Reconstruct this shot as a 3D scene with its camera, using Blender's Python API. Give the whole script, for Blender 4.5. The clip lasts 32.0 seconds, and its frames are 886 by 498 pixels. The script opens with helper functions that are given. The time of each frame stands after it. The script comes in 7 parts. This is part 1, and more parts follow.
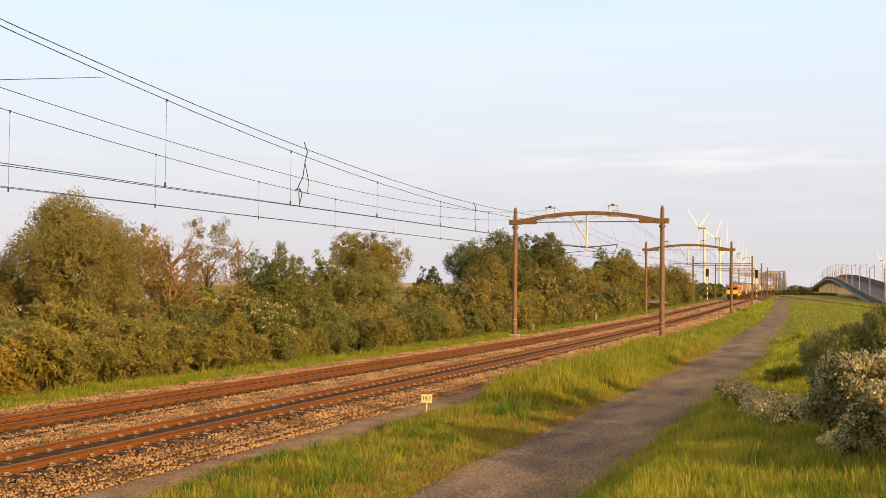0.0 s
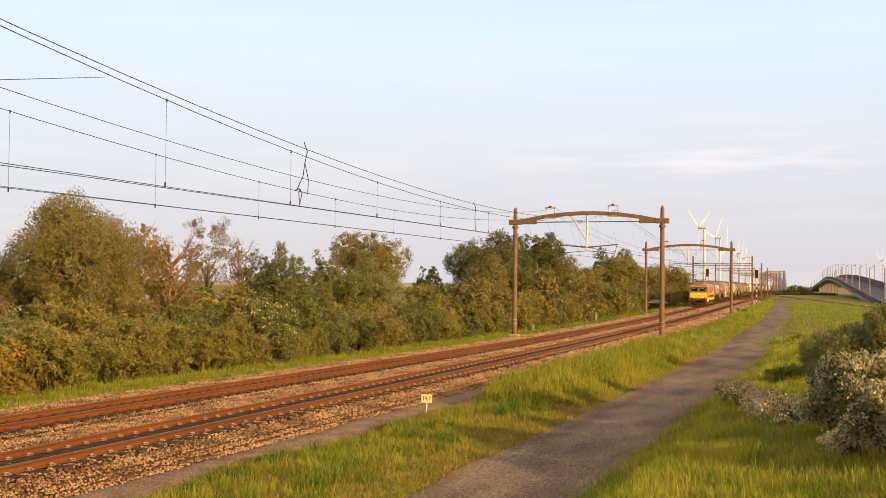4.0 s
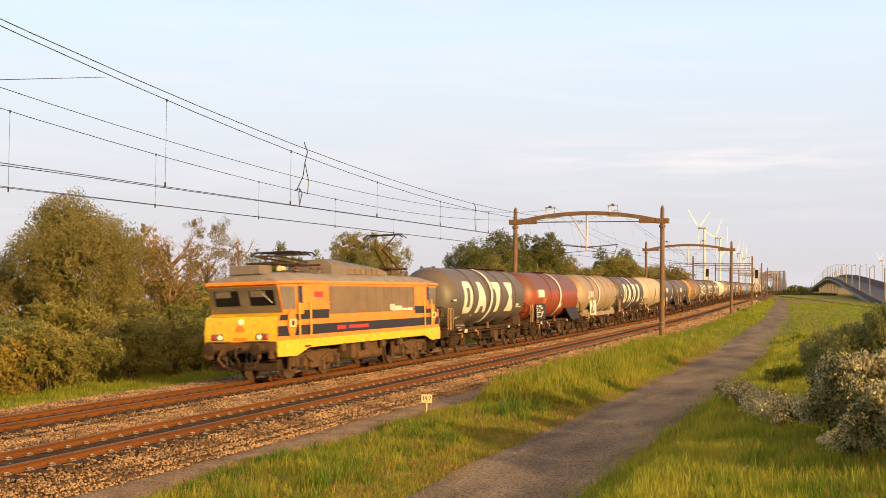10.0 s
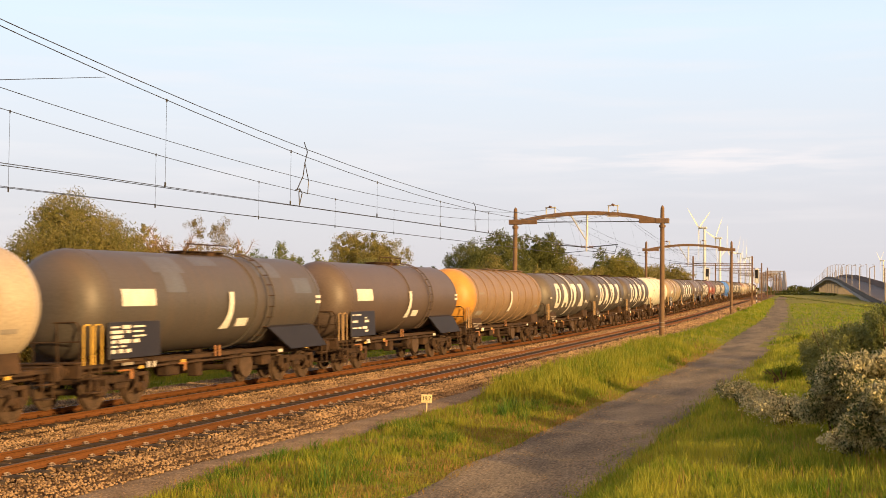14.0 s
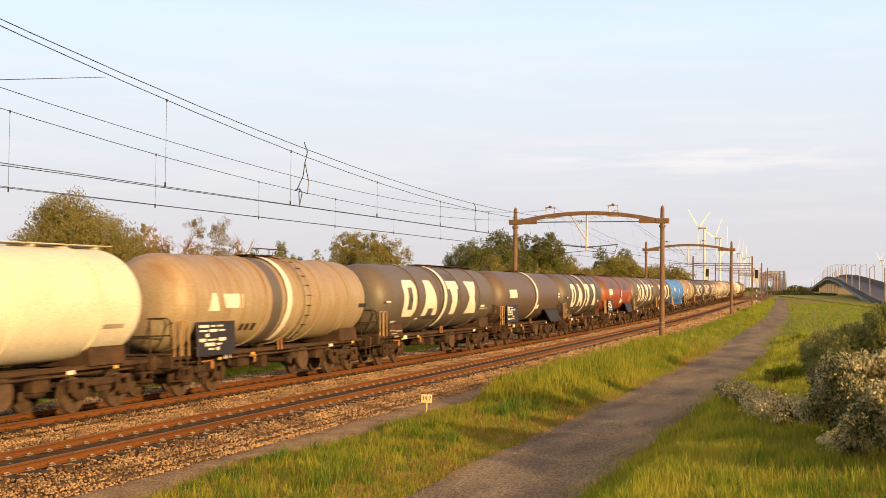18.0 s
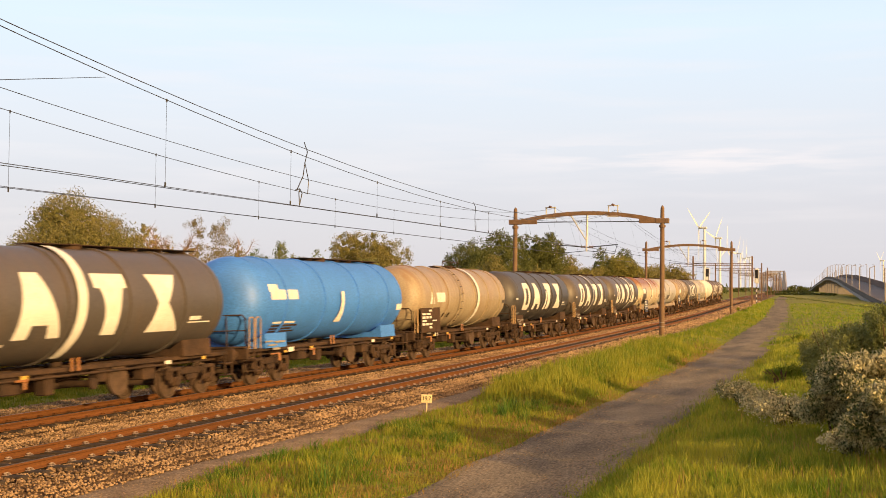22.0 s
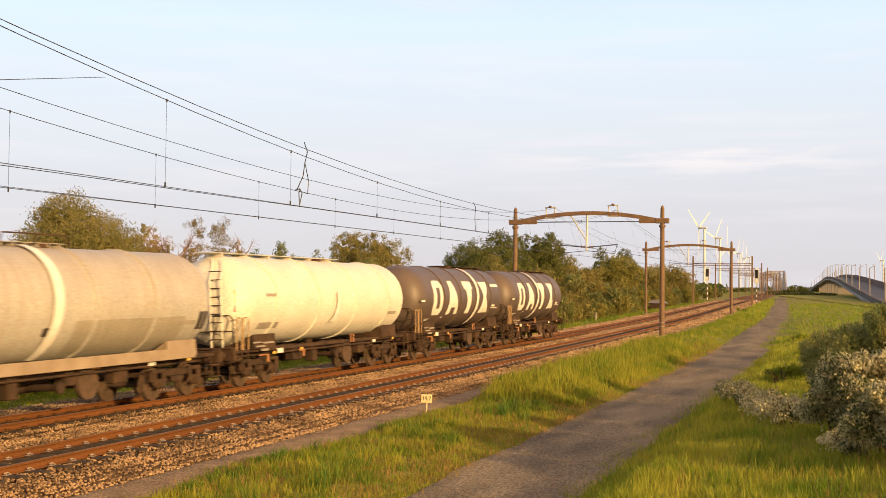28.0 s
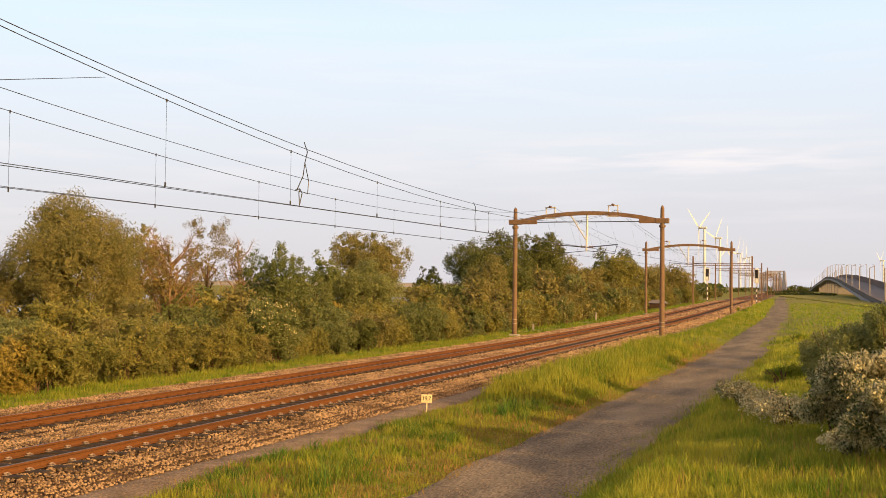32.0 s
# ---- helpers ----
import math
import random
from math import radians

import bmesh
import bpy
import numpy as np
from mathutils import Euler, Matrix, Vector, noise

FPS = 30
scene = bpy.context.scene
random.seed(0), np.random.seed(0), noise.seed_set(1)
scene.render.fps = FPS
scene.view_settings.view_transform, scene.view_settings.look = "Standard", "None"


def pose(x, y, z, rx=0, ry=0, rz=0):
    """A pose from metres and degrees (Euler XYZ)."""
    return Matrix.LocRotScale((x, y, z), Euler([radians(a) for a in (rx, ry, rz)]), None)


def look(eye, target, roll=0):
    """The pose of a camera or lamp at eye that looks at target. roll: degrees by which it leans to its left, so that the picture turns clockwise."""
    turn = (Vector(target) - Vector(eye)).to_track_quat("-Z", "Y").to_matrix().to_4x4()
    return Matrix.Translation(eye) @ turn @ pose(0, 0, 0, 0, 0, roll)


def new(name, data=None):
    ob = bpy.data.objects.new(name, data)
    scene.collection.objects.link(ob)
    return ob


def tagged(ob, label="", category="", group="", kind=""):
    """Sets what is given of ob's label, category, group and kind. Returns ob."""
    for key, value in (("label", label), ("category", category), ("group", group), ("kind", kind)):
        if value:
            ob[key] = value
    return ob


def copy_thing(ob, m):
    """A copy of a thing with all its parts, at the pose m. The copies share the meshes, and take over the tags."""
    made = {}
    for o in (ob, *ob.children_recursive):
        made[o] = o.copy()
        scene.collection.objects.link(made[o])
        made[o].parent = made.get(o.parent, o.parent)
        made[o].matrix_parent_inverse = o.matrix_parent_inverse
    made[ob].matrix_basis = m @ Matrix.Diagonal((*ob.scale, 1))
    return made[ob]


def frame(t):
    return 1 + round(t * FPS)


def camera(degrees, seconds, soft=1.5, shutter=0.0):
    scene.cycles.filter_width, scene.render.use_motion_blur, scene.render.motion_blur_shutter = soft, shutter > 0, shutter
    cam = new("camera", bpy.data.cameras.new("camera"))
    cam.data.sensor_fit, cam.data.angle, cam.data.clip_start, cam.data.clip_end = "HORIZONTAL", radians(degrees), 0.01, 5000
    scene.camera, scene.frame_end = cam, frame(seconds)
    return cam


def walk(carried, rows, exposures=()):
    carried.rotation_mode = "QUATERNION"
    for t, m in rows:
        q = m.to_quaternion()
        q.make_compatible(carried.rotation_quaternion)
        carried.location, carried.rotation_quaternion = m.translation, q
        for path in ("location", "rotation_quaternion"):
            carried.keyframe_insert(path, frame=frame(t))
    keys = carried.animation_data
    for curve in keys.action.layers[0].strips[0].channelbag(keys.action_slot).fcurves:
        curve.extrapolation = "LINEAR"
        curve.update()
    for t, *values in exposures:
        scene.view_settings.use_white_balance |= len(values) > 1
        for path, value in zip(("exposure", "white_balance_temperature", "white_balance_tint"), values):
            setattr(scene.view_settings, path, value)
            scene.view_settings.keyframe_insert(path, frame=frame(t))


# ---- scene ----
# ---------------------------------------------------------------- camera
EYE = Vector((0.0, 0.0, 3.531))
TURN, TILT, LEAN = 0.35808, 0.03222, 0.599
AHEAD = Vector((-math.sin(TURN) * math.cos(TILT), math.cos(TURN) * math.cos(TILT), math.sin(TILT)))
cam = camera(41.81, 32.0, soft=0.5, shutter=0.2)
walk(cam, [(0.0, look(EYE, EYE + AHEAD, LEAN)), (32.0, look(EYE, EYE + AHEAD, LEAN))])

# ---------------------------------------------------------------- light
SUN_WAY = Vector((-0.86, 0.47, -0.23)).normalized()      # the way the light travels
SUN_ELEV = math.asin(-SUN_WAY.z)
SUN_AZ = math.atan2(-SUN_WAY.x, -SUN_WAY.y)             # clockwise from +y

world = bpy.data.worlds.new("sky")
scene.world = world
world.use_nodes = True
wn, wl = world.node_tree.nodes, world.node_tree.links
wn.clear()
w_out = wn.new("ShaderNodeOutputWorld")
w_sky = wn.new("ShaderNodeTexSky")
w_sky.sky_type = "NISHITA"
w_sky.sun_disc = False
w_sky.sun_elevation, w_sky.sun_rotation = SUN_ELEV, SUN_AZ
w_sky.air_density, w_sky.dust_density, w_sky.ozone_density = 1.0, 1.5, 1.0
w_bg = wn.new("ShaderNodeBackground")
w_bg.inputs["Strength"].default_value = 0.10
wl.new(w_sky.outputs[0], w_bg.inputs["Color"])
# a thin bright veil of high cloud over the blue, with faint pink streaks low down
w_co = wn.new("ShaderNodeTexCoord")
w_sep = wn.new("ShaderNodeSeparateXYZ")
wl.new(w_co.outputs["Generated"], w_sep.inputs[0])
w_ramp = wn.new("ShaderNodeValToRGB")
wl.new(w_sep.outputs["Z"], w_ramp.inputs["Fac"])
el = w_ramp.color_ramp.elements
el[0].position, el[0].color = 0.0, (0.69, 0.662, 0.705, 1)
el[1].position, el[1].color = 1.0, (0.20, 0.30, 0.50, 1)
for pos_, col_ in ((0.07, (0.705, 0.692, 0.748, 1)), (0.13, (0.765, 0.787, 0.85, 1)), (0.22, (0.75, 0.87, 0.98, 1)), (0.5, (0.38, 0.49, 0.68, 1))):
    e_ = el.new(pos_)
    e_.color = col_
w_map = wn.new("ShaderNodeMapping")
w_map.inputs["Scale"].default_value = (2.2, 2.2, 24.0)
wl.new(w_co.outputs["Generated"], w_map.inputs["Vector"])
w_noi = wn.new("ShaderNodeTexNoise")
w_noi.inputs["Scale"].default_value, w_noi.inputs["Detail"].default_value = 2.3, 6.0
wl.new(w_map.outputs[0], w_noi.inputs["Vector"])
w_st = wn.new("ShaderNodeMapRange")
w_st.inputs["From Min"].default_value, w_st.inputs["From Max"].default_value = 0.50, 0.70
w_st.inputs["To Max"].default_value = 0.28
wl.new(w_noi.outputs["Fac"], w_st.inputs["Value"])
# one wisp of brighter cloud low over the bridges
w_bz = wn.new("ShaderNodeValToRGB")
wl.new(w_sep.outputs["Z"], w_bz.inputs["Fac"])
w_bx = wn.new("ShaderNodeValToRGB")
w_xm = wn.new("ShaderNodeMapRange")
w_xm.inputs["From Min"].default_value, w_xm.inputs["From Max"].default_value = -0.5, 0.3
wl.new(w_sep.outputs["X"], w_xm.inputs["Value"])
wl.new(w_xm.outputs[0], w_bx.inputs["Fac"])
for ramp_, stops_ in ((w_bz, ((0.0, 0), (0.088, 0), (0.108, 1), (0.116, 0.9), (0.134, 0), (1.0, 0))), (w_bx, ((0.0, 0), (0.18, 0.05), (0.40, 0.9), (0.52, 1), (0.68, 0), (1.0, 0)))):
    while len(ramp_.color_ramp.elements) < len(stops_):
        ramp_.color_ramp.elements.new(0.5)
    for e_, (p_, v_) in zip(ramp_.color_ramp.elements, stops_):
        e_.position = p_
    for e_, (p_, v_) in zip(ramp_.color_ramp.elements, stops_):
        e_.color = (v_, v_, v_, 1)
w_n2 = wn.new("ShaderNodeTexNoise")
w_n2.inputs["Scale"].default_value, w_n2.inputs["Detail"].default_value = 5.0, 7.0
wl.new(w_map.outputs[0], w_n2.inputs["Vector"])
w_s2 = wn.new("ShaderNodeMapRange")
w_s2.inputs["From Min"].default_value, w_s2.inputs["From Max"].default_value = 0.44, 0.62
wl.new(w_n2.outputs["Fac"], w_s2.inputs["Value"])
w_m1, w_m2 = wn.new("ShaderNodeMath"), wn.new("ShaderNodeMath")
w_m1.operation = w_m2.operation = "MULTIPLY"
wl.new(w_bz.outputs["Color"], w_m1.inputs[0])
wl.new(w_bx.outputs["Color"], w_m1.inputs[1])
wl.new(w_m1.outputs[0], w_m2.inputs[0])
wl.new(w_s2.outputs[0], w_m2.inputs[1])
w_m3 = wn.new("ShaderNodeMath")
w_m3.operation = "MAXIMUM"
wl.new(w_m2.outputs[0], w_m3.inputs[0])
wl.new(w_st.outputs[0], w_m3.inputs[1])
w_mix = wn.new("ShaderNodeMix")
w_mix.data_type = "RGBA"
w_mix.inputs["B"].default_value = (0.93, 0.86, 0.87, 1)
wl.new(w_m3.outputs[0], w_mix.inputs["Factor"])
wl.new(w_ramp.outputs["Color"], w_mix.inputs["A"])
w_dot = wn.new("ShaderNodeVectorMath")
w_dot.operation = "DOT_PRODUCT"
w_dot.inputs[1].default_value = tuple(-SUN_WAY)
wl.new(w_co.outputs["Generated"], w_dot.inputs[0])
w_gl = wn.new("ShaderNodeMapRange")
w_gl.interpolation_type = "SMOOTHSTEP"
w_gl.inputs["From Min"].default_value, w_gl.inputs["From Max"].default_value = 0.0, 1.0
wl.new(w_dot.outputs["Value"], w_gl.inputs["Value"])
w_warm = wn.new("ShaderNodeMix")
w_warm.data_type = "RGBA"
w_warm.inputs["B"].default_value = (2.6, 1.45, 0.58, 1)
wl.new(w_gl.outputs[0], w_warm.inputs["Factor"])
wl.new(w_mix.outputs["Result"], w_warm.inputs["A"])
w_bg2 = wn.new("ShaderNodeBackground")
w_bg2.inputs["Strength"].default_value = 0.80
wl.new(w_warm.outputs["Result"], w_bg2.inputs["Color"])
w_sh = wn.new("ShaderNodeMixShader")
w_sh.inputs[0].default_value = 0.88
wl.new(w_bg.outputs[0], w_sh.inputs[1])
wl.new(w_bg2.outputs[0], w_sh.inputs[2])
wl.new(w_sh.outputs[0], w_out.inputs["Surface"])

sun_data = bpy.data.lights.new("sun", "SUN")
sun_data.energy, sun_data.angle, sun_data.color = 4.75, radians(0.6), (1.0, 0.625, 0.26)
sun = new("sun", sun_data)
sun.rotation_euler = SUN_WAY.to_track_quat("-Z", "Y").to_euler()
scene.view_settings.exposure = 0.5

# ---------------------------------------------------------------- materials
MATS = {}


def surf(name, col, col2=None, scale=3.0, rough=0.7, metal=0.0, bump=0.15, fine=40.0, stretch=(1, 1, 1), amount=0.5, coat=0.0, grain=(0.78, 1.18)):
    """A procedural surface: two colours mixed by a broad noise, a fine grain over them, and relief."""
    if name in MATS:
        return MATS[name]
    m = bpy.data.materials.new(name)
    m.use_nodes = True
    n, l = m.node_tree.nodes, m.node_tree.links
    b = n["Principled BSDF"]
    co = n.new("ShaderNodeTexCoord")
    mp = n.new("ShaderNodeMapping")
    mp.inputs["Scale"].default_value = stretch
    l.new(co.outputs["Object"], mp.inputs["Vector"])
    big = n.new("ShaderNodeTexNoise")
    big.inputs["Scale"].default_value, big.inputs["Detail"].default_value = scale, 5.0
    l.new(mp.outputs[0], big.inputs["Vector"])
    small = n.new("ShaderNodeTexNoise")
    small.inputs["Scale"].default_value, small.inputs["Detail"].default_value = fine, 3.0
    l.new(mp.outputs[0], small.inputs["Vector"])
    rr = n.new("ShaderNodeMapRange")
    rr.inputs["From Min"].default_value, rr.inputs["From Max"].default_value = 0.5 - amount * 0.4, 0.5 + amount * 0.4
    l.new(big.outputs["Fac"], rr.inputs["Value"])
    mix = n.new("ShaderNodeMix")
    mix.data_type = "RGBA"
    c2 = col2 or tuple(0.7 * c for c in col)
    mix.inputs["A"].default_value, mix.inputs["B"].default_value = (*col, 1), (*c2, 1)
    l.new(rr.outputs[0], mix.inputs["Factor"])
    gr = n.new("ShaderNodeMapRange")
    gr.inputs["From Min"].default_value, gr.inputs["From Max"].default_value = 0.3, 0.7
    gr.inputs["To Min"].default_value, gr.inputs["To Max"].default_value = grain
    l.new(small.outputs["Fac"], gr.inputs["Value"])
    mul = n.new("ShaderNodeMix")
    mul.data_type, mul.blend_type = "RGBA", "MULTIPLY"
    mul.inputs["Factor"].default_value = 1.0
    l.new(mix.outputs["Result"], mul.inputs["A"])
    l.new(gr.outputs[0], mul.inputs["B"])
    l.new(mul.outputs["Result"], b.inputs["Base Color"])
    b.inputs["Roughness"].default_value, b.inputs["Metallic"].default_value = rough, metal
    b.inputs["Coat Weight"].default_value = coat
    if rough > 0.8:
        b.inputs["Specular IOR Level"].default_value = 0.12
    if bump:
        bp = n.new("ShaderNodeBump")
        bp.inputs["Strength"].default_value, bp.inputs["Distance"].default_value = bump, 0.02
        l.new(small.outputs["Fac"], bp.inputs["Height"])
        l.new(bp.outputs[0], b.inputs["Normal"])
    MATS[name] = m
    return m


def leafy(name, col, col2, glow=0.38, rough=0.55, vary=0.55):
    """Leaves and blades: colour varies from piece to piece, some light passes through."""
    if name in MATS:
        return MATS[name]
    m = bpy.data.materials.new(name)
    m.use_nodes = True
    n, l = m.node_tree.nodes, m.node_tree.links
    b = n["Principled BSDF"]
    geo = n.new("ShaderNodeNewGeometry")
    info = n.new("ShaderNodeObjectInfo")
    co = n.new("ShaderNodeTexCoord")
    noi = n.new("ShaderNodeTexNoise")
    noi.inputs["Scale"].default_value, noi.inputs["Detail"].default_value = 0.9, 3.0
    l.new(co.outputs["Object"], noi.inputs["Vector"])
    add = n.new("ShaderNodeMath")
    add.operation = "MULTIPLY_ADD"
    add.inputs[1].default_value, add.inputs[2].default_value = vary, -vary / 2
    l.new(geo.outputs["Random Per Island"], add.inputs[0])
    add2 = n.new("ShaderNodeMath")
    add2.operation = "ADD"
    l.new(add.outputs[0], add2.inputs[0])
    rg = n.new("ShaderNodeMapRange")
    rg.inputs["From Min"].default_value, rg.inputs["From Max"].default_value = 0.32, 0.68
    l.new(noi.outputs["Fac"], rg.inputs["Value"])
    l.new(rg.outputs[0], add2.inputs[1])
    sh = n.new("ShaderNodeMath")
    sh.operation = "MULTIPLY_ADD"
    sh.inputs[1].default_value, sh.inputs[2].default_value = 0.5, -0.25
    l.new(info.outputs["Random"], sh.inputs[0])
    add3 = n.new("ShaderNodeMath")
    add3.operation, add3.use_clamp = "ADD", True
    l.new(add2.outputs[0], add3.inputs[0])
    l.new(sh.outputs[0], add3.inputs[1])
    mix = n.new("ShaderNodeMix")
    mix.data_type = "RGBA"
    mix.inputs["A"].default_value, mix.inputs["B"].default_value = (*col, 1), (*col2, 1)
    l.new(add3.outputs[0], mix.inputs["Factor"])
    l.new(mix.outputs["Result"], b.inputs["Base Color"])
    b.inputs["Roughness"].default_value = rough
    b.inputs["Specular IOR Level"].default_value = 0.18
    tr = n.new("ShaderNodeBsdfTranslucent")
    l.new(mix.outputs["Result"], tr.inputs["Color"])
    ms = n.new("ShaderNodeMixShader")
    ms.inputs[0].default_value = glow
    l.new(b.outputs[0], ms.inputs[1])
    l.new(tr.outputs[0], ms.inputs[2])
    l.new(ms.outputs[0], n["Material Output"].inputs["Surface"])
    MATS[name] = m
    return m


def weathered(name, col, dirt, top=0.0, streak=0.5, rough=0.5, span=(2.6, 4.1)):
    """Painted steel: run-down streaks of dirt and a dusty, rusted crown (the object's own z tells the height)."""
    if name in MATS:
        return MATS[name]
    m = surf(name, col, tuple(0.82 * c for c in col), scale=0.9, rough=rough, bump=0.05, fine=18.0, amount=0.6)
    n, l = m.node_tree.nodes, m.node_tree.links
    b = n["Principled BSDF"]
    src = b.inputs["Base Color"].links[0].from_socket
    co = n.new("ShaderNodeTexCoord")
    mp = n.new("ShaderNodeMapping")
    mp.inputs["Scale"].default_value = (0.6, 2.6, 0.35)
    l.new(co.outputs["Object"], mp.inputs["Vector"])
    noi = n.new("ShaderNodeTexNoise")
    noi.inputs["Scale"].default_value, noi.inputs["Detail"].default_value = 1.6, 7.0
    l.new(mp.outputs[0], noi.inputs["Vector"])
    sep = n.new("ShaderNodeSeparateXYZ")
    l.new(co.outputs["Object"], sep.inputs[0])
    up = n.new("ShaderNodeMapRange")
    up.inputs["From Min"].default_value, up.inputs["From Max"].default_value = span
    up.inputs["To Max"].default_value = top
    l.new(sep.outputs["Z"], up.inputs["Value"])
    st = n.new("ShaderNodeMapRange")
    st.inputs["From Min"].default_value, st.inputs["From Max"].default_value = 0.45, 0.75
    st.inputs["To Max"].default_value = streak
    l.new(noi.outputs["Fac"], st.inputs["Value"])
    ad = n.new("ShaderNodeMath")
    ad.operation, ad.use_clamp = "ADD", True
    l.new(st.outputs[0], ad.inputs[0])
    l.new(up.outputs[0], ad.inputs[1])
    mx = n.new("ShaderNodeMix")
    mx.data_type = "RGBA"
    mx.inputs["B"].default_value = (*dirt, 1)
    l.new(ad.outputs[0], mx.inputs["Factor"])
    l.new(src, mx.inputs["A"])
    l.new(mx.outputs["Result"], b.inputs["Base Color"])
    return m


def glowing(name, col, strength):
    m = bpy.data.materials.new(name)
    m.use_nodes = True
    b = m.node_tree.nodes["Principled BSDF"]
    b.inputs["Base Color"].default_value = (*col, 1)
    b.inputs["Emission Color"].default_value = (*col, 1)
    b.inputs["Emission Strength"].default_value = strength
    return m


M_GROUND = surf("turf", (0.14, 0.165, 0.018), (0.19, 0.16, 0.036), scale=0.6, rough=0.95, bump=1.0, fine=9.0, grain=(0.5, 1.5))
M_PATH = surf("worn_asphalt", (0.215, 0.172, 0.112), (0.10, 0.083, 0.06), scale=0.9, rough=0.95, bump=1.0, fine=24.0, stretch=(1.0, 0.3, 1.0), amount=0.45, grain=(0.55, 1.45))
M_CESS = surf("grit", (0.25, 0.185, 0.12), (0.15, 0.108, 0.068), scale=1.6, rough=0.95, bump=1.0, fine=20.0, grain=(0.5, 1.5))
M_BED = surf("ballast_bed", (0.14, 0.088, 0.048), (0.06, 0.04, 0.025), scale=3.5, rough=0.95, bump=1.0, fine=16.0)
M_STONE = leafy("ballast_stone", (0.40, 0.272, 0.15), (0.125, 0.08, 0.047), glow=0.0, rough=0.9, vary=0.9)
M_RUST = surf("rail_rust", (0.145, 0.058, 0.018), (0.10, 0.042, 0.015), scale=1.2, rough=0.85, bump=0.1, fine=60.0, stretch=(1, 0.25, 1))
M_HEAD = surf("rail_polish", (0.16, 0.12, 0.09), (0.11, 0.08, 0.06), scale=2.0, rough=0.5, metal=0.6, bump=0.02)
M_SLEEPER = surf("sleeper", (0.035, 0.028, 0.024), (0.06, 0.044, 0.032), scale=4.0, rough=0.9, bump=0.4)
M_CLIP = surf("clip_steel", (0.32, 0.25, 0.19), (0.2, 0.15, 0.11), scale=9.0, rough=0.6, metal=0.2)
M_MAST = surf("mast_rust", (0.16, 0.095, 0.047), (0.11, 0.066, 0.036), scale=1.7, rough=0.75, bump=0.15, fine=30.0)
M_GALV = surf("galvanised", (0.55, 0.53, 0.48), (0.42, 0.41, 0.38), scale=3.0, rough=0.5, metal=0.3)
M_WIRE = surf("wire", (0.05, 0.05, 0.052), rough=0.5, metal=0.5, bump=0)
M_INSUL = surf("insulator", (0.13, 0.07, 0.05), rough=0.3)
M_CONC = surf("concrete", (0.30, 0.27, 0.23), (0.22, 0.20, 0.18), scale=1.5, rough=0.85)
M_WHITE = surf("white_paint", (0.68, 0.67, 0.63), (0.58, 0.56, 0.50), scale=2.0, rough=0.55, bump=0.03)
M_TURB = surf("turbine_white", (0.50, 0.55, 0.62), (0.46, 0.51, 0.58), scale=0.05, rough=0.6, bump=0)
M_BLACK = surf("black_paint", (0.014, 0.014, 0.017), (0.022, 0.021, 0.022), scale=2.0, rough=0.45, bump=0.02)
M_SIGN = surf("sign_cream", (0.72, 0.60, 0.33), (0.62, 0.50, 0.27), scale=6.0, rough=0.5, bump=0.02)
M_RED = surf("red_paint", (0.42, 0.04, 0.03), rough=0.5, bump=0.02)
M_FAIR = surf("tan_fairing", (0.29, 0.235, 0.17), (0.20, 0.15, 0.10), scale=1.5, rough=0.7)
M_FRAME = surf("frame_dirt", (0.034, 0.024, 0.019), (0.075, 0.046, 0.029), scale=2.2, rough=0.9, bump=0.3)
M_TANRAIL = surf("handrail_tan", (0.36, 0.24, 0.12), rough=0.6, bump=0)
M_LEVER = surf("lever_orange", (0.30, 0.125, 0.03), rough=0.5, bump=0)
M_WHEEL = surf("wheel_dirt", (0.10, 0.066, 0.045), (0.06, 0.042, 0.03), scale=5.0, rough=0.85, bump=0.2)
M_ORANGE = surf("loco_orange", (0.70, 0.25, 0.02), (0.60, 0.20, 0.02), scale=1.2, rough=0.45, bump=0.02, fine=12.0)
M_YELLOW = surf("loco_yellow", (0.66, 0.47, 0.01), (0.55, 0.38, 0.012), scale=1.4, rough=0.4, bump=0.02, fine=7.0)
M_NAVY = surf("loco_dark_band", (0.011, 0.010, 0.018), (0.018, 0.016, 0.022), scale=1.4, rough=0.5, bump=0.02)
M_LROOF = surf("loco_roof", (0.25, 0.23, 0.20), (0.17, 0.145, 0.12), scale=1.5, rough=0.7, bump=0.1)
M_LGREY = surf("loco_grey", (0.17, 0.15, 0.13), (0.125, 0.105, 0.09), scale=1.8, rough=0.6)
M_PANEL = surf("louvre_panel", (0.19, 0.14, 0.085), (0.14, 0.10, 0.062), scale=1.6, rough=0.6, bump=0.15, fine=30.0)
M_LDIRT = surf("brown_running_gear", (0.13, 0.078, 0.042), (0.065, 0.043, 0.028), scale=2.5, rough=0.9, bump=0.3)
M_SURR = surf("windscreen_grey", (0.15, 0.135, 0.10), (0.10, 0.09, 0.07), scale=2.0, rough=0.5, bump=0.02)
M_GLASS = surf("dark_glass", (0.012, 0.012, 0.013), rough=0.08, bump=0)
M_HANDRAIL = surf("handrail_yellow", (0.66, 0.42, 0.07), rough=0.5, bump=0)
M_LAMP = glowing("headlight", (1.0, 0.80, 0.45), 0.22)
M_BARK = surf("bark", (0.14, 0.085, 0.05), (0.085, 0.055, 0.036), scale=4.0, rough=0.9, bump=0.6, fine=20.0, stretch=(1, 1, 0.3))
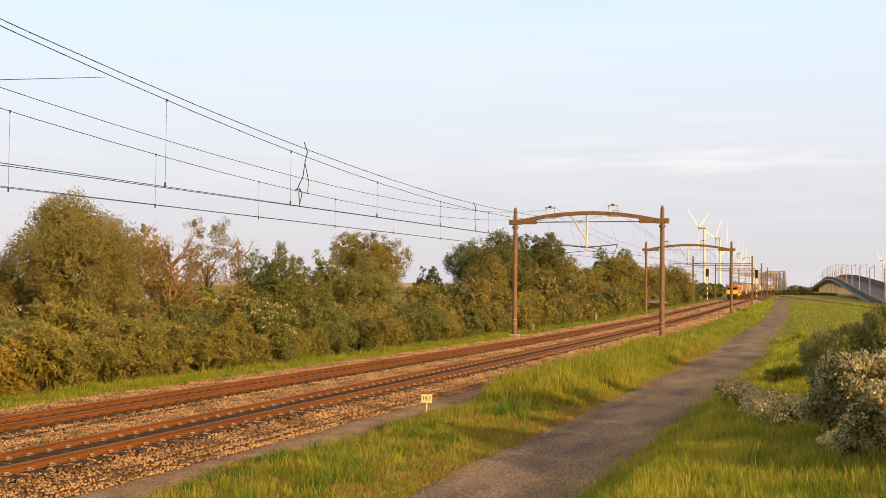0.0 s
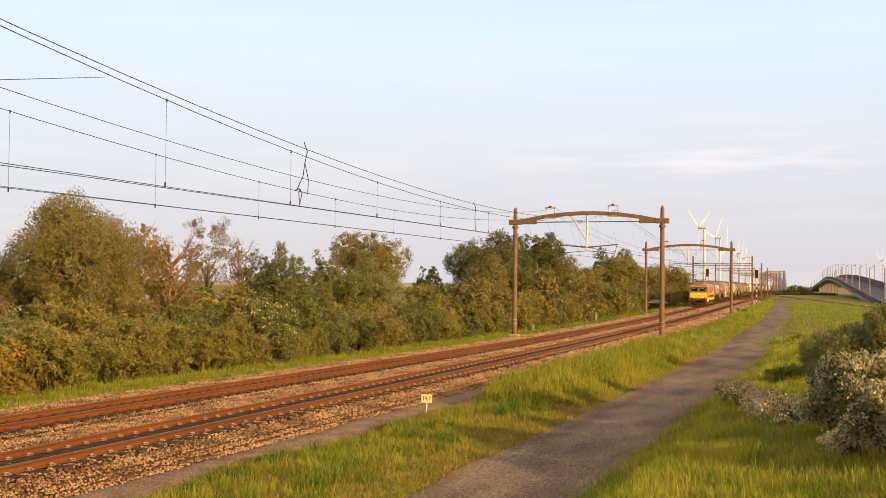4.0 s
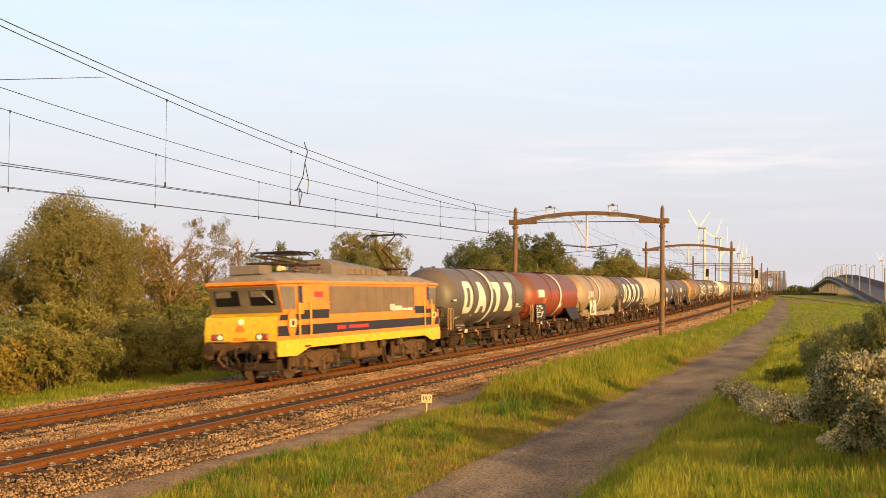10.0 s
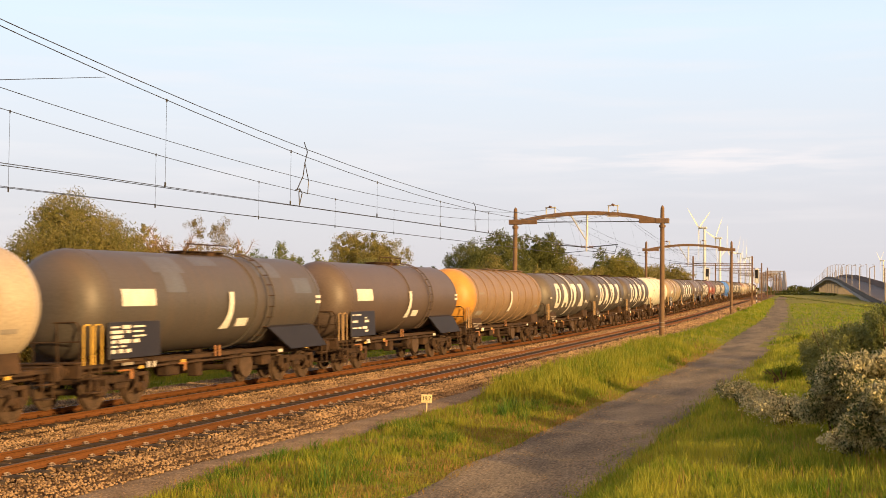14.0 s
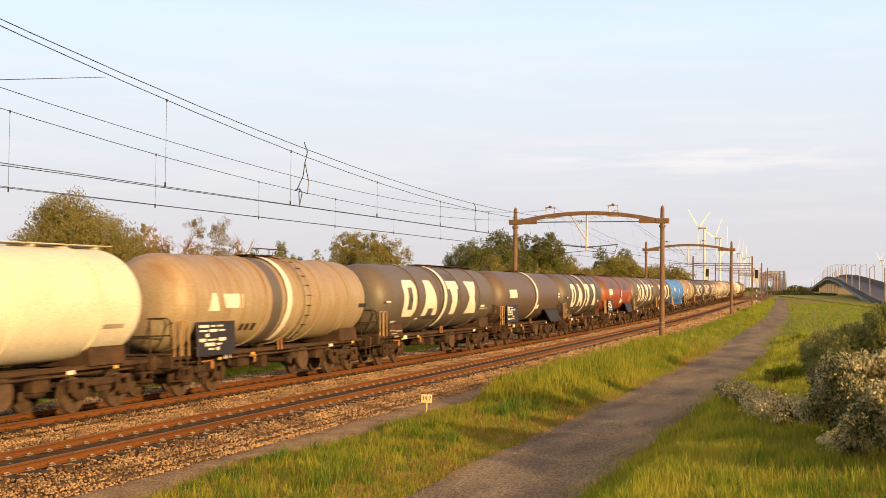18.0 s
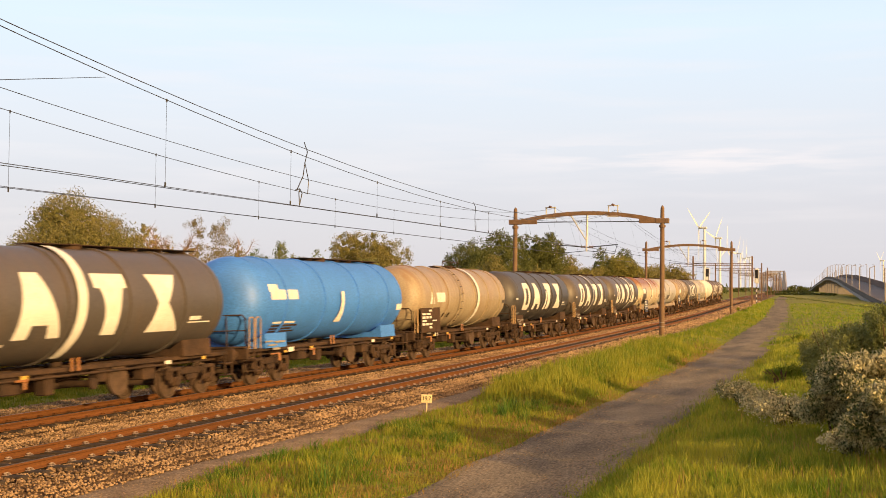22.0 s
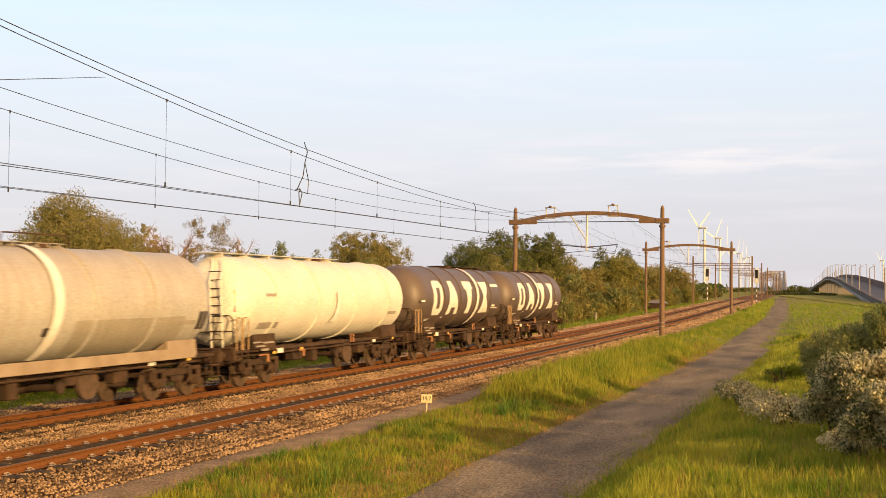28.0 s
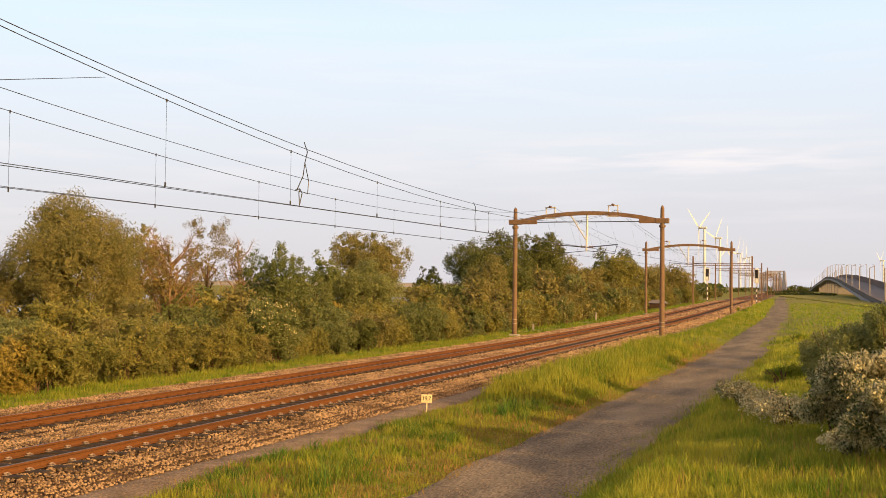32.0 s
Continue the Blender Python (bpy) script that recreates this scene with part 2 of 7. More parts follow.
M_DEADWOOD = surf("dead_wood", (0.28, 0.185, 0.10), (0.16, 0.11, 0.065), scale=3.0, rough=0.85, bump=0.3)
L_WILLOW = leafy("leaf_willow", (0.29, 0.25, 0.082), (0.14, 0.138, 0.042))
L_LIGHT = leafy("leaf_light", (0.225, 0.24, 0.085), (0.105, 0.132, 0.038))
L_DARK = leafy("leaf_dark", (0.055, 0.078, 0.02), (0.14, 0.15, 0.042))
L_SHRUB = leafy("leaf_shrub", (0.275, 0.245, 0.06), (0.138, 0.146, 0.036))
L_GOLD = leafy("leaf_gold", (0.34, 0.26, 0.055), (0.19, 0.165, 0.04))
L_BROWN = leafy("leaf_brown", (0.25, 0.185, 0.06), (0.13, 0.115, 0.035))
L_SILVER = leafy("leaf_silver", (0.05, 0.075, 0.022), (0.64, 0.58, 0.32), vary=0.95)
L_FLOWER = leafy("blossom", (0.75, 0.66, 0.32), (0.55, 0.48, 0.22))
L_GRASS = leafy("grass_blade", (0.10, 0.19, 0.012), (0.37, 0.365, 0.045), glow=0.4)
L_GRASS2 = leafy("grass_deep", (0.08, 0.16, 0.011), (0.29, 0.285, 0.034), glow=0.38)
L_TUFT = leafy("grass_tuft", (0.05, 0.12, 0.012), (0.17, 0.22, 0.028), glow=0.35)
L_DRY = leafy("grass_dry", (0.32, 0.20, 0.065), (0.18, 0.14, 0.04), glow=0.25)

# ---------------------------------------------------------------- the line of the railway
SPACING = 4.63                    # between the centres of the two tracks


def track_x(y):
    """Centre of the near track."""
    if y > 150:
        return -15.164 - 0.00021 * 22500 - 0.063 * (y - 150)
    if y < -60:
        return -15.164 - 0.00021 * 3600 + 0.0252 * (y + 60)
    return -15.164 - 0.00021 * y * y


def track_z(y):
    """Level of the sleepers' tops."""
    if y > 200:
        return 0.706 + 0.0023 * (y - 200)
    if y < -40:
        return -0.19
    return 0.00463 * y - 0.0000055 * y * y


def lean(y):
    """How much the outer rail stands above the inner one."""
    return 0.066 * min(1.0, max(0.0, (205 - y) / 70))


def drop(y):
    """How much lower the train's track lies than the near one."""
    t = min(1.0, max(0.0, (y - 20) / 65))
    return -(0.09 + 0.20 * t * t * (3 - 2 * t)) * min(1.0, max(0.25, (300 - y) / 160))


def bed_z(y, off):
    """Level of the sleepers' tops across both tracks."""
    t = min(1.0, max(0.0, (-off - 1.9) / 1.5))
    return track_z(y) + drop(y) * t


def on_track(y, off, z=0.0):
    return Vector((track_x(y) + off, y, track_z(y) + z))


def stations(y0, y1, near=2.0, far=12.0):
    out, y = [], y0
    while y < y1:
        out.append(y)
        y += near if -20 < y < 260 else far
    return out + [y1]


# ---------------------------------------------------------------- building blocks
def fast_mesh(name, verts, faces):
    """A mesh from arrays: verts (n, 3) and faces (m, k)."""
    verts, faces = np.asarray(verts, np.float32), np.asarray(faces, np.int32)
    me = bpy.data.meshes.new(name)
    me.vertices.add(len(verts))
    me.vertices.foreach_set("co", verts.ravel())
    m, k = faces.shape
    me.loops.add(m * k)
    me.loops.foreach_set("vertex_index", faces.ravel())
    me.polygons.add(m)
    me.polygons.foreach_set("loop_start", np.arange(0, m * k, k, dtype=np.int32))
    me.update(calc_edges=True)
    return me


class Solid:
    """Collects simple forms into one mesh."""

    def __init__(self):
        self.v, self.f = [], []

    def add(self, verts, faces, m=None):
        k = len(self.v)
        self.v += [tuple(m @ Vector(p)) if m else tuple(p) for p in verts]
        self.f += [tuple(i + k for i in f) for f in faces]
        return self

    def box(self, c, s, b=0.0, m=None):
        """A box of centre c and size s; b: width of the chamfer along its edges."""
        hx, hy, hz = s[0] / 2, s[1] / 2, s[2] / 2
        b = min(b, hx * 0.9, hy * 0.9, hz * 0.9)
        if b <= 0:
            vs = [(c[0] + i * hx, c[1] + j * hy, c[2] + k * hz) for i in (-1, 1) for j in (-1, 1) for k in (-1, 1)]
            fs = [(0, 1, 3, 2), (4, 6, 7, 5), (0, 4, 5, 1), (2, 3, 7, 6), (0, 2, 6, 4), (1, 5, 7, 3)]
            return self.add(vs, fs, m)
        vs, ix = [], {}
        for i in (-1, 1):
            for j in (-1, 1):
                for k in (-1, 1):
                    for a, p in (("x", (i * hx, j * (hy - b), k * (hz - b))), ("y", (i * (hx - b), j * hy, k * (hz - b))), ("z", (i * (hx - b), j * (hy - b), k * hz))):
                        ix[i, j, k, a] = len(vs)
                        vs.append((c[0] + p[0], c[1] + p[1], c[2] + p[2]))
        fs = []
        for s_ in (-1, 1):
            q = [(-1, -1), (1, -1), (1, 1), (-1, 1)]
            fs.append([ix[s_, j, k, "x"] for j, k in q])
            fs.append([ix[i, s_, k, "y"] for i, k in q])
            fs.append([ix[i, j, s_, "z"] for i, j in q])
            for r_ in (-1, 1):
                fs.append([ix[s_, r_, -1, "x"], ix[s_, r_, 1, "x"], ix[s_, r_, 1, "y"], ix[s_, r_, -1, "y"]])
                fs.append([ix[s_, -1, r_, "x"], ix[s_, 1, r_, "x"], ix[s_, 1, r_, "z"], ix[s_, -1, r_, "z"]])
                fs.append([ix[-1, s_, r_, "y"], ix[1, s_, r_, "y"], ix[1, s_, r_, "z"], ix[-1, s_, r_, "z"]])
                for t_ in (-1, 1):
                    fs.append([ix[s_, r_, t_, a] for a in "xyz"])
        return self.add(vs, fs, m)

    def cyl(self, p, q, r, r2=None, n=10, m=None):
        p, q = Vector(p), Vector(q)
        r2 = r if r2 is None else r2
        w = (q - p).normalized()
        a = w.orthogonal().normalized()
        c = w.cross(a)
        vs = []
        for o, rad in ((p, r), (q, r2)):
            for i in range(n):
                t = 2 * math.pi * i / n
                vs.append(o + (a * math.cos(t) + c * math.sin(t)) * rad)
        fs = [(i, (i + 1) % n, n + (i + 1) % n, n + i) for i in range(n)]
        fs += [tuple(range(n - 1, -1, -1)), tuple(range(n, 2 * n))]
        return self.add(vs, fs, m)

    def pipe(self, pts, r, n=6):
        for a, b in zip(pts[:-1], pts[1:]):
            self.cyl(a, b, r, n=n)
        return self

    def tube(self, pts, r, n=6):
        """One bent tube along the points; r: a radius, or one for each point."""
        pts = [Vector(p) for p in pts]
        rs = r if isinstance(r, list) else [r] * len(pts)
        vs, side = [], (pts[1] - pts[0]).orthogonal().normalized()
        for i, p in enumerate(pts):
            w = (pts[min(i + 1, len(pts) - 1)] - pts[max(i - 1, 0)]).normalized()
            side = (side - w * side.dot(w)).normalized()
            up = w.cross(side)
            vs += [p + (side * math.cos(2 * math.pi * j / n) + up * math.sin(2 * math.pi * j / n)) * rs[i] for j in range(n)]
        fs = [(i * n + j, i * n + (j + 1) % n, (i + 1) * n + (j + 1) % n, (i + 1) * n + j) for i in range(len(pts) - 1) for j in range(n)]
        return self.add(vs, fs + [tuple(range(n - 1, -1, -1)), tuple((len(pts) - 1) * n + j for j in range(n))])

    def lathe(self, prof, n=32, m=None, a0=0.0, a1=2 * math.pi):
        """A profile of (y, radius) turned round the y axis."""
        whole = abs(a1 - a0 - 2 * math.pi) < 1e-6
        k = n if whole else n + 1
        vs = [(r * math.cos(a0 + (a1 - a0) * i / n), y, r * math.sin(a0 + (a1 - a0) * i / n)) for y, r in prof for i in range(k)]
        fs = []
        for j in range(len(prof) - 1):
            for i in range(n):
                i2 = (i + 1) % k
                fs.append((j * k + i, (j + 1) * k + i, (j + 1) * k + i2, j * k + i2))
        return self.add(vs, fs, m)

    def sweep(self, prof, path, closed=True):
        """A profile of (x, z) carried along the path; at each station (point, scale of x)."""
        n = len(prof)
        vs = [(p[0] + x, p[1], p[2] + z) for p in path for x, z in prof]
        fs = []
        for j in range(len(path) - 1):
            for i in range(n if closed else n - 1):
                i2 = (i + 1) % n
                fs.append((j * n + i, j * n + i2, (j + 1) * n + i2, (j + 1) * n + i))
        if closed:
            fs += [tuple(range(n - 1, -1, -1)), tuple((len(path) - 1) * n + i for i in range(n))]
        return self.add(vs, fs)

    def mesh(self, name, smooth=None):
        me = bpy.data.meshes.new(name)
        me.from_pydata(self.v, [], self.f)
        me.validate()
        bm = bmesh.new()
        bm.from_mesh(me)
        bmesh.ops.recalc_face_normals(bm, faces=bm.faces)
        bm.to_mesh(me)
        bm.free()
        if smooth is not None:
            me.shade_smooth()
            me.set_sharp_from_angle(angle=radians(smooth))
        return me


def part(name, shape, material, parent=None, label="", at=None, smooth=35):
    """ONE mesh object under a thing or a part."""
    me = shape.mesh(name, smooth) if isinstance(shape, Solid) else shape
    if not me.materials:
        me.materials.append(material)
    ob = new(name, me)
    ob.parent = parent
    if at is not None:
        ob.matrix_basis = at
    if label:
        ob["label"] = label
    return ob


def empty(name, at=None, **tags):
    ob = new(name)
    ob.empty_display_size = 0.2
    if at is not None:
        ob.matrix_basis = at
    return tagged(ob, **tags)


# ---------------------------------------------------------------- ground
def smooth01(a, b, x):
    t = min(1.0, max(0.0, (x - a) / (b - a)))
    return t * t * (3 - 2 * t)


def bank(y):
    return 1.25 - 0.65 * smooth01(28, 75, y) - 0.5 * smooth01(80, 190, y)


def road_mid(y):
    """The middle of the service road, beside the near track."""
    return 9.3 - 0.45 * smooth01(50, 95, y) - 0.75 * smooth01(90, 200, y) - 1.5 * smooth01(190, 330, y)


def ground_z(x, y):
    o = x - track_x(y)
    w = o - road_mid(y) + 9.15
    z = bed_z(min(y, 700), o)
    near = 1.0 - smooth01(300, 600, abs(y))
    g = -0.24
    if w > 10.6:
        g = 0.02 + bank(y) * (0.42 * smooth01(10.7, 12.0, w) + 0.58 * smooth01(11.6, 19.0, w)) - 0.012 * max(0.0, min(60.0, w - 16))
    elif w > 7.7:
        g = -0.03
    elif o > 3.3:
        g = -0.20 + 0.15 * smooth01(5.0, 7.6, w) + (0.17 + 0.36 * smooth01(31.5, 34.5, y)) * smooth01(3.5, 4.8, o) * (1 - smooth01(5.5, 7.6, w))
    elif o < -7.7:
        g = -0.12 - 0.14 * smooth01(8.0, 10.0, -o) - 1.3 * smooth01(10.6, 16.0, -o) - 0.3 * smooth01(18, 30, -o) - 3.6 * smooth01(48, 62, -o) * (1 - smooth01(520, 640, y))
    if abs(o - road_mid(y)) > 1.6 and (o > 3.0 or o < -9):
        g += 0.10 * near * noise.noise((x * 0.35, y * 0.22, 0.0)) + 0.05 * near * noise.noise((x * 1.1, y * 0.9, 4.0))
    return z + g


OFFS = [-2600, -1500, -800, -420, -240, -150, -100, -80, -66, -62, -58, -54, -50, -46, -42, -36, -31, -27, -24, -21, -18.5, -16.5, -15, -13.8, -12.8, -11.9, -11.1, -10.4, -9.7, -9.2, -8, -5, -2, 0, 2, 3.0,
        3.5, 4.0, 4.5, 5.0, 5.5, 6.0, 6.5, 7.0, 7.4, 7.7, 9.1, 10.6, 11.0, 11.5, 12, 12.6, 13.2, 13.8, 14.4, 15, 15.8, 16.8, 18, 19.5, 21, 23, 26, 30, 36, 45, 60, 90, 140, 230, 400, 800, 1600, 2600]
ROWS = [-700, -500, -300, -180, -110, -70, -45, -30, -20, -12, -6] + [-2 + 1.5 * i for i in range(60)] + [90 + 4 * i for i in range(30)] + [214 + 12 * i for i in range(30)] + [580, 640, 720, 820, 950, 1150, 1500, 2000, 2800, 4000]
gv = [(track_x(y) + o, y, ground_z(track_x(y) + o, y)) for y in ROWS for o in OFFS]
nx = len(OFFS)
gf = [(j * nx + i, j * nx + i + 1, (j + 1) * nx + i + 1, (j + 1) * nx + i) for j in range(len(ROWS) - 1) for i in range(nx - 1)]
g_me = fast_mesh("ground", gv, gf)
g_me.shade_smooth()
part("ground", g_me, M_GROUND)
tagged(bpy.data.objects["ground"], "grassy level ground with a low bank beside the railway", "ground", kind="structure")


def ribbon(name, offs, zs, y0, y1, mat, label, category):
    ys = stations(y0, y1, 1.5, 10)
    vs = [(track_x(y) + o, y, bed_z(y, o) + z) for y in ys for o, z in zip(offs, zs)]
    n = len(offs)
    fs = [(j * n + i, j * n + i + 1, (j + 1) * n + i + 1, (j + 1) * n + i) for j in range(len(ys) - 1) for i in range(n - 1)]
    me = fast_mesh(name, vs, fs)
    me.shade_smooth()
    return tagged(part(name, me, mat), label, category, kind="structure")


def path_edge(y, s):
    return 0.16 * noise.noise((y * 0.35, s, 2.0)) + 0.07 * noise.noise((y * 1.3, s, 7.0))


pv, ys_ = [], stations(-60, 420, 0.8, 6)
for y in ys_:
    for i in range(9):
        f = i / 8
        o = road_mid(y) - 1.42 + 2.84 * f + (path_edge(y, 1.0) * (1 - f) + path_edge(y, 5.0) * f)
        rut = -0.025 * (math.exp(-((f - 0.22) / 0.09) ** 2) + math.exp(-((f - 0.78) / 0.09) ** 2)) + 0.02 * math.exp(-((f - 0.5) / 0.16) ** 2)
        pv.append((track_x(y) + o, y, track_z(y) + 0.012 + rut + (-0.03 if i in (0, 8) else 0)))
pf = [(j * 9 + i, j * 9 + i + 1, (j + 1) * 9 + i + 1, (j + 1) * 9 + i) for j in range(len(ys_) - 1) for i in range(8)]
p_me = fast_mesh("road", pv, pf)
p_me.shade_smooth()
tagged(part("road", p_me, M_PATH), "narrow worn asphalt service road beside the railway", "road", kind="structure")
ribbon("pavement", [2.0, 2.35, 2.7, 3.2, 3.9], [-0.30, -0.19, -0.17, -0.17, -0.28], -60, 320, M_CESS, "strip of trodden grey grit along the ballast", "path")
ribbon("ballast", [-7.9, -7.55, -7.2, -6.6, -6.2, -3.1, -2.7, -2.2, -1.6, 1.35, 1.75, 2.5], [-0.17, -0.12, -0.04, -0.05, -0.06, -0.06, -0.05, -0.07, -0.06, -0.05, -0.07, -0.24], -560, 860, M_BED, "bed of brown crushed-stone ballast under two tracks", "ballast")

# water beyond the trees and the low far shore
w_me = fast_mesh("water", [(-2600, -900, -2.6), (-60, -900, -2.6), (-100, 4200, -2.6), (-2600, 4200, -2.6)], [(0, 1, 2, 3)])
M_WATER = surf("water", (0.03, 0.05, 0.07), (0.04, 0.06, 0.075), scale=0.2, rough=0.12, bump=0.3, fine=1.5)
tagged(part("water", w_me, M_WATER), "calm pale estuary water behind the trees", "water", kind="structure")

# ---------------------------------------------------------------- tracks
RAIL = [(-0.07, 0.0), (0.07, 0.0), (0.07, 0.012), (0.02, 0.03), (0.009, 0.05), (0.009, 0.108), (0.034, 0.122), (0.036, 0.15), (0.026, 0.16),
        (-0.026, 0.16), (-0.036, 0.15), (-0.034, 0.122), (-0.009, 0.108), (-0.009, 0.05), (-0.02, 0.03), (-0.07, 0.012)]
sleeper_me = Solid().box((0, 0, -0.09), (2.5, 0.25, 0.2), 0.02).mesh("sleeper")
sleeper_me.materials.append(M_SLEEPER)
clip_s = Solid()
clip_s.box((0, 0, 0.008), (0.09, 0.16, 0.02), 0.004)
clip_s.pipe([(0.03, -0.05, 0.03), (-0.02, -0.05, 0.05), (-0.04, 0.0, 0.045), (-0.02, 0.05, 0.05), (0.03, 0.05, 0.03)], 0.014, 5)
clip_v, clip_f = clip_s.v, clip_s.f


def railway_track(off, label):
    tk = empty("railway_track", label=label, category="railway track")
    for side, nm in ((-0.7535, "rail"), (0.7535, "rail")):
        s = Solid()
        ys = stations(-560, 860, 3.0, 14)
        s.sweep(RAIL, [(track_x(y) + off + side, y, bed_z(y, off) + lean(y) * side / 1.5) for y in ys])
        me = s.mesh("rail", 30)
        me.materials.append(M_RUST)
        me.materials.append(M_HEAD)
        for p_ in me.polygons:
            if p_.normal.z > 0.9 and len(p_.vertices) == 4:
                c = p_.center
                if c.z - bed_z(c.y, off) > 0.1:
                    p_.material_index = 1
        part("rail", me, M_RUST, tk)
    rest, clips = Solid(), Solid()
    k0 = 16.57 - 0.6 * 16
    for k in range(430):
        y = k0 + 0.6 * k
        tilt = -math.degrees(math.atan(lean(y) / 1.5))
        m = pose(track_x(y) + off, y, bed_z(y, off), 0, tilt, -math.degrees(math.atan(-0.00042 * y)))
        if y < 95:
            part("sleeper", sleeper_me, M_SLEEPER, tk, at=m)
        else:
            rest.box((0, 0, -0.09), (2.5, 0.25, 0.2), 0, m)
        if y < 84:
            for side in (-0.7535, 0.7535):
                for d in (-0.105, 0.105):
                    clips.add(clip_v, clip_f, m @ pose(side + d, 0, 0, 0, 0, 0 if d > 0 else 180))
    tagged(part("rail_fastening", clips, M_CLIP if off > -1 else M_RUST, tk, "spring clips holding the rails"), kind="stuff")
    tagged(part("far_sleepers", rest, M_SLEEPER, tk, "sleepers further along"), kind="stuff")
    return tk


railway_track(0.0, "railway track of rusty rails on dark sleepers")
railway_track(-SPACING, "railway track carrying the tank train")


def stones(name, bands, y0, y1, per, size, seed, label):
    """Loose ballast: many small broken stones lying on the bed. bands: (from, to, height)."""
    rng = np.random.default_rng(seed)
    octa = np.array([(1, 0, 0), (-1, 0, 0), (0, 1, 0), (0, -1, 0), (0, 0, 1), (0, 0, -1)], float)
    tri = np.array([(0, 2, 4), (2, 1, 4), (1, 3, 4), (3, 0, 4), (2, 0, 5), (1, 2, 5), (3, 1, 5), (0, 3, 5)])
    vs, fs, base = [], [], 0
    for o0, o1, h in bands:
        n = int((o1 - o0) * (y1 - y0) * per)
        y = y0 + (y1 - y0) * rng.random(n) ** 1.25
        o = o0 + (o1 - o0) * rng.random(n)
        tx = np.array([track_x(a) for a in y])
        tz = np.array([bed_z(a, b) for a, b in zip(y, o)])
        c = np.stack([tx + o, y, tz + h + 0.02 * rng.random(n)], 1)
        s = size * (0.6 + 0.8 * rng.random((n, 1, 1))) * (1.0 + 0.006 * np.maximum(0, y - 24))[:, None, None]
        k = octa[None] * (0.65 + 0.7 * rng.random((n, 6, 1))) * np.array([1.0, 1.0, 0.75]) * s + 0.25 * s * rng.standard_normal((n, 6, 3)) * 0.6
        a = rng.random(n) * 6.283
        ca, sa = np.cos(a)[:, None], np.sin(a)[:, None]
        k = np.stack([k[..., 0] * ca - k[..., 1] * sa, k[..., 0] * sa + k[..., 1] * ca, k[..., 2]], -1)
        vs.append((c[:, None] + k).reshape(-1, 3))
        fs.append((tri[None] + 6 * np.arange(n)[:, None, None] + base).reshape(-1, 3))
        base += 6 * n
    me = fast_mesh(name, np.concatenate(vs), np.concatenate(fs))
    return tagged(part(name, me, M_STONE), label, "stones", kind="stuff")


BANDS = [(0.86, 1.3, 0.01), (1.25, 1.6, -0.02), (1.5, 1.9, -0.05), (1.85, 2.2, -0.10), (2.1, 2.45, -0.17), (-6.5, -5.55, -0.005), (-3.7, -3.0, 0.0), (-1.9, -0.88, 0.0), (-3.0, -2.5, -0.04), (-2.5, -1.8, -0.05), (-7.1, -6.5, -0.04), (-7.7, -7.1, -0.07)]
stones("ballast_stones", BANDS, 12, 55, 200, 0.029, 3, "crushed brown stones of the track ballast")
stones("ballast_stones", BANDS, 55, 130, 40, 0.043, 4, "crushed brown stones of the ballast further along")
stones("ballast_stones", BANDS, 128, 280, 7, 0.085, 7, "crushed brown stones of the far ballast")
stones("ballast_stones", [(-0.6, 0.6, -0.09), (-5.2, -4.1, -0.09)], 12, 60, 40, 0.034, 5, "stones between the rails")
stones("loose_stones", [(2.3, 3.3, -0.165), (7.95, 10.6, 0.0), (8.8, 9.8, 0.005)], 13, 50, 26, 0.011, 6, "loose stones on the grit and the road")

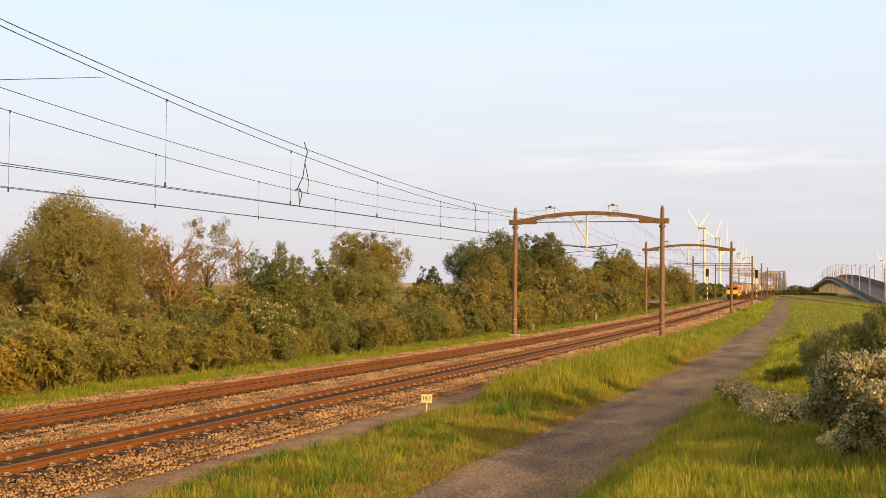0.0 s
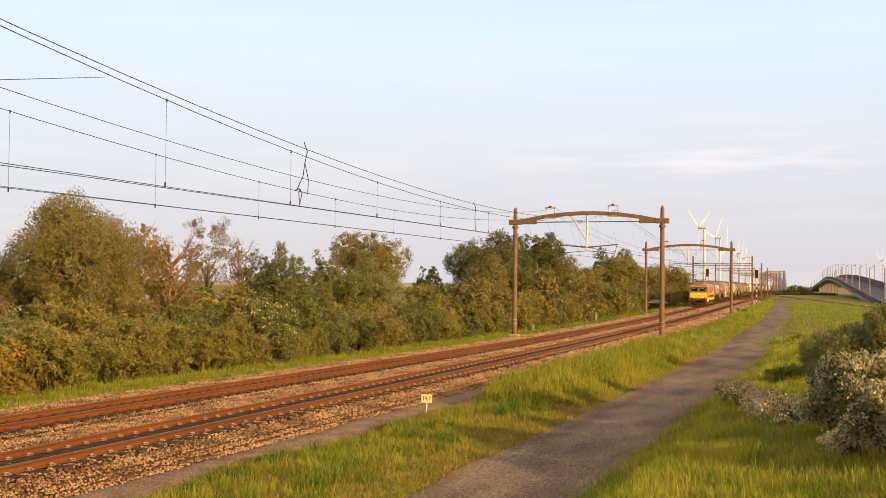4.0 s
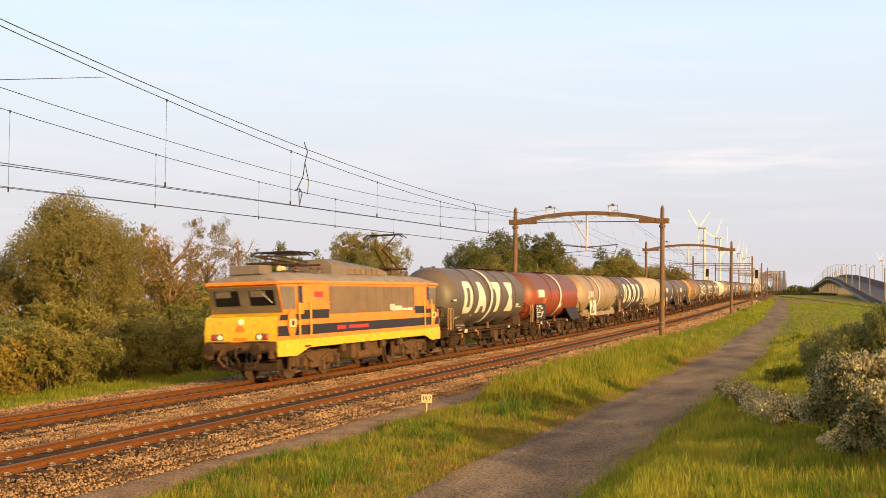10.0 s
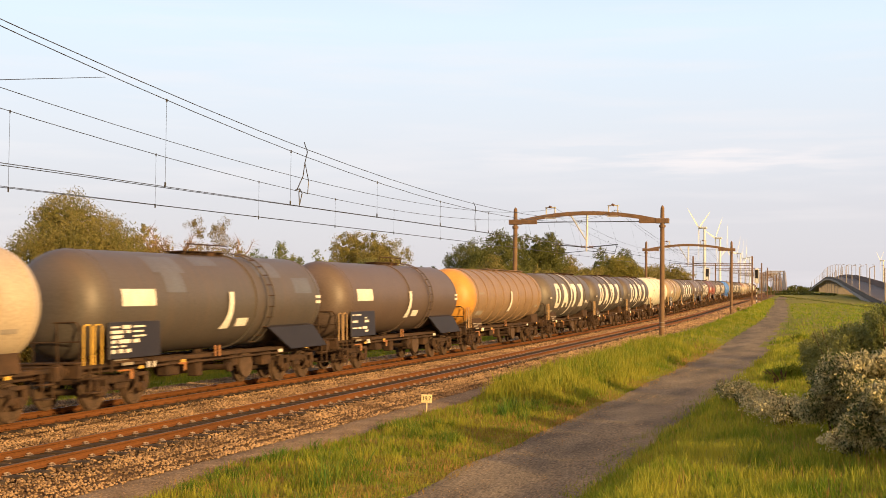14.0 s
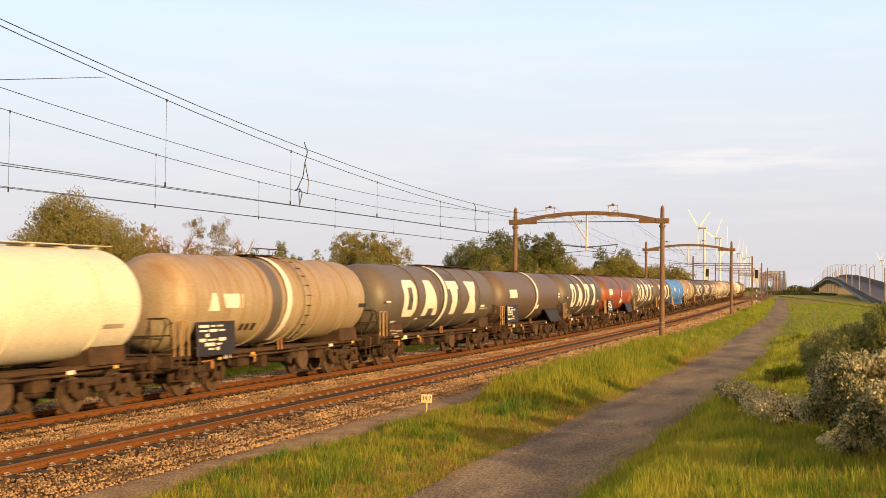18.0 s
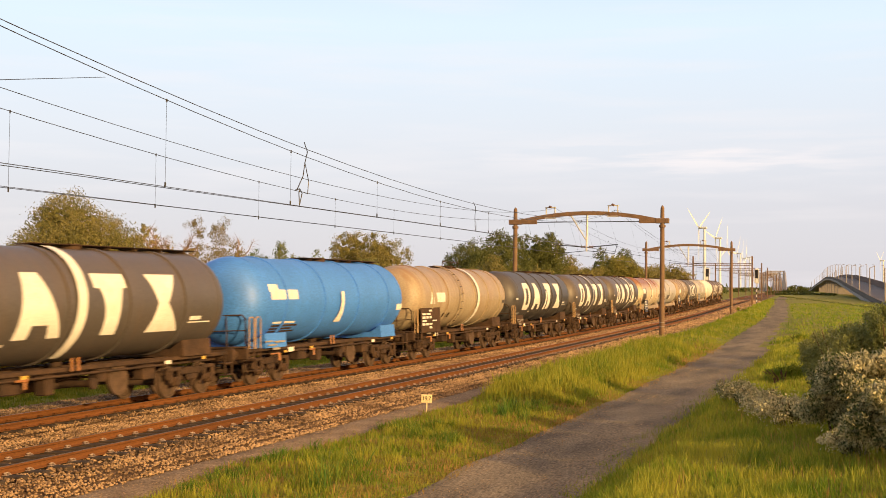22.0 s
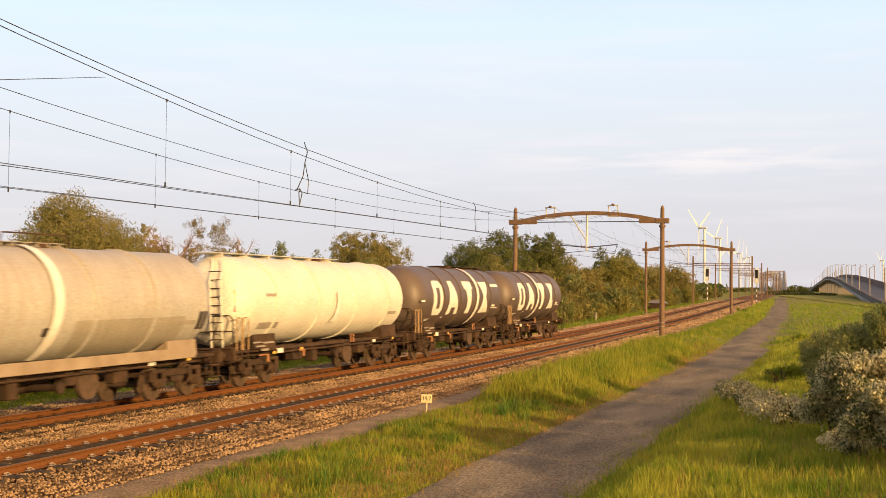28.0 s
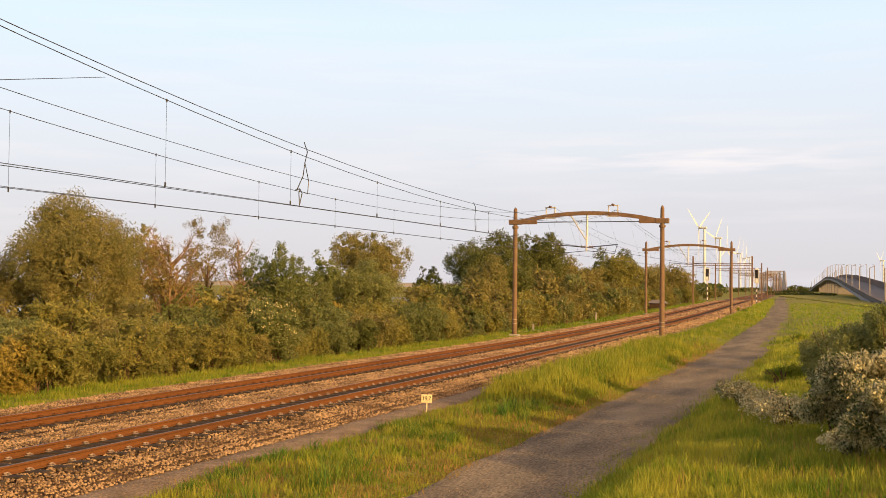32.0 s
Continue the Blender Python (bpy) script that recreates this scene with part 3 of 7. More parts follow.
# ---------------------------------------------------------------- overhead line
def arch_portal(y, cx):
    """A rusty portal over both tracks: two tapered poles, an arched beam, hangers for the wires."""
    z0 = track_z(y) - 0.42
    th = empty("catenary_portal", pose(cx, y, 0), label="rust-brown steel catenary portal with an arched beam", category="portal", group="catenary portals")
    for sx in (-5.44, 5.44):
        s = Solid()
        s.cyl((sx, 0, z0), (sx, 0, z0 + 8.6), 0.19, 0.15, 14)
        s.cyl((sx, 0, z0 + 8.6), (sx, 0, z0 + 9.35), 0.15, 0.135, 14)
        s.cyl((sx, 0, z0 + 9.35), (sx, 0, z0 + 9.52), 0.135, 0.04, 14)
        po = part("pole", s, M_MAST, th, "tapered rusty steel pole")
        part("collar", Solid().cyl((sx, 0, z0 + 7.95), (sx, 0, z0 + 8.12), 0.23, n=14), M_MAST, po)
        part("base_block", Solid().box((sx, 0, z0 - 0.02), (0.7, 0.7, 0.3), 0.03), M_CONC, po)
        for hz in (0.9, 1.2, 1.9, 5.5):
            part("band", Solid().cyl((sx, 0, z0 + hz), (sx, 0, z0 + hz + 0.05), 0.195 - hz * 0.004, n=14), M_CONC if hz < 1.3 else M_MAST, po)
        part("cross_arm", Solid().box((sx, 0, z0 + 8.42), (0.95, 0.34, 0.36), 0.03), M_MAST, th)
    s = Solid()
    arc = [(-5.3 + 10.6 * i / 24, z0 + 8.42 + 0.62 * (1 - ((i - 12) / 12) ** 2)) for i in range(25)]
    vs, fs = [], []
    for x, z in arc:
        vs += [(x, -0.12, z - 0.15), (x, 0.12, z - 0.15), (x, 0.12, z + 0.13), (x, -0.12, z + 0.13)]
    for j in range(24):
        fs += [(4 * j + i, 4 * j + (i + 1) % 4, 4 * j + 4 + (i + 1) % 4, 4 * j + 4 + i) for i in range(4)]
    s.add(vs, fs + [(0, 1, 2, 3), (96, 99, 98, 97)])
    s.box((-4.6, 0, z0 + 8.42), (1.6, 0.3, 0.3), 0.02)
    s.box((4.6, 0, z0 + 8.42), (1.6, 0.3, 0.3), 0.02)
    part("arched_beam", s, M_MAST, th)
    part("tie_rod", Solid().cyl((-5.2, 0, z0 + 8.4), (5.2, 0, z0 + 8.4), 0.03, n=6), M_WIRE, th)
    for x in (-2.75, 1.9):
        zb = z0 + 8.42 + 0.62 * (1 - (x / 5.3) ** 2)
        s = Solid()
        for dx in (-0.33, 0.33):
            s.box((x + dx, 0, zb + 0.2), (0.08, 0.08, 0.82), 0.01)
            s.box((x + dx * 0.6, 0, zb + 0.6), (0.4, 0.08, 0.08), 0.01)
        s.box((x, 0, zb - 0.18), (0.8, 0.3, 0.07), 0.01)
        fr = part("bracket", s, M_GALV, th, "grey bracket on the beam")
        ins = Solid().lathe([(-0.28, 0.03), (-0.26, 0.09), (-0.2, 0.09), (-0.19, 0.04), (-0.1, 0.04), (-0.09, 0.09), (-0.03, 0.09), (0.0, 0.04), (0.06, 0.09), (0.12, 0.09), (0.14, 0.03)], 12, pose(x, 0, zb + 0.64))
        part("insulator", ins, M_INSUL, fr)
    zm = z0 + 8.9
    drop = part("drop_tube", Solid().cyl((0.0, 0, zm), (-0.05, 0, z0 + 6.25), 0.07, n=10), M_GALV, th, "pale galvanised drop tube")
    part("brace", Solid().cyl((-1.25, 0, zm + 0.02), (-0.1, 0, z0 + 7.1), 0.05, n=8), M_GALV, th)
    for sgn, tip in ((-1, -2.45), (1, 2.25)):
        arm = Solid().cyl((0, 0, z0 + 6.55), (tip, 0, z0 + 6.75), 0.035, n=8)
        arm.cyl((tip * 0.98, 0, z0 + 6.75), (tip * 0.9, 0, z0 + 6.1), 0.02, n=6)
        arm.cyl((0, 0, z0 + 6.3), (tip * 0.9, 0, z0 + 6.1), 0.022, n=6)
        ar = part("registration_arm", arm, M_WIRE, th)
        part("insulator", Solid().lathe([(-0.16, 0.03), (-0.15, 0.08), (-0.08, 0.08), (-0.07, 0.04), (0.0, 0.08), (0.07, 0.04), (0.08, 0.08), (0.15, 0.08), (0.16, 0.03)], 10, pose(sgn * 0.3, 0, z0 + 6.58, 0, 0, 90)), M_INSUL, ar)
    return th


def straight_portal(y, cx):
    z0 = track_z(y) - 0.35
    th = empty("catenary_portal", pose(cx, y, 0), label="slim dark steel catenary portal with a straight beam", category="portal", group="catenary portals")
    for sx in (-5.3, 5.3):
        s = Solid().box((sx, 0, z0 + 4.6), (0.26, 0.26, 9.2), 0.02)
        po = part("mast", s, M_MAST, th)
        part("base_block", Solid().box((sx, 0, z0), (0.8, 0.8, 0.5), 0.04), M_CONC, po)
    s = Solid()
    for dz in (0, -0.42):
        s.box((0, 0, z0 + 7.9 + dz), (10.6, 0.12, 0.1))
    for i in range(15):
        x = -4.9 + 0.7 * i
        s.cyl((x, 0, z0 + 7.9), (x + 0.35, 0, z0 + 7.48), 0.025, n=5)
        s.cyl((x + 0.35, 0, z0 + 7.48), (x + 0.7, 0, z0 + 7.9), 0.025, n=5)
    part("lattice_beam", s, M_MAST, th)
    for x in (-2.4, 2.2):
        s = Solid().cyl((x, 0, z0 + 7.5), (x, 0, z0 + 6.0), 0.05, n=8)
        s.cyl((x, 0, z0 + 6.2), (x + 0.9, 0, z0 + 6.0), 0.03, n=6)
        part("hanger", s, M_GALV, th)
    return th


PORTALS = [(82.45, -19.69), (151.0, -22.75)]
FAR_PORTALS = [(217.0, -26.5), (280.0, -30.5), (345.0, -34.7), (405.0, -38.7), (465.0, -42.5), (528.0, -46.5), (590.0, -50.4), (652.0, -54.3), (714.0, -58.2)]
for y, cx in PORTALS:
    arch_portal(y, cx)
for y, cx in FAR_PORTALS:
    straight_portal(y, cx)
arch_portal(12.0, -17.6)

SUPPORTS = [12.0] + [p_[0] for p_ in PORTALS] + [p_[0] for p_ in FAR_PORTALS]


def catenary(off, low, rise, low2, rise2, stag, label):
    """Contact wires, carrying wire, feeder and droppers over one track."""
    th = empty("overhead_line", label=label, category="overhead wire", group="overhead lines")
    r = 0.0085
    contact, contact2, carry, feed, drops = [], [], [], [], Solid()
    for a, b in zip(SUPPORTS[:-1], SUPPORTS[1:]):
        fat = 1.0 + max(0.0, a - 80) / 260
        mid, half = (a + b) / 2, (b - a) / 2
        n = 24
        pts = []
        for i in range(n + 1):
            y = a + (b - a) * i / n
            pts.append((y, ((y - mid) / half) ** 2))
        for d, dz in ((-0.03, 0.0), (0.03, 0.0)):
            (contact if d < 0 else contact2).extend((on_track(y, off + d + (0.05 * (1 - q) if d > 0 else 0), 5.65 + (0.09 if off < -1 else -0.03) * max(0.0, (82 - y) / 70) + (0.05 * max(0.0, 1 - (y - 12) / 15) if d > 0 else 0.0)), r * fat) for y, q in pts[:-1:3])
        carry.extend((on_track(y, off - (1.0 * q if y > mid or a > 60 else 0), low + rise * q), r * 1.15 * fat) for y, q in pts[:-1])
        feed.extend((on_track(y, off + 0.15 - (1.0 * q if y > mid or a > 60 else 0), low2 + rise2 * q), r * 1.15 * fat) for y, q in pts[:-1])
        if a < 160:
            y = a + 3.6 + stag
            gap = 6.183 if off > -1 else 6.27
            while y < b - 3:
                q = ((y - mid) / half) ** 2
                if a < 80:
                    drops = Solid()
                drops.pipe([on_track(y, off - (1.0 * q if y > mid or a > 60 else 0), low + rise * q), on_track(y, off, 5.65)], 0.004 * fat, 4)
                drops.cyl(on_track(y, off, 5.63), on_track(y, off, 5.75), 0.022, n=5)
                drops.cyl(on_track(y, off, low + rise * q - 0.05), on_track(y, off, low + rise * q + 0.03), 0.02, n=5)
                if a < 80:
                    part("dropper", drops, M_WIRE, th)
                    drops = Solid()
                y += gap
    part("contact_wire", Solid().tube([p for p, _ in contact], [k for _, k in contact], 5), M_WIRE, th)
    part("contact_wire", Solid().tube([p for p, _ in contact2], [k for _, k in contact2], 5), M_WIRE, th)
    part("carrying_wire", Solid().tube([p for p, _ in carry], [k for _, k in carry], 5), M_WIRE, th)
    part("feeder_wire", Solid().tube([p for p, _ in feed], [k for _, k in feed], 5), M_WIRE, th)
    tagged(part("far_dropper", drops, M_WIRE, th), kind="stuff")
    return th


near_line = catenary(0.0, 6.50, 2.33, 6.72, 2.11, 0.817, "contact and carrying wires over the near track")
catenary(-SPACING, 6.72, 1.85, 7.20, 1.80, 0.92, "contact and carrying wires over the train's track")
jy = 29.35
part("jumper", Solid().pipe([on_track(jy, 0.12, 7.45), on_track(jy + 0.25, 0.1, 7.2), on_track(jy + 0.3, 0.0, 6.9), on_track(jy + 0.1, 0.05, 6.5), on_track(jy - 0.25, 0.05, 6.1), on_track(jy - 0.4, 0.05, 6.05), on_track(jy - 0.1, 0.05, 6.12),
                                on_track(jy + 0.05, 0.05, 6.0), on_track(jy - 0.1, 0.05, 5.65), on_track(jy - 0.15, 0.05, 6.0), on_track(jy - 0.1, 0.05, 6.1)], 0.014, 6), M_WIRE, near_line)
part("jumper", Solid().pipe([on_track(jy + 0.3, 0.0, 6.9), on_track(jy + 0.55, 0.0, 6.4), on_track(jy + 0.5, 0.0, 6.02), on_track(jy + 0.2, 0.0, 6.05)], 0.012, 6), M_WIRE, near_line)
part("jumper", Solid().pipe([on_track(44.9, 0.1, 6.78), on_track(45.2, 0.1, 6.6), on_track(45.4, 0.0, 6.2), on_track(45.5, 0.0, 5.65)], 0.013, 6), M_WIRE, near_line)
part("pull_off_wire", Solid().cyl(on_track(20.3, 0.0, 7.78), on_track(11.8, 4.2, 6.07), 0.006, n=5), M_WIRE, near_line)

# ---------------------------------------------------------------- line-side things
def km_sign():
    x, y = -11.62, 29.9
    z = ground_z(x, y)
    th = empty("kilometre_sign", pose(x, y, z, 0, 0, 14), label="small cream kilometre board with black digits on a stake", category="sign")
    part("stake", Solid().box((0, 0, 0.14), (0.036, 0.03, 0.62), 0.006), M_SIGN, th)
    bd = part("board", Solid().box((0, -0.03, 0.47), (0.30, 0.022, 0.225), 0.006), M_SIGN, th)
    tx = bpy.data.curves.new("digits", "FONT")
    tx.body, tx.size, tx.extrude, tx.align_x, tx.align_y = "19.7", 0.16, 0.003, "CENTER", "CENTER"
    tx.materials.append(M_BLACK)
    t = new("digits", tx)
    t.parent = bd
    t.matrix_basis = pose(0, -0.046, 0.47, 90, 0, 0)
    t.data.space_character = 0.9


km_sign()


def signal_post(x, y, top, label):
    z = track_z(y) - 0.2
    th = empty("railway_signal", pose(x, y, z), label=label, category="signal", group="line-side signals")
    h = top - 3.4
    for i in range(8):
        a = h * i / 8
        part("post_band", Solid().cyl((0, 0, a), (0, 0, a + h / 8 - 0.004), 0.09, n=12), M_WHITE if i % 2 else M_BLACK, th)
    part("foot", Solid().box((0, 0, 0.1), (0.7, 0.7, 0.3), 0.04), M_CONC, th)
    zc = h + 1.7
    s = Solid()
    for dx in (-0.38, 0.38):
        s.box((dx, -0.05, zc - 0.1), (0.16, 0.14, 2.5), 0.05)
    for dz in (-1.42, 1.22):
        s.box((0, -0.05, zc + dz), (0.75, 0.14, 0.3), 0.1)
    hd = part("head_border", s, M_WHITE, th, "white border of the signal head")
    part("head", Solid().box((0, 0.0, zc - 0.1), (0.8, 0.2, 2.8), 0.1), M_BLACK, th)
    part("number_board", Solid().box((0, -0.1, zc - 1.0), (0.5, 0.05, 0.85), 0.02), M_WHITE, th)
    for dz in (0.75, 0.3, -0.15):
        part("lamp_hood", Solid().lathe([(-0.3, 0.13), (-0.12, 0.13), (-0.12, 0.0)], 12, pose(0, 0, zc + dz)), M_BLACK, hd)
    ld = Solid()
    for dx in (-0.16, 0.16):
        ld.cyl((dx, 0.25, 0.3), (dx, 0.25, zc), 0.02, n=6)
    for k in range(14):
        ld.cyl((-0.16, 0.25, 0.5 + 0.3 * k), (0.16, 0.25, 0.5 + 0.3 * k), 0.014, n=5)
    part("ladder", ld, M_MAST, th)
    return th


signal_post(-34.6, 257.0, 7.9, "railway signal on a black-and-white banded post")
signal_post(-21.9, 233.0, 7.4, "railway signal on a black-and-white banded post by the near track")

# small line-side posts and the grey box in the shrubs
for (x, y, h) in ((-29.5, 128.0, 0.9), (-27.6, 96.0, 0.5)):
    z = ground_z(x, y)
    th = empty("marker_post", pose(x, y, z), label="short grey marker post in the grass", category="post")
    part("post", Solid().box((0, 0, h / 2 - 0.1), (0.16, 0.16, h + 0.2), 0.02), M_CONC, th)
sh = empty("equipment_shed", pose(-34.6, 196.0, ground_z(-34.6, 196.0)), label="low weathered grey equipment shed among shrubs", category="shed")
part("walls", Solid().box((0, 0, 0.5), (2.6, 2.0, 1.2), 0.03), M_FRAME, sh)
part("roof", Solid().add([(-1.6, -1.3, 1.0), (1.6, -1.3, 1.0), (1.6, 1.3, 1.0), (-1.6, 1.3, 1.0), (-1.0, 0, 1.6), (1.0, 0, 1.6)], [(0, 1, 5, 4), (1, 2, 5), (2, 3, 4, 5), (3, 0, 4), (0, 3, 2, 1)]), M_LGREY, sh)

# ---------------------------------------------------------------- plants
def leaf_mesh(name, centres, length, width, rng, up=0.25):
    """One small pointed quad a leaf, turned at random."""
    n = len(centres)
    a = rng.standard_normal((n, 3))
    a[:, 2] += up
    a /= np.linalg.norm(a, axis=1)[:, None]
    b = np.cross(a, rng.standard_normal((n, 3)))
    b /= np.linalg.norm(b, axis=1)[:, None] + 1e-9
    s = (0.6 + 0.8 * rng.random(n))[:, None]
    a, b = a * s * length, b * s * width
    v = np.stack([centres - a, centres + b * 1.0 - a * 0.1, centres + a, centres - b - a * 0.1], 1).reshape(-1, 3)
    f = np.arange(4 * n).reshape(-1, 4)
    return fast_mesh(name, v, f)


def crown_points(rng, hw, h, base, clumps, per, spread, lumps=12, gap=-0.42, size=0.44):
    """Leaf places: tight clumps over the outside of many rounded lobes, with a few gaps between them."""
    ht = (h - base) / 2
    mid = base + ht
    cen, rad = [], []
    for i in range(lumps):
        d = rng.standard_normal(3)
        d /= np.linalg.norm(d)
        k = 0.74 * rng.random() ** 0.35
        cen.append(d * k)
        rad.append(size * rng.uniform(0.7, 1.1) * (1.0 if d[2] < 0.5 else 0.85))
    cen.append(np.array((0, 0, -0.12)))
    rad.append(0.54)
    cen, rad = np.array(cen), np.array(rad)
    n = clumps * 6
    w = rad ** 2 / (rad ** 2).sum()
    pick = rng.choice(len(rad), n, p=w)
    d = rng.standard_normal((n, 3))
    d /= np.linalg.norm(d, axis=1)[:, None]
    p = cen[pick] + d * (rad[pick] * (1.0 - 0.34 * rng.random(n) ** 2))[:, None]
    deep = (np.linalg.norm(p[:, None] - cen[None], axis=2) / rad[None]).min(axis=1)
    p = p[(deep > 0.66) & (p[:, 2] > -0.98)]
    p = p * np.array((hw, hw, ht)) + np.array((0, 0, mid))
    keep = [noise.noise((q[0] * 0.9 + lumps, q[1] * 0.9, q[2] * 0.9)) > gap for q in p]
    p = p[np.array(keep)][:clumps]
    return np.repeat(p, per, axis=0) + rng.standard_normal((len(p) * per, 3)) * spread, cen * np.array((hw, hw, ht)) + np.array((0, 0, mid)), rad


def inner_leaves(rng, cen, rad, hw, ht, count):
    """Places of the leaves that fill the inside of a crown."""
    k = rng.integers(0, len(rad), count)
    d = rng.standard_normal((count, 3))
    d *= (0.62 * rng.random(count) ** 0.4 / np.linalg.norm(d, axis=1))[:, None]
    return cen[k] + d * rad[k][:, None] * np.array((hw, hw, ht))


def leafage(name, rng, hw, h, base, clumps, per, spread, leaf, lumps, gap=-0.42, fill=0.16, size=0.44, up=0.25):
    pts, cen, rad = crown_points(rng, hw, h, base, clumps, per, spread, lumps, gap, size)
    ins = inner_leaves(rng, cen, rad, hw, (h - base) / 2, int(700 + 44 * lumps))
    n = len(pts)
    allp = np.concatenate([pts, ins])
    ln = np.concatenate([np.full(n, leaf[0]), np.full(len(ins), hw * fill)])
    wd = np.concatenate([np.full(n, leaf[1]), np.full(len(ins), hw * fill * 0.55)])
    return leaf_mesh(name, allp, ln[:, None], wd[:, None], rng, up), pts


def limbs(rng, h, hw, trunk_r, count, rise=0.5, twigs=2, start=0.25, reach=1.0):
    s = Solid()
    bend = [Vector((0, 0, -0.3))]
    for i in range(1, 6):
        f = i / 5
        bend.append(Vector((rng.uniform(-0.08, 0.08) * hw, rng.uniform(-0.08, 0.08) * hw, h * 0.72 * f)))
    for i in range(5):
        s.cyl(bend[i], bend[i + 1], trunk_r * (1 - 0.17 * i), trunk_r * (1 - 0.17 * (i + 1)), 8)
    for k in range(count):
        f = start + (0.95 - start) * rng.random()
        i = min(4, int(f * 5))
        p = bend[i].lerp(bend[i + 1], f * 5 - i)
        a = rng.random() * 6.283
        l = hw * (0.9 - 0.35 * f) * rng.uniform(0.6, 0.95) * reach
        q = p + Vector((math.cos(a) * l * 0.6, math.sin(a) * l * 0.6, l * rise * 0.7))
        e = q + Vector((math.cos(a + rng.uniform(-0.5, 0.5)) * l * 0.45, math.sin(a + rng.uniform(-0.5, 0.5)) * l * 0.45, l * rise * rng.uniform(0.5, 1.1)))
        r = trunk_r * 0.42 * (1 - 0.4 * f)
        s.cyl(p, q, r, r * 0.65, 6)
        s.cyl(q, e, r * 0.65, r * 0.25, 5)
        for _ in range(twigs):
            g = rng.uniform(0.2, 1.0)
            b = p.lerp(q, g) if rng.random() < 0.4 else q.lerp(e, g)
            d = Vector((rng.normal(), rng.normal(), rng.normal() * 0.7 + 0.6)).normalized() * l * rng.uniform(0.22, 0.5)
            s.cyl(b, b + d, r * 0.3, r * 0.08, 4)
    return s


def tree(kind, seed, h, hw, mat, leaf=(0.13, 0.045), clumps=420, per=16, base=0.12, label="", bare=False, limb_count=16):
    rng = np.random.default_rng(seed)
    th = empty("tree", label=label, category="tree", group="trees beside the railway")
    finer = 1.0 if bare else 0.66
    part("trunk", limbs(rng, h * (1.2 if bare else 0.9), hw, (0.022 if bare else 0.03) * h, limb_count, 0.85, 16 if bare else 2, 0.12, 1.1 if bare else 0.72), M_DEADWOOD if bare else M_BARK, th, smooth=60)
    thin = clumps < 160
    me, _ = leafage("crown", rng, hw * 1.12, h * 1.03, h * base, int(clumps * (1.0 if thin else 1.5)), int(per * (1.6 if thin else 2.3)), hw * (0.05 if thin else 0.042), (leaf[0] * finer, leaf[1] * finer), 9 if thin else int(14 + 3 * hw), -0.2 if thin else -0.38, 0.03 if thin else 0.05, 0.36)
    part("crown", me, mat, th)
    return th


def shrub(seed, h, hw, mat, leaf=(0.075, 0.026), clumps=190, per=34, label="", name="shrub", flowers=0, lumps=13, gap=-0.5, fill=0.055, spread=0.045, up=0.25, size=0.44):
    rng = np.random.default_rng(seed)
    th = empty(name, label=label, category="shrub", group="shrubs along the railway")
    s = Solid()
    for k in range(7):
        a = rng.random() * 6.283
        r = hw * rng.uniform(0.2, 0.7)
        s.cyl((0.1 * math.cos(a), 0.1 * math.sin(a), -0.2), (math.cos(a) * r * 0.5, math.sin(a) * r * 0.5, h * 0.4), 0.035, 0.022, 5)
        s.cyl((math.cos(a) * r * 0.5, math.sin(a) * r * 0.5, h * 0.4), (math.cos(a) * r, math.sin(a) * r, h * rng.uniform(0.65, 0.85)), 0.022, 0.008, 5)
    part("branchwork", s, M_BARK, th)
    me, pts = leafage("foliage", rng, hw, h, 0.02 * h, clumps, per, hw * spread, leaf, lumps, gap, fill, size, up)
    part("foliage", me, mat, th)
    if flowers:
        k = pts[rng.integers(0, len(pts), flowers)] * np.array([1.06, 1.06, 1.02])
        part("blossom", leaf_mesh("blossom", np.repeat(k, 6, axis=0) + rng.standard_normal((flowers * 6, 3)) * 0.06, 0.04, 0.03, rng), L_FLOWER, th, "creamy flower heads")
    return th


def put(th, x, y, rz=0.0, s=1.0, sz=None):
    th.location = (x, y, ground_z(x, y) - 0.05)
    th.rotation_euler = (0, 0, rz)
    th.scale = (s, s, sz or s)
    return th


# the trees behind the shrubs: kind, x, y, height, half width
WILLOW = "broad olive-green willow behind the trackside shrubs"
put(tree("willow", 11, 10.2, 4.3, L_WILLOW, (0.10, 0.032), 1300, 18, 0.06, WILLOW), -39.7, 50.6)
put(tree("willow", 12, 6.8, 2.2, L_WILLOW, (0.101, 0.032), 408, 16, 0.1, "low brownish willow behind the shrubs"), -42.6, 48.0)
put(tree("willow", 13, 9.3, 1.7, L_WILLOW, (0.108, 0.036), 272, 16, 0.25, "narrow willow between larger trees"), -44.0, 62.7)
put(tree("dead", 14, 8.4, 2.8, L_BROWN, (0.07, 0.026), 110, 16, 0.3, "half-dead tree with bare orange-brown limbs", True, 34), -37.8, 56.4)
put(tree("poplar", 15, 10.6, 2.2, L_BROWN, (0.07, 0.026), 159, 30, 0.4, "slim tree with a small leafy crown"), -44.2, 70.7)
put(tree("dead", 16, 9.0, 2.4, L_BROWN, (0.086, 0.029), 45, 12, 0.5, "nearly bare tree with upright twigs", True, 26), -44.3, 75.0)
put(tree("light", 17, 8.9, 2.3, L_LIGHT, (0.115, 0.036), 353, 16, 0.08, "pale silvery-green willow shrub"), -36.1, 66.1)
put(tree("light", 18, 7.8, 2.0, L_LIGHT, (0.108, 0.036), 272, 16, 0.08, "low pale willow in the row"), -38.4, 76.3)
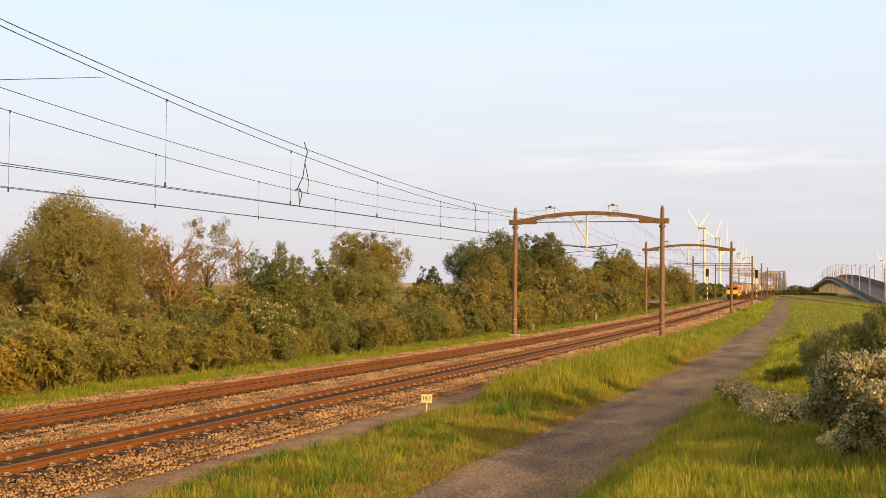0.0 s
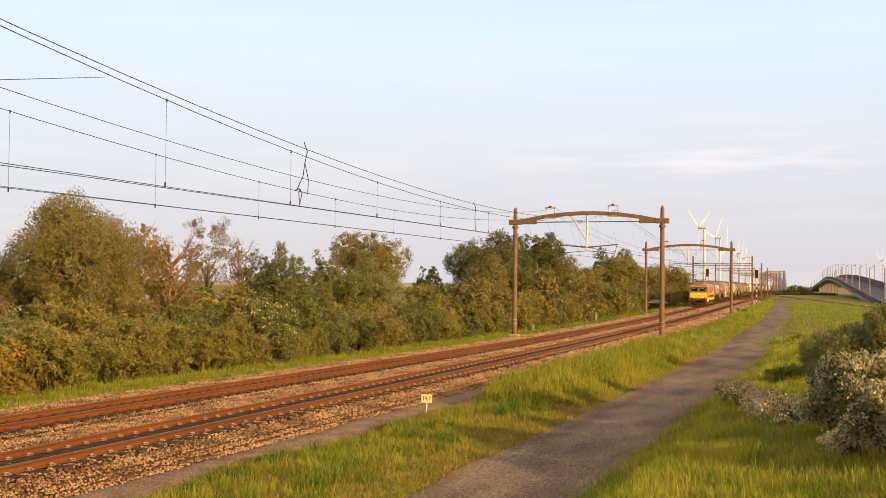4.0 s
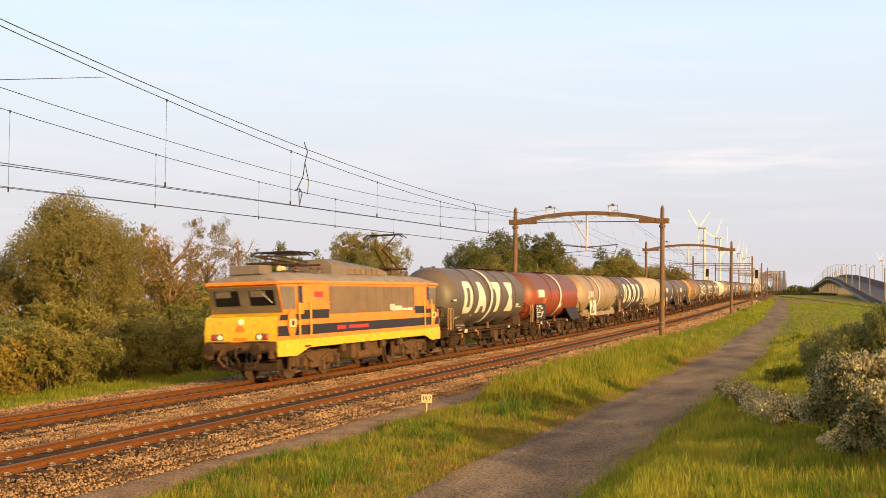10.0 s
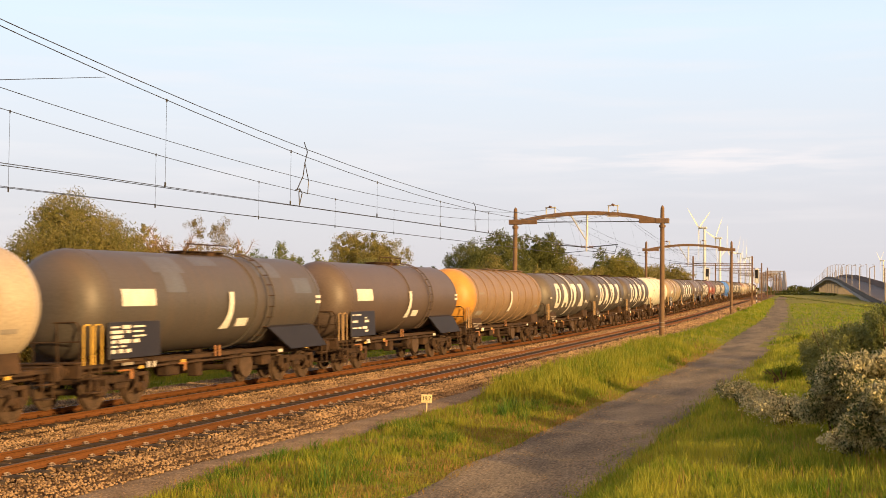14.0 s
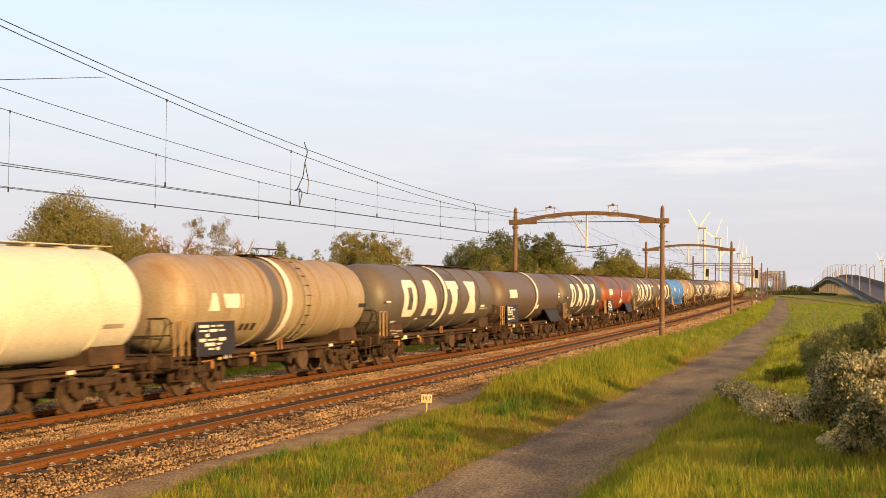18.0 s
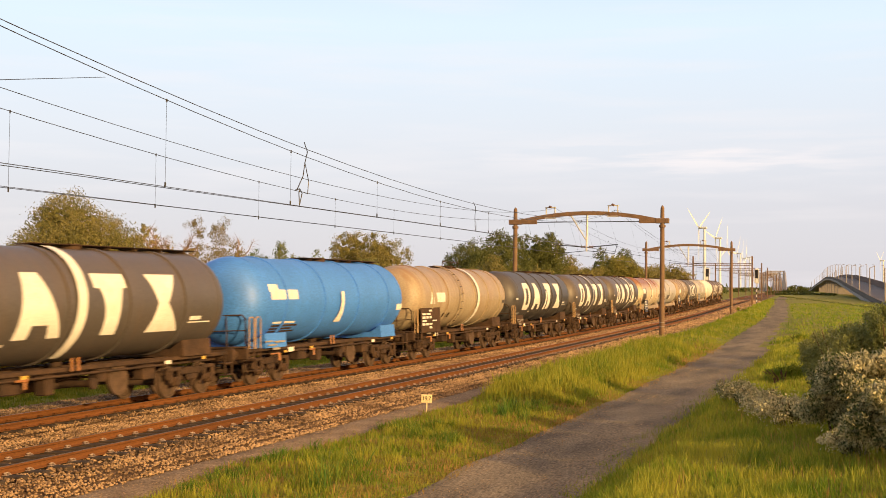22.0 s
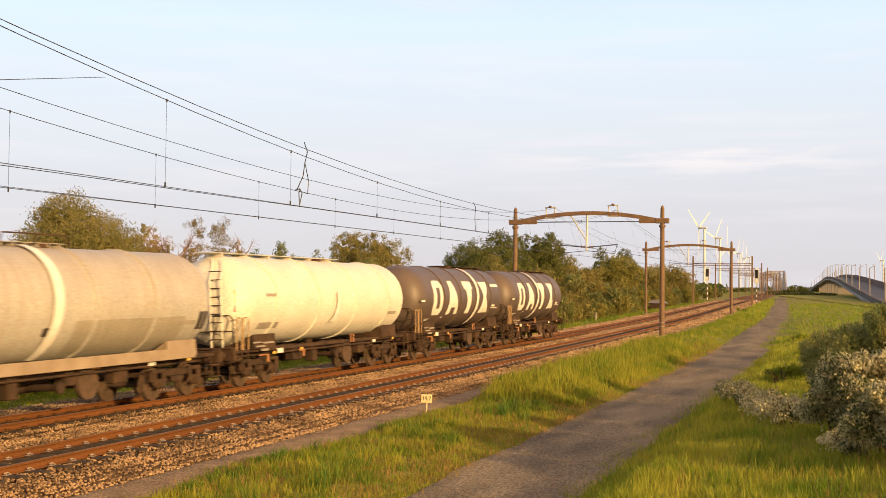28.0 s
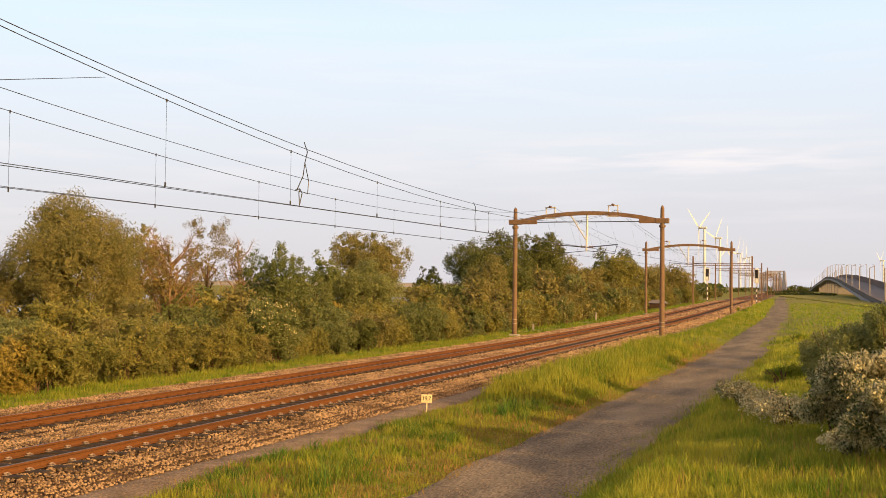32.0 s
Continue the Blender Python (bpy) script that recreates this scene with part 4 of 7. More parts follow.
put(tree("poplar", 19, 10.8, 3.7, L_WILLOW, (0.122, 0.047), 707, 16, 0.15, "rounded olive tree standing above the shrubs"), -44.2, 98.3)
put(tree("light", 20, 7.3, 3.3, L_LIGHT, (0.115, 0.040), 652, 16, 0.06, "wide bright green willow"), -36.5, 80.2)
put(tree("dark", 21, 7.2, 1.6, L_DARK, (0.122, 0.050), 204, 14, 0.15, "small dark green tree"), -40.4, 104.1)
put(tree("willow", 29, 8.6, 3.0, L_WILLOW, (0.12, 0.045), 420, 16, 0.1, "olive willow in front of the dark tree"), -38.0, 116.0)
put(tree("dark", 22, 12.2, 4.9, L_DARK, (0.158, 0.065), 952, 16, 0.12, "tall dark green tree behind the portal"), -41.5, 126.8)
put(tree("dark", 23, 14.2, 3.6, L_DARK, (0.173, 0.065), 680, 16, 0.12, "tall dark tree in the row"), -44.4, 157.5)
put(tree("willow", 24, 9.5, 4.8, L_WILLOW, (0.173, 0.058), 625, 16, 0.06, "broad willow in the row along the line"), -42.2, 168.0)
put(tree("dark", 25, 14.1, 4.7, L_DARK, (0.202, 0.079), 571, 14, 0.12, "dark tree rising over the willows"), -51.2, 233.9)
put(tree("willow", 26, 10.5, 5.3, L_SHRUB, (0.187, 0.065), 652, 16, 0.05, "rounded olive willow along the line"), -43.0, 199.8)
put(tree("willow", 27, 9.3, 5.3, L_WILLOW, (0.202, 0.072), 571, 14, 0.05, "rounded willow at the end of the row"), -43.5, 229.0)
put(tree("willow", 28, 11.7, 6.0, L_WILLOW, (0.230, 0.086), 571, 14, 0.05, "last large willow of the row"), -49.4, 299.0)

# the row of shrubs along the far side of the line
rs = random.Random(5)
SHRUB = "dense olive-green shrub at the edge of the grass"
protos = [shrub(31, 3.8, 2.0, L_SHRUB, clumps=230, label=SHRUB), shrub(32, 4.1, 2.0, L_WILLOW, clumps=230, label="willow scrub with narrow olive leaves"), shrub(33, 4.0, 1.9, L_LIGHT, clumps=230, label="pale green willow scrub"),
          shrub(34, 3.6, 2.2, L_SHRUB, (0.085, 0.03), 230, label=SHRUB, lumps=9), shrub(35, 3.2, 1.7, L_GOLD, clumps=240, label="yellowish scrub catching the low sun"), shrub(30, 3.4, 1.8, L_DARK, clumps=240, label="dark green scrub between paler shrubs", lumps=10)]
COARSE = (0.125, 0.05)
plain = [shrub(51, 3.8, 2.0, L_SHRUB, COARSE, 110, 20, SHRUB), shrub(52, 4.1, 2.0, L_WILLOW, COARSE, 110, 20, "willow scrub with narrow olive leaves"), shrub(53, 4.0, 1.9, L_LIGHT, COARSE, 110, 20, "pale green willow scrub"),
         shrub(54, 3.6, 2.2, L_SHRUB, COARSE, 110, 20, SHRUB, lumps=9), shrub(55, 3.2, 1.7, L_GOLD, COARSE, 100, 20, "yellowish scrub catching the low sun"), shrub(56, 3.4, 1.8, L_DARK, COARSE, 100, 20, "dark green scrub between paler shrubs", lumps=10)]
ROW = []
y = 24.0
while y < 250:
    k = 1.0 + 0.5 * smooth01(60, 140, y)
    dip = smooth01(38, 62, y)
    for back, hs in ((-12.6 - 0.9 * dip, 0.78), (-15.9 - 1.2 * dip, 1.0), (-19.8 - 1.2 * dip, 1.15)):
        ROW.append((y + rs.uniform(-0.7, 0.7), back - 0.9 * (k - 1) * 2 + rs.uniform(-0.6, 0.5), k * hs * rs.uniform(0.62, 1.22)))
    y += 2.6 * k
ROW += [(44 + 2.7 * i, -23.5 + 0.8 * (i % 2), 1.3 * rs.uniform(0.9, 1.15)) for i in range(13)]
for i, (y, o, k) in enumerate(ROW):
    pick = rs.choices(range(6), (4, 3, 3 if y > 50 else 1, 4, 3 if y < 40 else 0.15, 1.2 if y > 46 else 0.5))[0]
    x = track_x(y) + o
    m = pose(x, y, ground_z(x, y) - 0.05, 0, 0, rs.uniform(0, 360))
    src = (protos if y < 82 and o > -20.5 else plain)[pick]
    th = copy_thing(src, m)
    th.scale = (k * rs.uniform(0.9, 1.1), k * rs.uniform(0.9, 1.1), k)
put(shrub(36, 4.0, 1.9, L_LIGHT, (0.085, 0.032), 200, 26, "elder bush with creamy flower heads", flowers=190), track_x(52) - 12.6, 52.0)
put(shrub(37, 3.4, 1.4, L_LIGHT, (0.11, 0.04), 130, 15, "flowering bush at the grass edge", flowers=40), track_x(121) - 13.0, 121.0)
put(shrub(38, 3.0, 1.8, L_SHRUB, (0.13, 0.05), 130, 15, "hawthorn with white blossom", flowers=60), track_x(158) - 12.6, 158.0)
put(shrub(39, 4.8, 1.3, L_DARK, (0.10, 0.045), 150, 15, "dark green bush among pale willows"), track_x(57) - 16.0, 57.0)
spots = [(-40, 262, 1.2), (-42, 276, 1.1), (-44, 292, 1.2), (-47, 312, 1.4), (-51, 335, 1.5), (-56, 362, 1.6), (-61, 395, 1.6), (-68, 430, 1.7), (-74, 470, 1.8), (-80, 520, 2.0), (-88, 580, 2.0), (-52, 352, 0.9), (-55, 410, 1.0), (-60, 450, 1.1), (-63, 500, 1.2)]
for x, y, k in spots:
    th = copy_thing(plain[rs.choice((0, 3, 1))], pose(x, y, ground_z(x, y) - 0.05, 0, 0, rs.uniform(0, 360)))
    th.scale = (k * 1.3, k * 1.3, k)
for i, src in enumerate(protos + plain):
    y = 30.0 + 5 * i
    put(src, track_x(y) - 19.5, y, 1.0, 1.05)

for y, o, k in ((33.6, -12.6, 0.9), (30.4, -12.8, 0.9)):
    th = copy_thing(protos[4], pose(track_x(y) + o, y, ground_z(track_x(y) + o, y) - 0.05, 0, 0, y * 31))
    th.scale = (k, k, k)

# silvery bushes on the bank beside the road
SILV = "silvery-leaved bush on the grassy bank"
b1 = shrub(41, 2.0, 1.75, L_SILVER, (0.034, 0.015), 1050, 30, SILV, lumps=48, gap=0.04, fill=0.03, spread=0.034, size=0.27, up=0.6)
put(b1, 0.75, 20.8, 0.4)
b2 = shrub(42, 1.35, 1.05, L_SILVER, (0.034, 0.015), 460, 28, SILV, lumps=30, gap=0.02, fill=0.03, spread=0.05, size=0.30, up=0.6)
put(b2, 0.35, 18.7, 1.0)
b3 = shrub(43, 0.62, 0.72, L_SILVER, (0.030, 0.013), 120, 26, "low silvery shrub spreading over the grass", gap=-0.1, fill=0.05, spread=0.09, up=0.6, size=0.34)
put(b3, -3.3, 30.4, 0.2)
b4 = shrub(44, 2.5, 1.3, L_LIGHT, (0.045, 0.013), 700, 30, "taller pale willow bush on the bank", lumps=30, gap=-0.15, fill=0.03, spread=0.05, size=0.30, up=1.2)
put(b4, 0.25, 27.0, 0.7)
# weeds added on the bank, standing for a shaded patch of grass
b5 = shrub(46, 0.5, 0.7, L_GRASS2, (0.07, 0.011), 80, 26, "dark green weeds added for a shaded patch", "weed_clump", lumps=14, gap=0.0, fill=0.03, spread=0.1, up=2.0, size=0.3)
put(b5, -2.3, 37.0, 0.3)
for src, x, y, k in ((b3, -2.75, 28.4, 1.0), (b3, -2.1, 26.4, 1.05), (b3, -1.55, 24.6, 1.1), (b2, -0.65, 22.6, 0.95), (b2, -0.35, 24.6, 1.05), (b2, 1.1, 17.6, 0.9), (b2, 0.55, 17.4, 0.6), (b3, -0.35, 19.6, 0.9), (b4, -0.75, 30.0, 0.85), (b4, -1.3, 35.0, 0.7), (b5, -2.6, 36.0, 1.3), (b5, -1.8, 37.0, 1.2), (b4, 3.4, 45.5, 1.25), (b4, 4.6, 51.5, 1.2), (b4, 6.5, 64.0, 1.1), (b5, -4.4, 70.0, 1.0), (b5, -3.0, 52.0, 0.6)):
    th = copy_thing(src, pose(x, y, ground_z(x, y) - 0.05, 0, 0, rs.uniform(0, 360)))
    th.scale = (k, k, k)


def blades(name, spots, height, width, rng, mat, label, bend=0.6, wind=(0.1, 0.1), edge=None, tuft=14, spread=0.075):
    """Grass: each blade two bent pieces, tapering to a point."""
    n = len(spots)
    h = height * (0.55 + 0.7 * rng.random(n))
    if edge:
        m_ = max(1, n // tuft)
        o = np.array([p_[0] - track_x(p_[1]) for p_ in np.repeat(spots[:m_], tuft, axis=0)])
        spots, n, h = spots[:m_ * tuft], m_ * tuft, h[:m_ * tuft]
        h = h * np.interp(o, *edge)
    if tuft > 1:
        m_ = n // tuft
        home = np.repeat(spots[:m_], tuft, axis=0)
        out = rng.standard_normal((m_ * tuft, 2)) * spread
        spots = home + np.concatenate([out, np.zeros((m_ * tuft, 1))], 1)
        n = m_ * tuft
        h = h[:n] * np.repeat(0.45 + 1.0 * rng.random(m_) ** 1.5, tuft)
    a = rng.random(n) * 6.283
    side = np.stack([np.cos(a), np.sin(a), np.zeros(n)], 1) * (width * (0.6 + 0.8 * rng.random(n)))[:, None]
    b = rng.random(n) * 6.283
    lean_ = np.stack([np.cos(b) * bend + wind[0], np.sin(b) * bend + wind[1], np.zeros(n)], 1) * h[:, None] * rng.random((n, 1))
    up = np.stack([np.zeros(n), np.zeros(n), h], 1)
    p = spots
    v = np.stack([p - side, p + side, p + up * 0.55 + lean_ * 0.35 + side * 0.75, p + up * 0.55 + lean_ * 0.35 - side * 0.75, p + up * 0.95 + lean_], 1).reshape(-1, 3)
    f = np.array([(0, 1, 2), (0, 2, 3), (3, 2, 4)])[None] + 5 * np.arange(n)[:, None, None]
    return tagged(part(name, fast_mesh(name, v, f.reshape(-1, 3)), mat), label, "grass", kind="stuff")


def strew(rng, n, o0, o1, y0, y1, power=1.0, keep=None):
    y = y0 + (y1 - y0) * rng.random(n) ** power
    o = o0 + (o1 - o0) * rng.random(n)
    out = []
    for a, b in zip(o, y):
        if keep and not keep(a, b):
            continue
        x = track_x(b) + a
        out.append((x, b, ground_z(x, b) - 0.02))
    return np.array(out)


def patch(s, lo):
    return lambda o, y: noise.noise((o * 0.5 + s, y * 0.35, s)) + noise.noise((o * 1.7, y * 1.3, s)) * 0.5 > lo


def path_side(o, y):
    return o > road_mid(y) + 1.44 + path_edge(y, 5.0) + 0.25 * abs(noise.noise((y * 0.8, 3.0, 1.0)))


def verge_side(o, y):
    return 3.25 + 0.35 * noise.noise((y * 0.6, 8.0, 3.0)) < o < road_mid(y) - 1.46 + path_edge(y, 1.0)


FARV = ([-11.5, -9.6, -8.4, -7.5], [1.3, 1.0, 0.7, 0.25])
VERGE = ([3.0, 3.8, 4.7, 6.4, 7.9], [0.12, 0.5, 1.1, 1.0, 0.4])
rg = np.random.default_rng(8)
blades("tall_grass", strew(rg, 130000, 10.4, 17.5, 8.5, 34, 1.25, path_side), 0.20, 0.0058, rg, L_GRASS, "tall yellow-green grass on the bank", wind=(-0.08, 0.05), bend=0.75, spread=0.07)
blades("short_grass", strew(rg, 44000, 10.4, 17.0, 8.5, 34, 1.25, path_side), 0.11, 0.006, rg, L_GRASS2, "short green grass under the taller blades", wind=(-0.1, 0.1), tuft=6, spread=0.12)
blades("tall_grass", strew(rg, 64000, 10.2, 20.0, 30, 78, 1.3, path_side), 0.22, 0.012, rg, L_GRASS, "tall sunlit grass along the road", wind=(-0.1, 0.05), spread=0.12)
blades("tall_grass", strew(rg, 26000, 9.4, 26.0, 70, 240, 1.3, path_side), 0.22, 0.022, rg, L_GRASS, "grass along the road further on", spread=0.35)
blades("grass_seed_heads", strew(rg, 9000, 10.8, 17.0, 9, 40, 1.2, patch(3.0, 0.0)), 0.26, 0.005, rg, L_DRY, "dry seed heads over the grass", bend=0.5, wind=(-0.15, 0.1), tuft=3, spread=0.1)
blades("verge_grass", strew(rg, 62000, 2.9, 8.2, 13, 50, 1.15, verge_side), 0.20, 0.007, rg, L_GRASS2, "green grass on the verge between track and road", wind=(-0.1, 0.1), edge=VERGE, spread=0.08)
blades("grass_tufts", strew(rg, 26000, 3.5, 7.0, 13, 48, 1.1, lambda o, y: verge_side(o, y) and patch(41.0, 0.12)(o, y)), 0.34, 0.009, rg, L_TUFT, "coarse dark green tufts on the verge", wind=(-0.05, 0.05), bend=0.9, edge=VERGE, tuft=36, spread=0.10)
blades("verge_grass", strew(rg, 30000, 4.5, 7.3, 32.5, 62, 1.1, verge_side), 0.42, 0.010, rg, L_GRASS2, "taller lush grass on the crest of the verge", wind=(-0.1, 0.1), edge=VERGE, spread=0.1)
blades("verge_grass", strew(rg, 36000, 3.0, 8.0, 48, 130, 1.1, verge_side), 0.24, 0.013, rg, L_GRASS2, "verge grass further along", edge=VERGE, spread=0.15)
blades("verge_grass", strew(rg, 12000, 3.0, 7.6, 125, 330, 1.2, verge_side), 0.26, 0.035, rg, L_GRASS, "verge grass far along the line", spread=0.3)
blades("short_grass", strew(rg, 48000, 2.9, 8.0, 13, 48, 1.15, verge_side), 0.09, 0.007, rg, L_GRASS2, "short grass on the verge", tuft=6, spread=0.12)
blades("dry_grass", strew(rg, 26000, 6.2, 8.1, 13, 70, 1.1, patch(1.0, -0.1)), 0.12, 0.006, rg, L_DRY, "dry straw-coloured grass at the road's edge", bend=0.9, tuft=5, spread=0.12)
blades("dry_grass", strew(rg, 22000, 3.3, 6.4, 13, 40, 1.1, patch(6.0, -0.1)), 0.10, 0.006, rg, L_DRY, "dry grass near the ballast", bend=0.9, tuft=5, spread=0.12)
blades("dry_grass", strew(rg, 26000, 3.8, 7.9, 16, 34.5, 1.0, patch(31.0, -0.1)), 0.13, 0.007, rg, L_DRY, "brown withered grass on the slope of the verge", bend=0.9, tuft=5, spread=0.1)
blades("far_verge_grass", strew(rg, 44000, -11.5, -7.6, 22, 90, 1.15), 0.19, 0.010, rg, L_GRASS2, "green grass strip before the shrubs", wind=(0.1, 0.1), edge=FARV, spread=0.13)
blades("far_verge_grass", strew(rg, 9000, -12.5, -7.7, 88, 300, 1.1), 0.26, 0.035, rg, L_GRASS2, "grass strip before the shrubs further on", spread=0.3)
blades("dry_grass", strew(rg, 12000, 2.4, 3.4, 14, 60, 1.15, patch(15.0, 0.0)), 0.05, 0.006, rg, L_DRY, "thin dry grass creeping over the grit", bend=0.9, tuft=5, spread=0.1)
blades("path_weeds", strew(rg, 7000, 8.7, 9.9, 14, 60, 1.2, patch(9.0, 0.12)), 0.04, 0.005, rg, L_DRY, "short dry weeds along the middle of the road", bend=0.9, tuft=5, spread=0.1)
blades("path_weeds", strew(rg, 12000, 10.2, 11.0, 14, 50, 1.2, patch(12.0, -0.1)), 0.10, 0.006, rg, L_GRASS2, "weeds creeping over the road's edge", bend=0.8, tuft=6)
wd = shrub(45, 0.85, 1.05, L_GRASS2, (0.085, 0.012), 170, 30, "clump of tall green weeds on the verge", "weed_clump", lumps=18, gap=-0.05, fill=0.03, spread=0.11, up=2.2, size=0.32)
put(wd, track_x(38.0) + 4.0, 38.0, 0.0, 0.8, 0.75)
for y, o, k in ((36.4, 4.6, 0.5), (41.6, 4.4, 0.55), (46.0, 4.6, 0.5), (56, 5.0, 0.5), (58, 5.6, 0.55), (147, 4.2, 0.9), (26.0, 5.6, 0.4)):
    x = track_x(y) + o
    th = copy_thing(wd, pose(x, y, ground_z(x, y) - 0.05, 0, 0, y * 40))
    th.scale = (k, k, k)

# ---------------------------------------------------------------- the distance
def turbine(x, y, hub, blade, turn, label, face=-103):
    th = empty("wind_turbine", pose(x, y, -2, 0, 0, face), label=label, category="wind turbine", group="wind turbines")
    part("tower", Solid().cyl((0, 0, 0), (0, 0, hub), 2.7, 1.6, 20), M_TURB, th)
    part("nacelle", Solid().box((0, -1.5, hub + 1.2), (3.6, 11, 3.6), 0.8), M_TURB, th)
    part("hub", Solid().lathe([(-10.5, 0.2), (-10.0, 1.2), (-9.0, 1.9), (-7.8, 2.1)], 16, pose(0, 0, hub + 1.2)), M_TURB, th)
    for k in range(3):
        a = turn + 120 * k
        s = Solid()
        prof = [(0.0, 1.0, 0.9), (0.08, 1.1, 0.9), (0.2, 2.1, 0.55), (0.5, 1.4, 0.35), (0.8, 0.9, 0.2), (1.0, 0.25, 0.08)]
        vs, fs = [], []
        for f, w, d in prof:
            vs += [(-w * 0.4, -9 - d, f * blade), (w, -9, f * blade), (-w * 0.4, -9 + d, f * blade), (-w, -9, f * blade)]
        for j in range(len(prof) - 1):
            fs += [(4 * j + i, 4 * j + (i + 1) % 4, 4 * j + 4 + (i + 1) % 4, 4 * j + 4 + i) for i in range(4)]
        s.add(vs, fs + [(0, 1, 2, 3), (20, 23, 22, 21)])
        part("blade", s, M_TURB, th, at=Matrix.Translation((0, 0, hub + 1.2)) @ Matrix.Rotation(radians(a), 4, "Y"))
    return th


TURB = "white three-bladed wind turbine far beyond the line"
for x, y, hub, bl, turn in ((-249, 1816, 99, 56, -60), (-272, 2190, 99, 56, -43), (-318, 2756, 99, 58, -5), (-332, 3092, 98, 56, -33), (-370, 3582, 98, 58, -10), (-345, 3462, 98, 58, 8), (19, 3873, 99, 58, -58)):
    turbine(x, y, hub, bl, turn, TURB)


def truss_bridge():
    th = empty("railway_bridge", label="long pale steel railway bridge with arched trusses", category="bridge")
    m_ = surf("bridge_steel", (0.34, 0.32, 0.30), (0.28, 0.26, 0.25), scale=0.05, rough=0.6, bump=0)

    def axis_x(y):
        return track_x(870) - 0.105 * (y - 870)

    for k in range(4):
        y0 = 870 + 105 * k
        for side in (-9.0, 4.4):
            s, lo, hi = Solid(), Solid(), Solid()
            n = 10
            bot = [(axis_x(y0 + 100 * i / n) + side, y0 + 100 * i / n, track_z(y0) + 0.2) for i in range(n + 1)]
            top = [(b[0], b[1], b[2] + 0.5 + 15 * (1 - ((i - n / 2) / (n / 2)) ** 2)) for i, b in enumerate(bot)]
            for i in range(n):
                s.cyl(bot[i], top[i + 1] if i % 2 else top[i], 0.28, n=5)
                s.cyl(top[i], bot[i + 1] if i % 2 == 0 else bot[i], 0.28, n=5)
            bar = [(-0.4, -0.45), (0.4, -0.45), (0.4, 0.45), (-0.4, 0.45)]
            lo.sweep(bar, bot)
            hi.sweep(bar, top)
            part("bottom_chord", lo, m_, th)
            part("arched_chord", hi, m_, th)
            tagged(part("lattice", s, m_, th), kind="stuff")
        s = Solid()
        for i in range(11):
            y = y0 + 10 * i
            if 2 < i < 8:
                z = track_z(y0) + 0.7 + 15 * (1 - ((i - 5) / 5) ** 2)
                s.cyl((axis_x(y) - 9, y, z), (axis_x(y) + 4.4, y, z), 0.2, n=5)
        tagged(part("cross_bracing", s, m_, th), kind="stuff")
        yy = y0 + 50
        part("deck", Solid().box((axis_x(yy) - 2.3, yy, track_z(y0) - 1.0), (14.5, 104, 1.5)), M_CONC, th)
        part("pier", Solid().box((axis_x(y0 - 2) - 2.3, y0 - 2, -4), (17, 4, 9), 0.4), M_CONC, th)
    part("abutment", Solid().box((track_x(862) - 2.3, 862, -2.4), (15, 10, 7.4), 0.3), M_CONC, th)


truss_bridge()


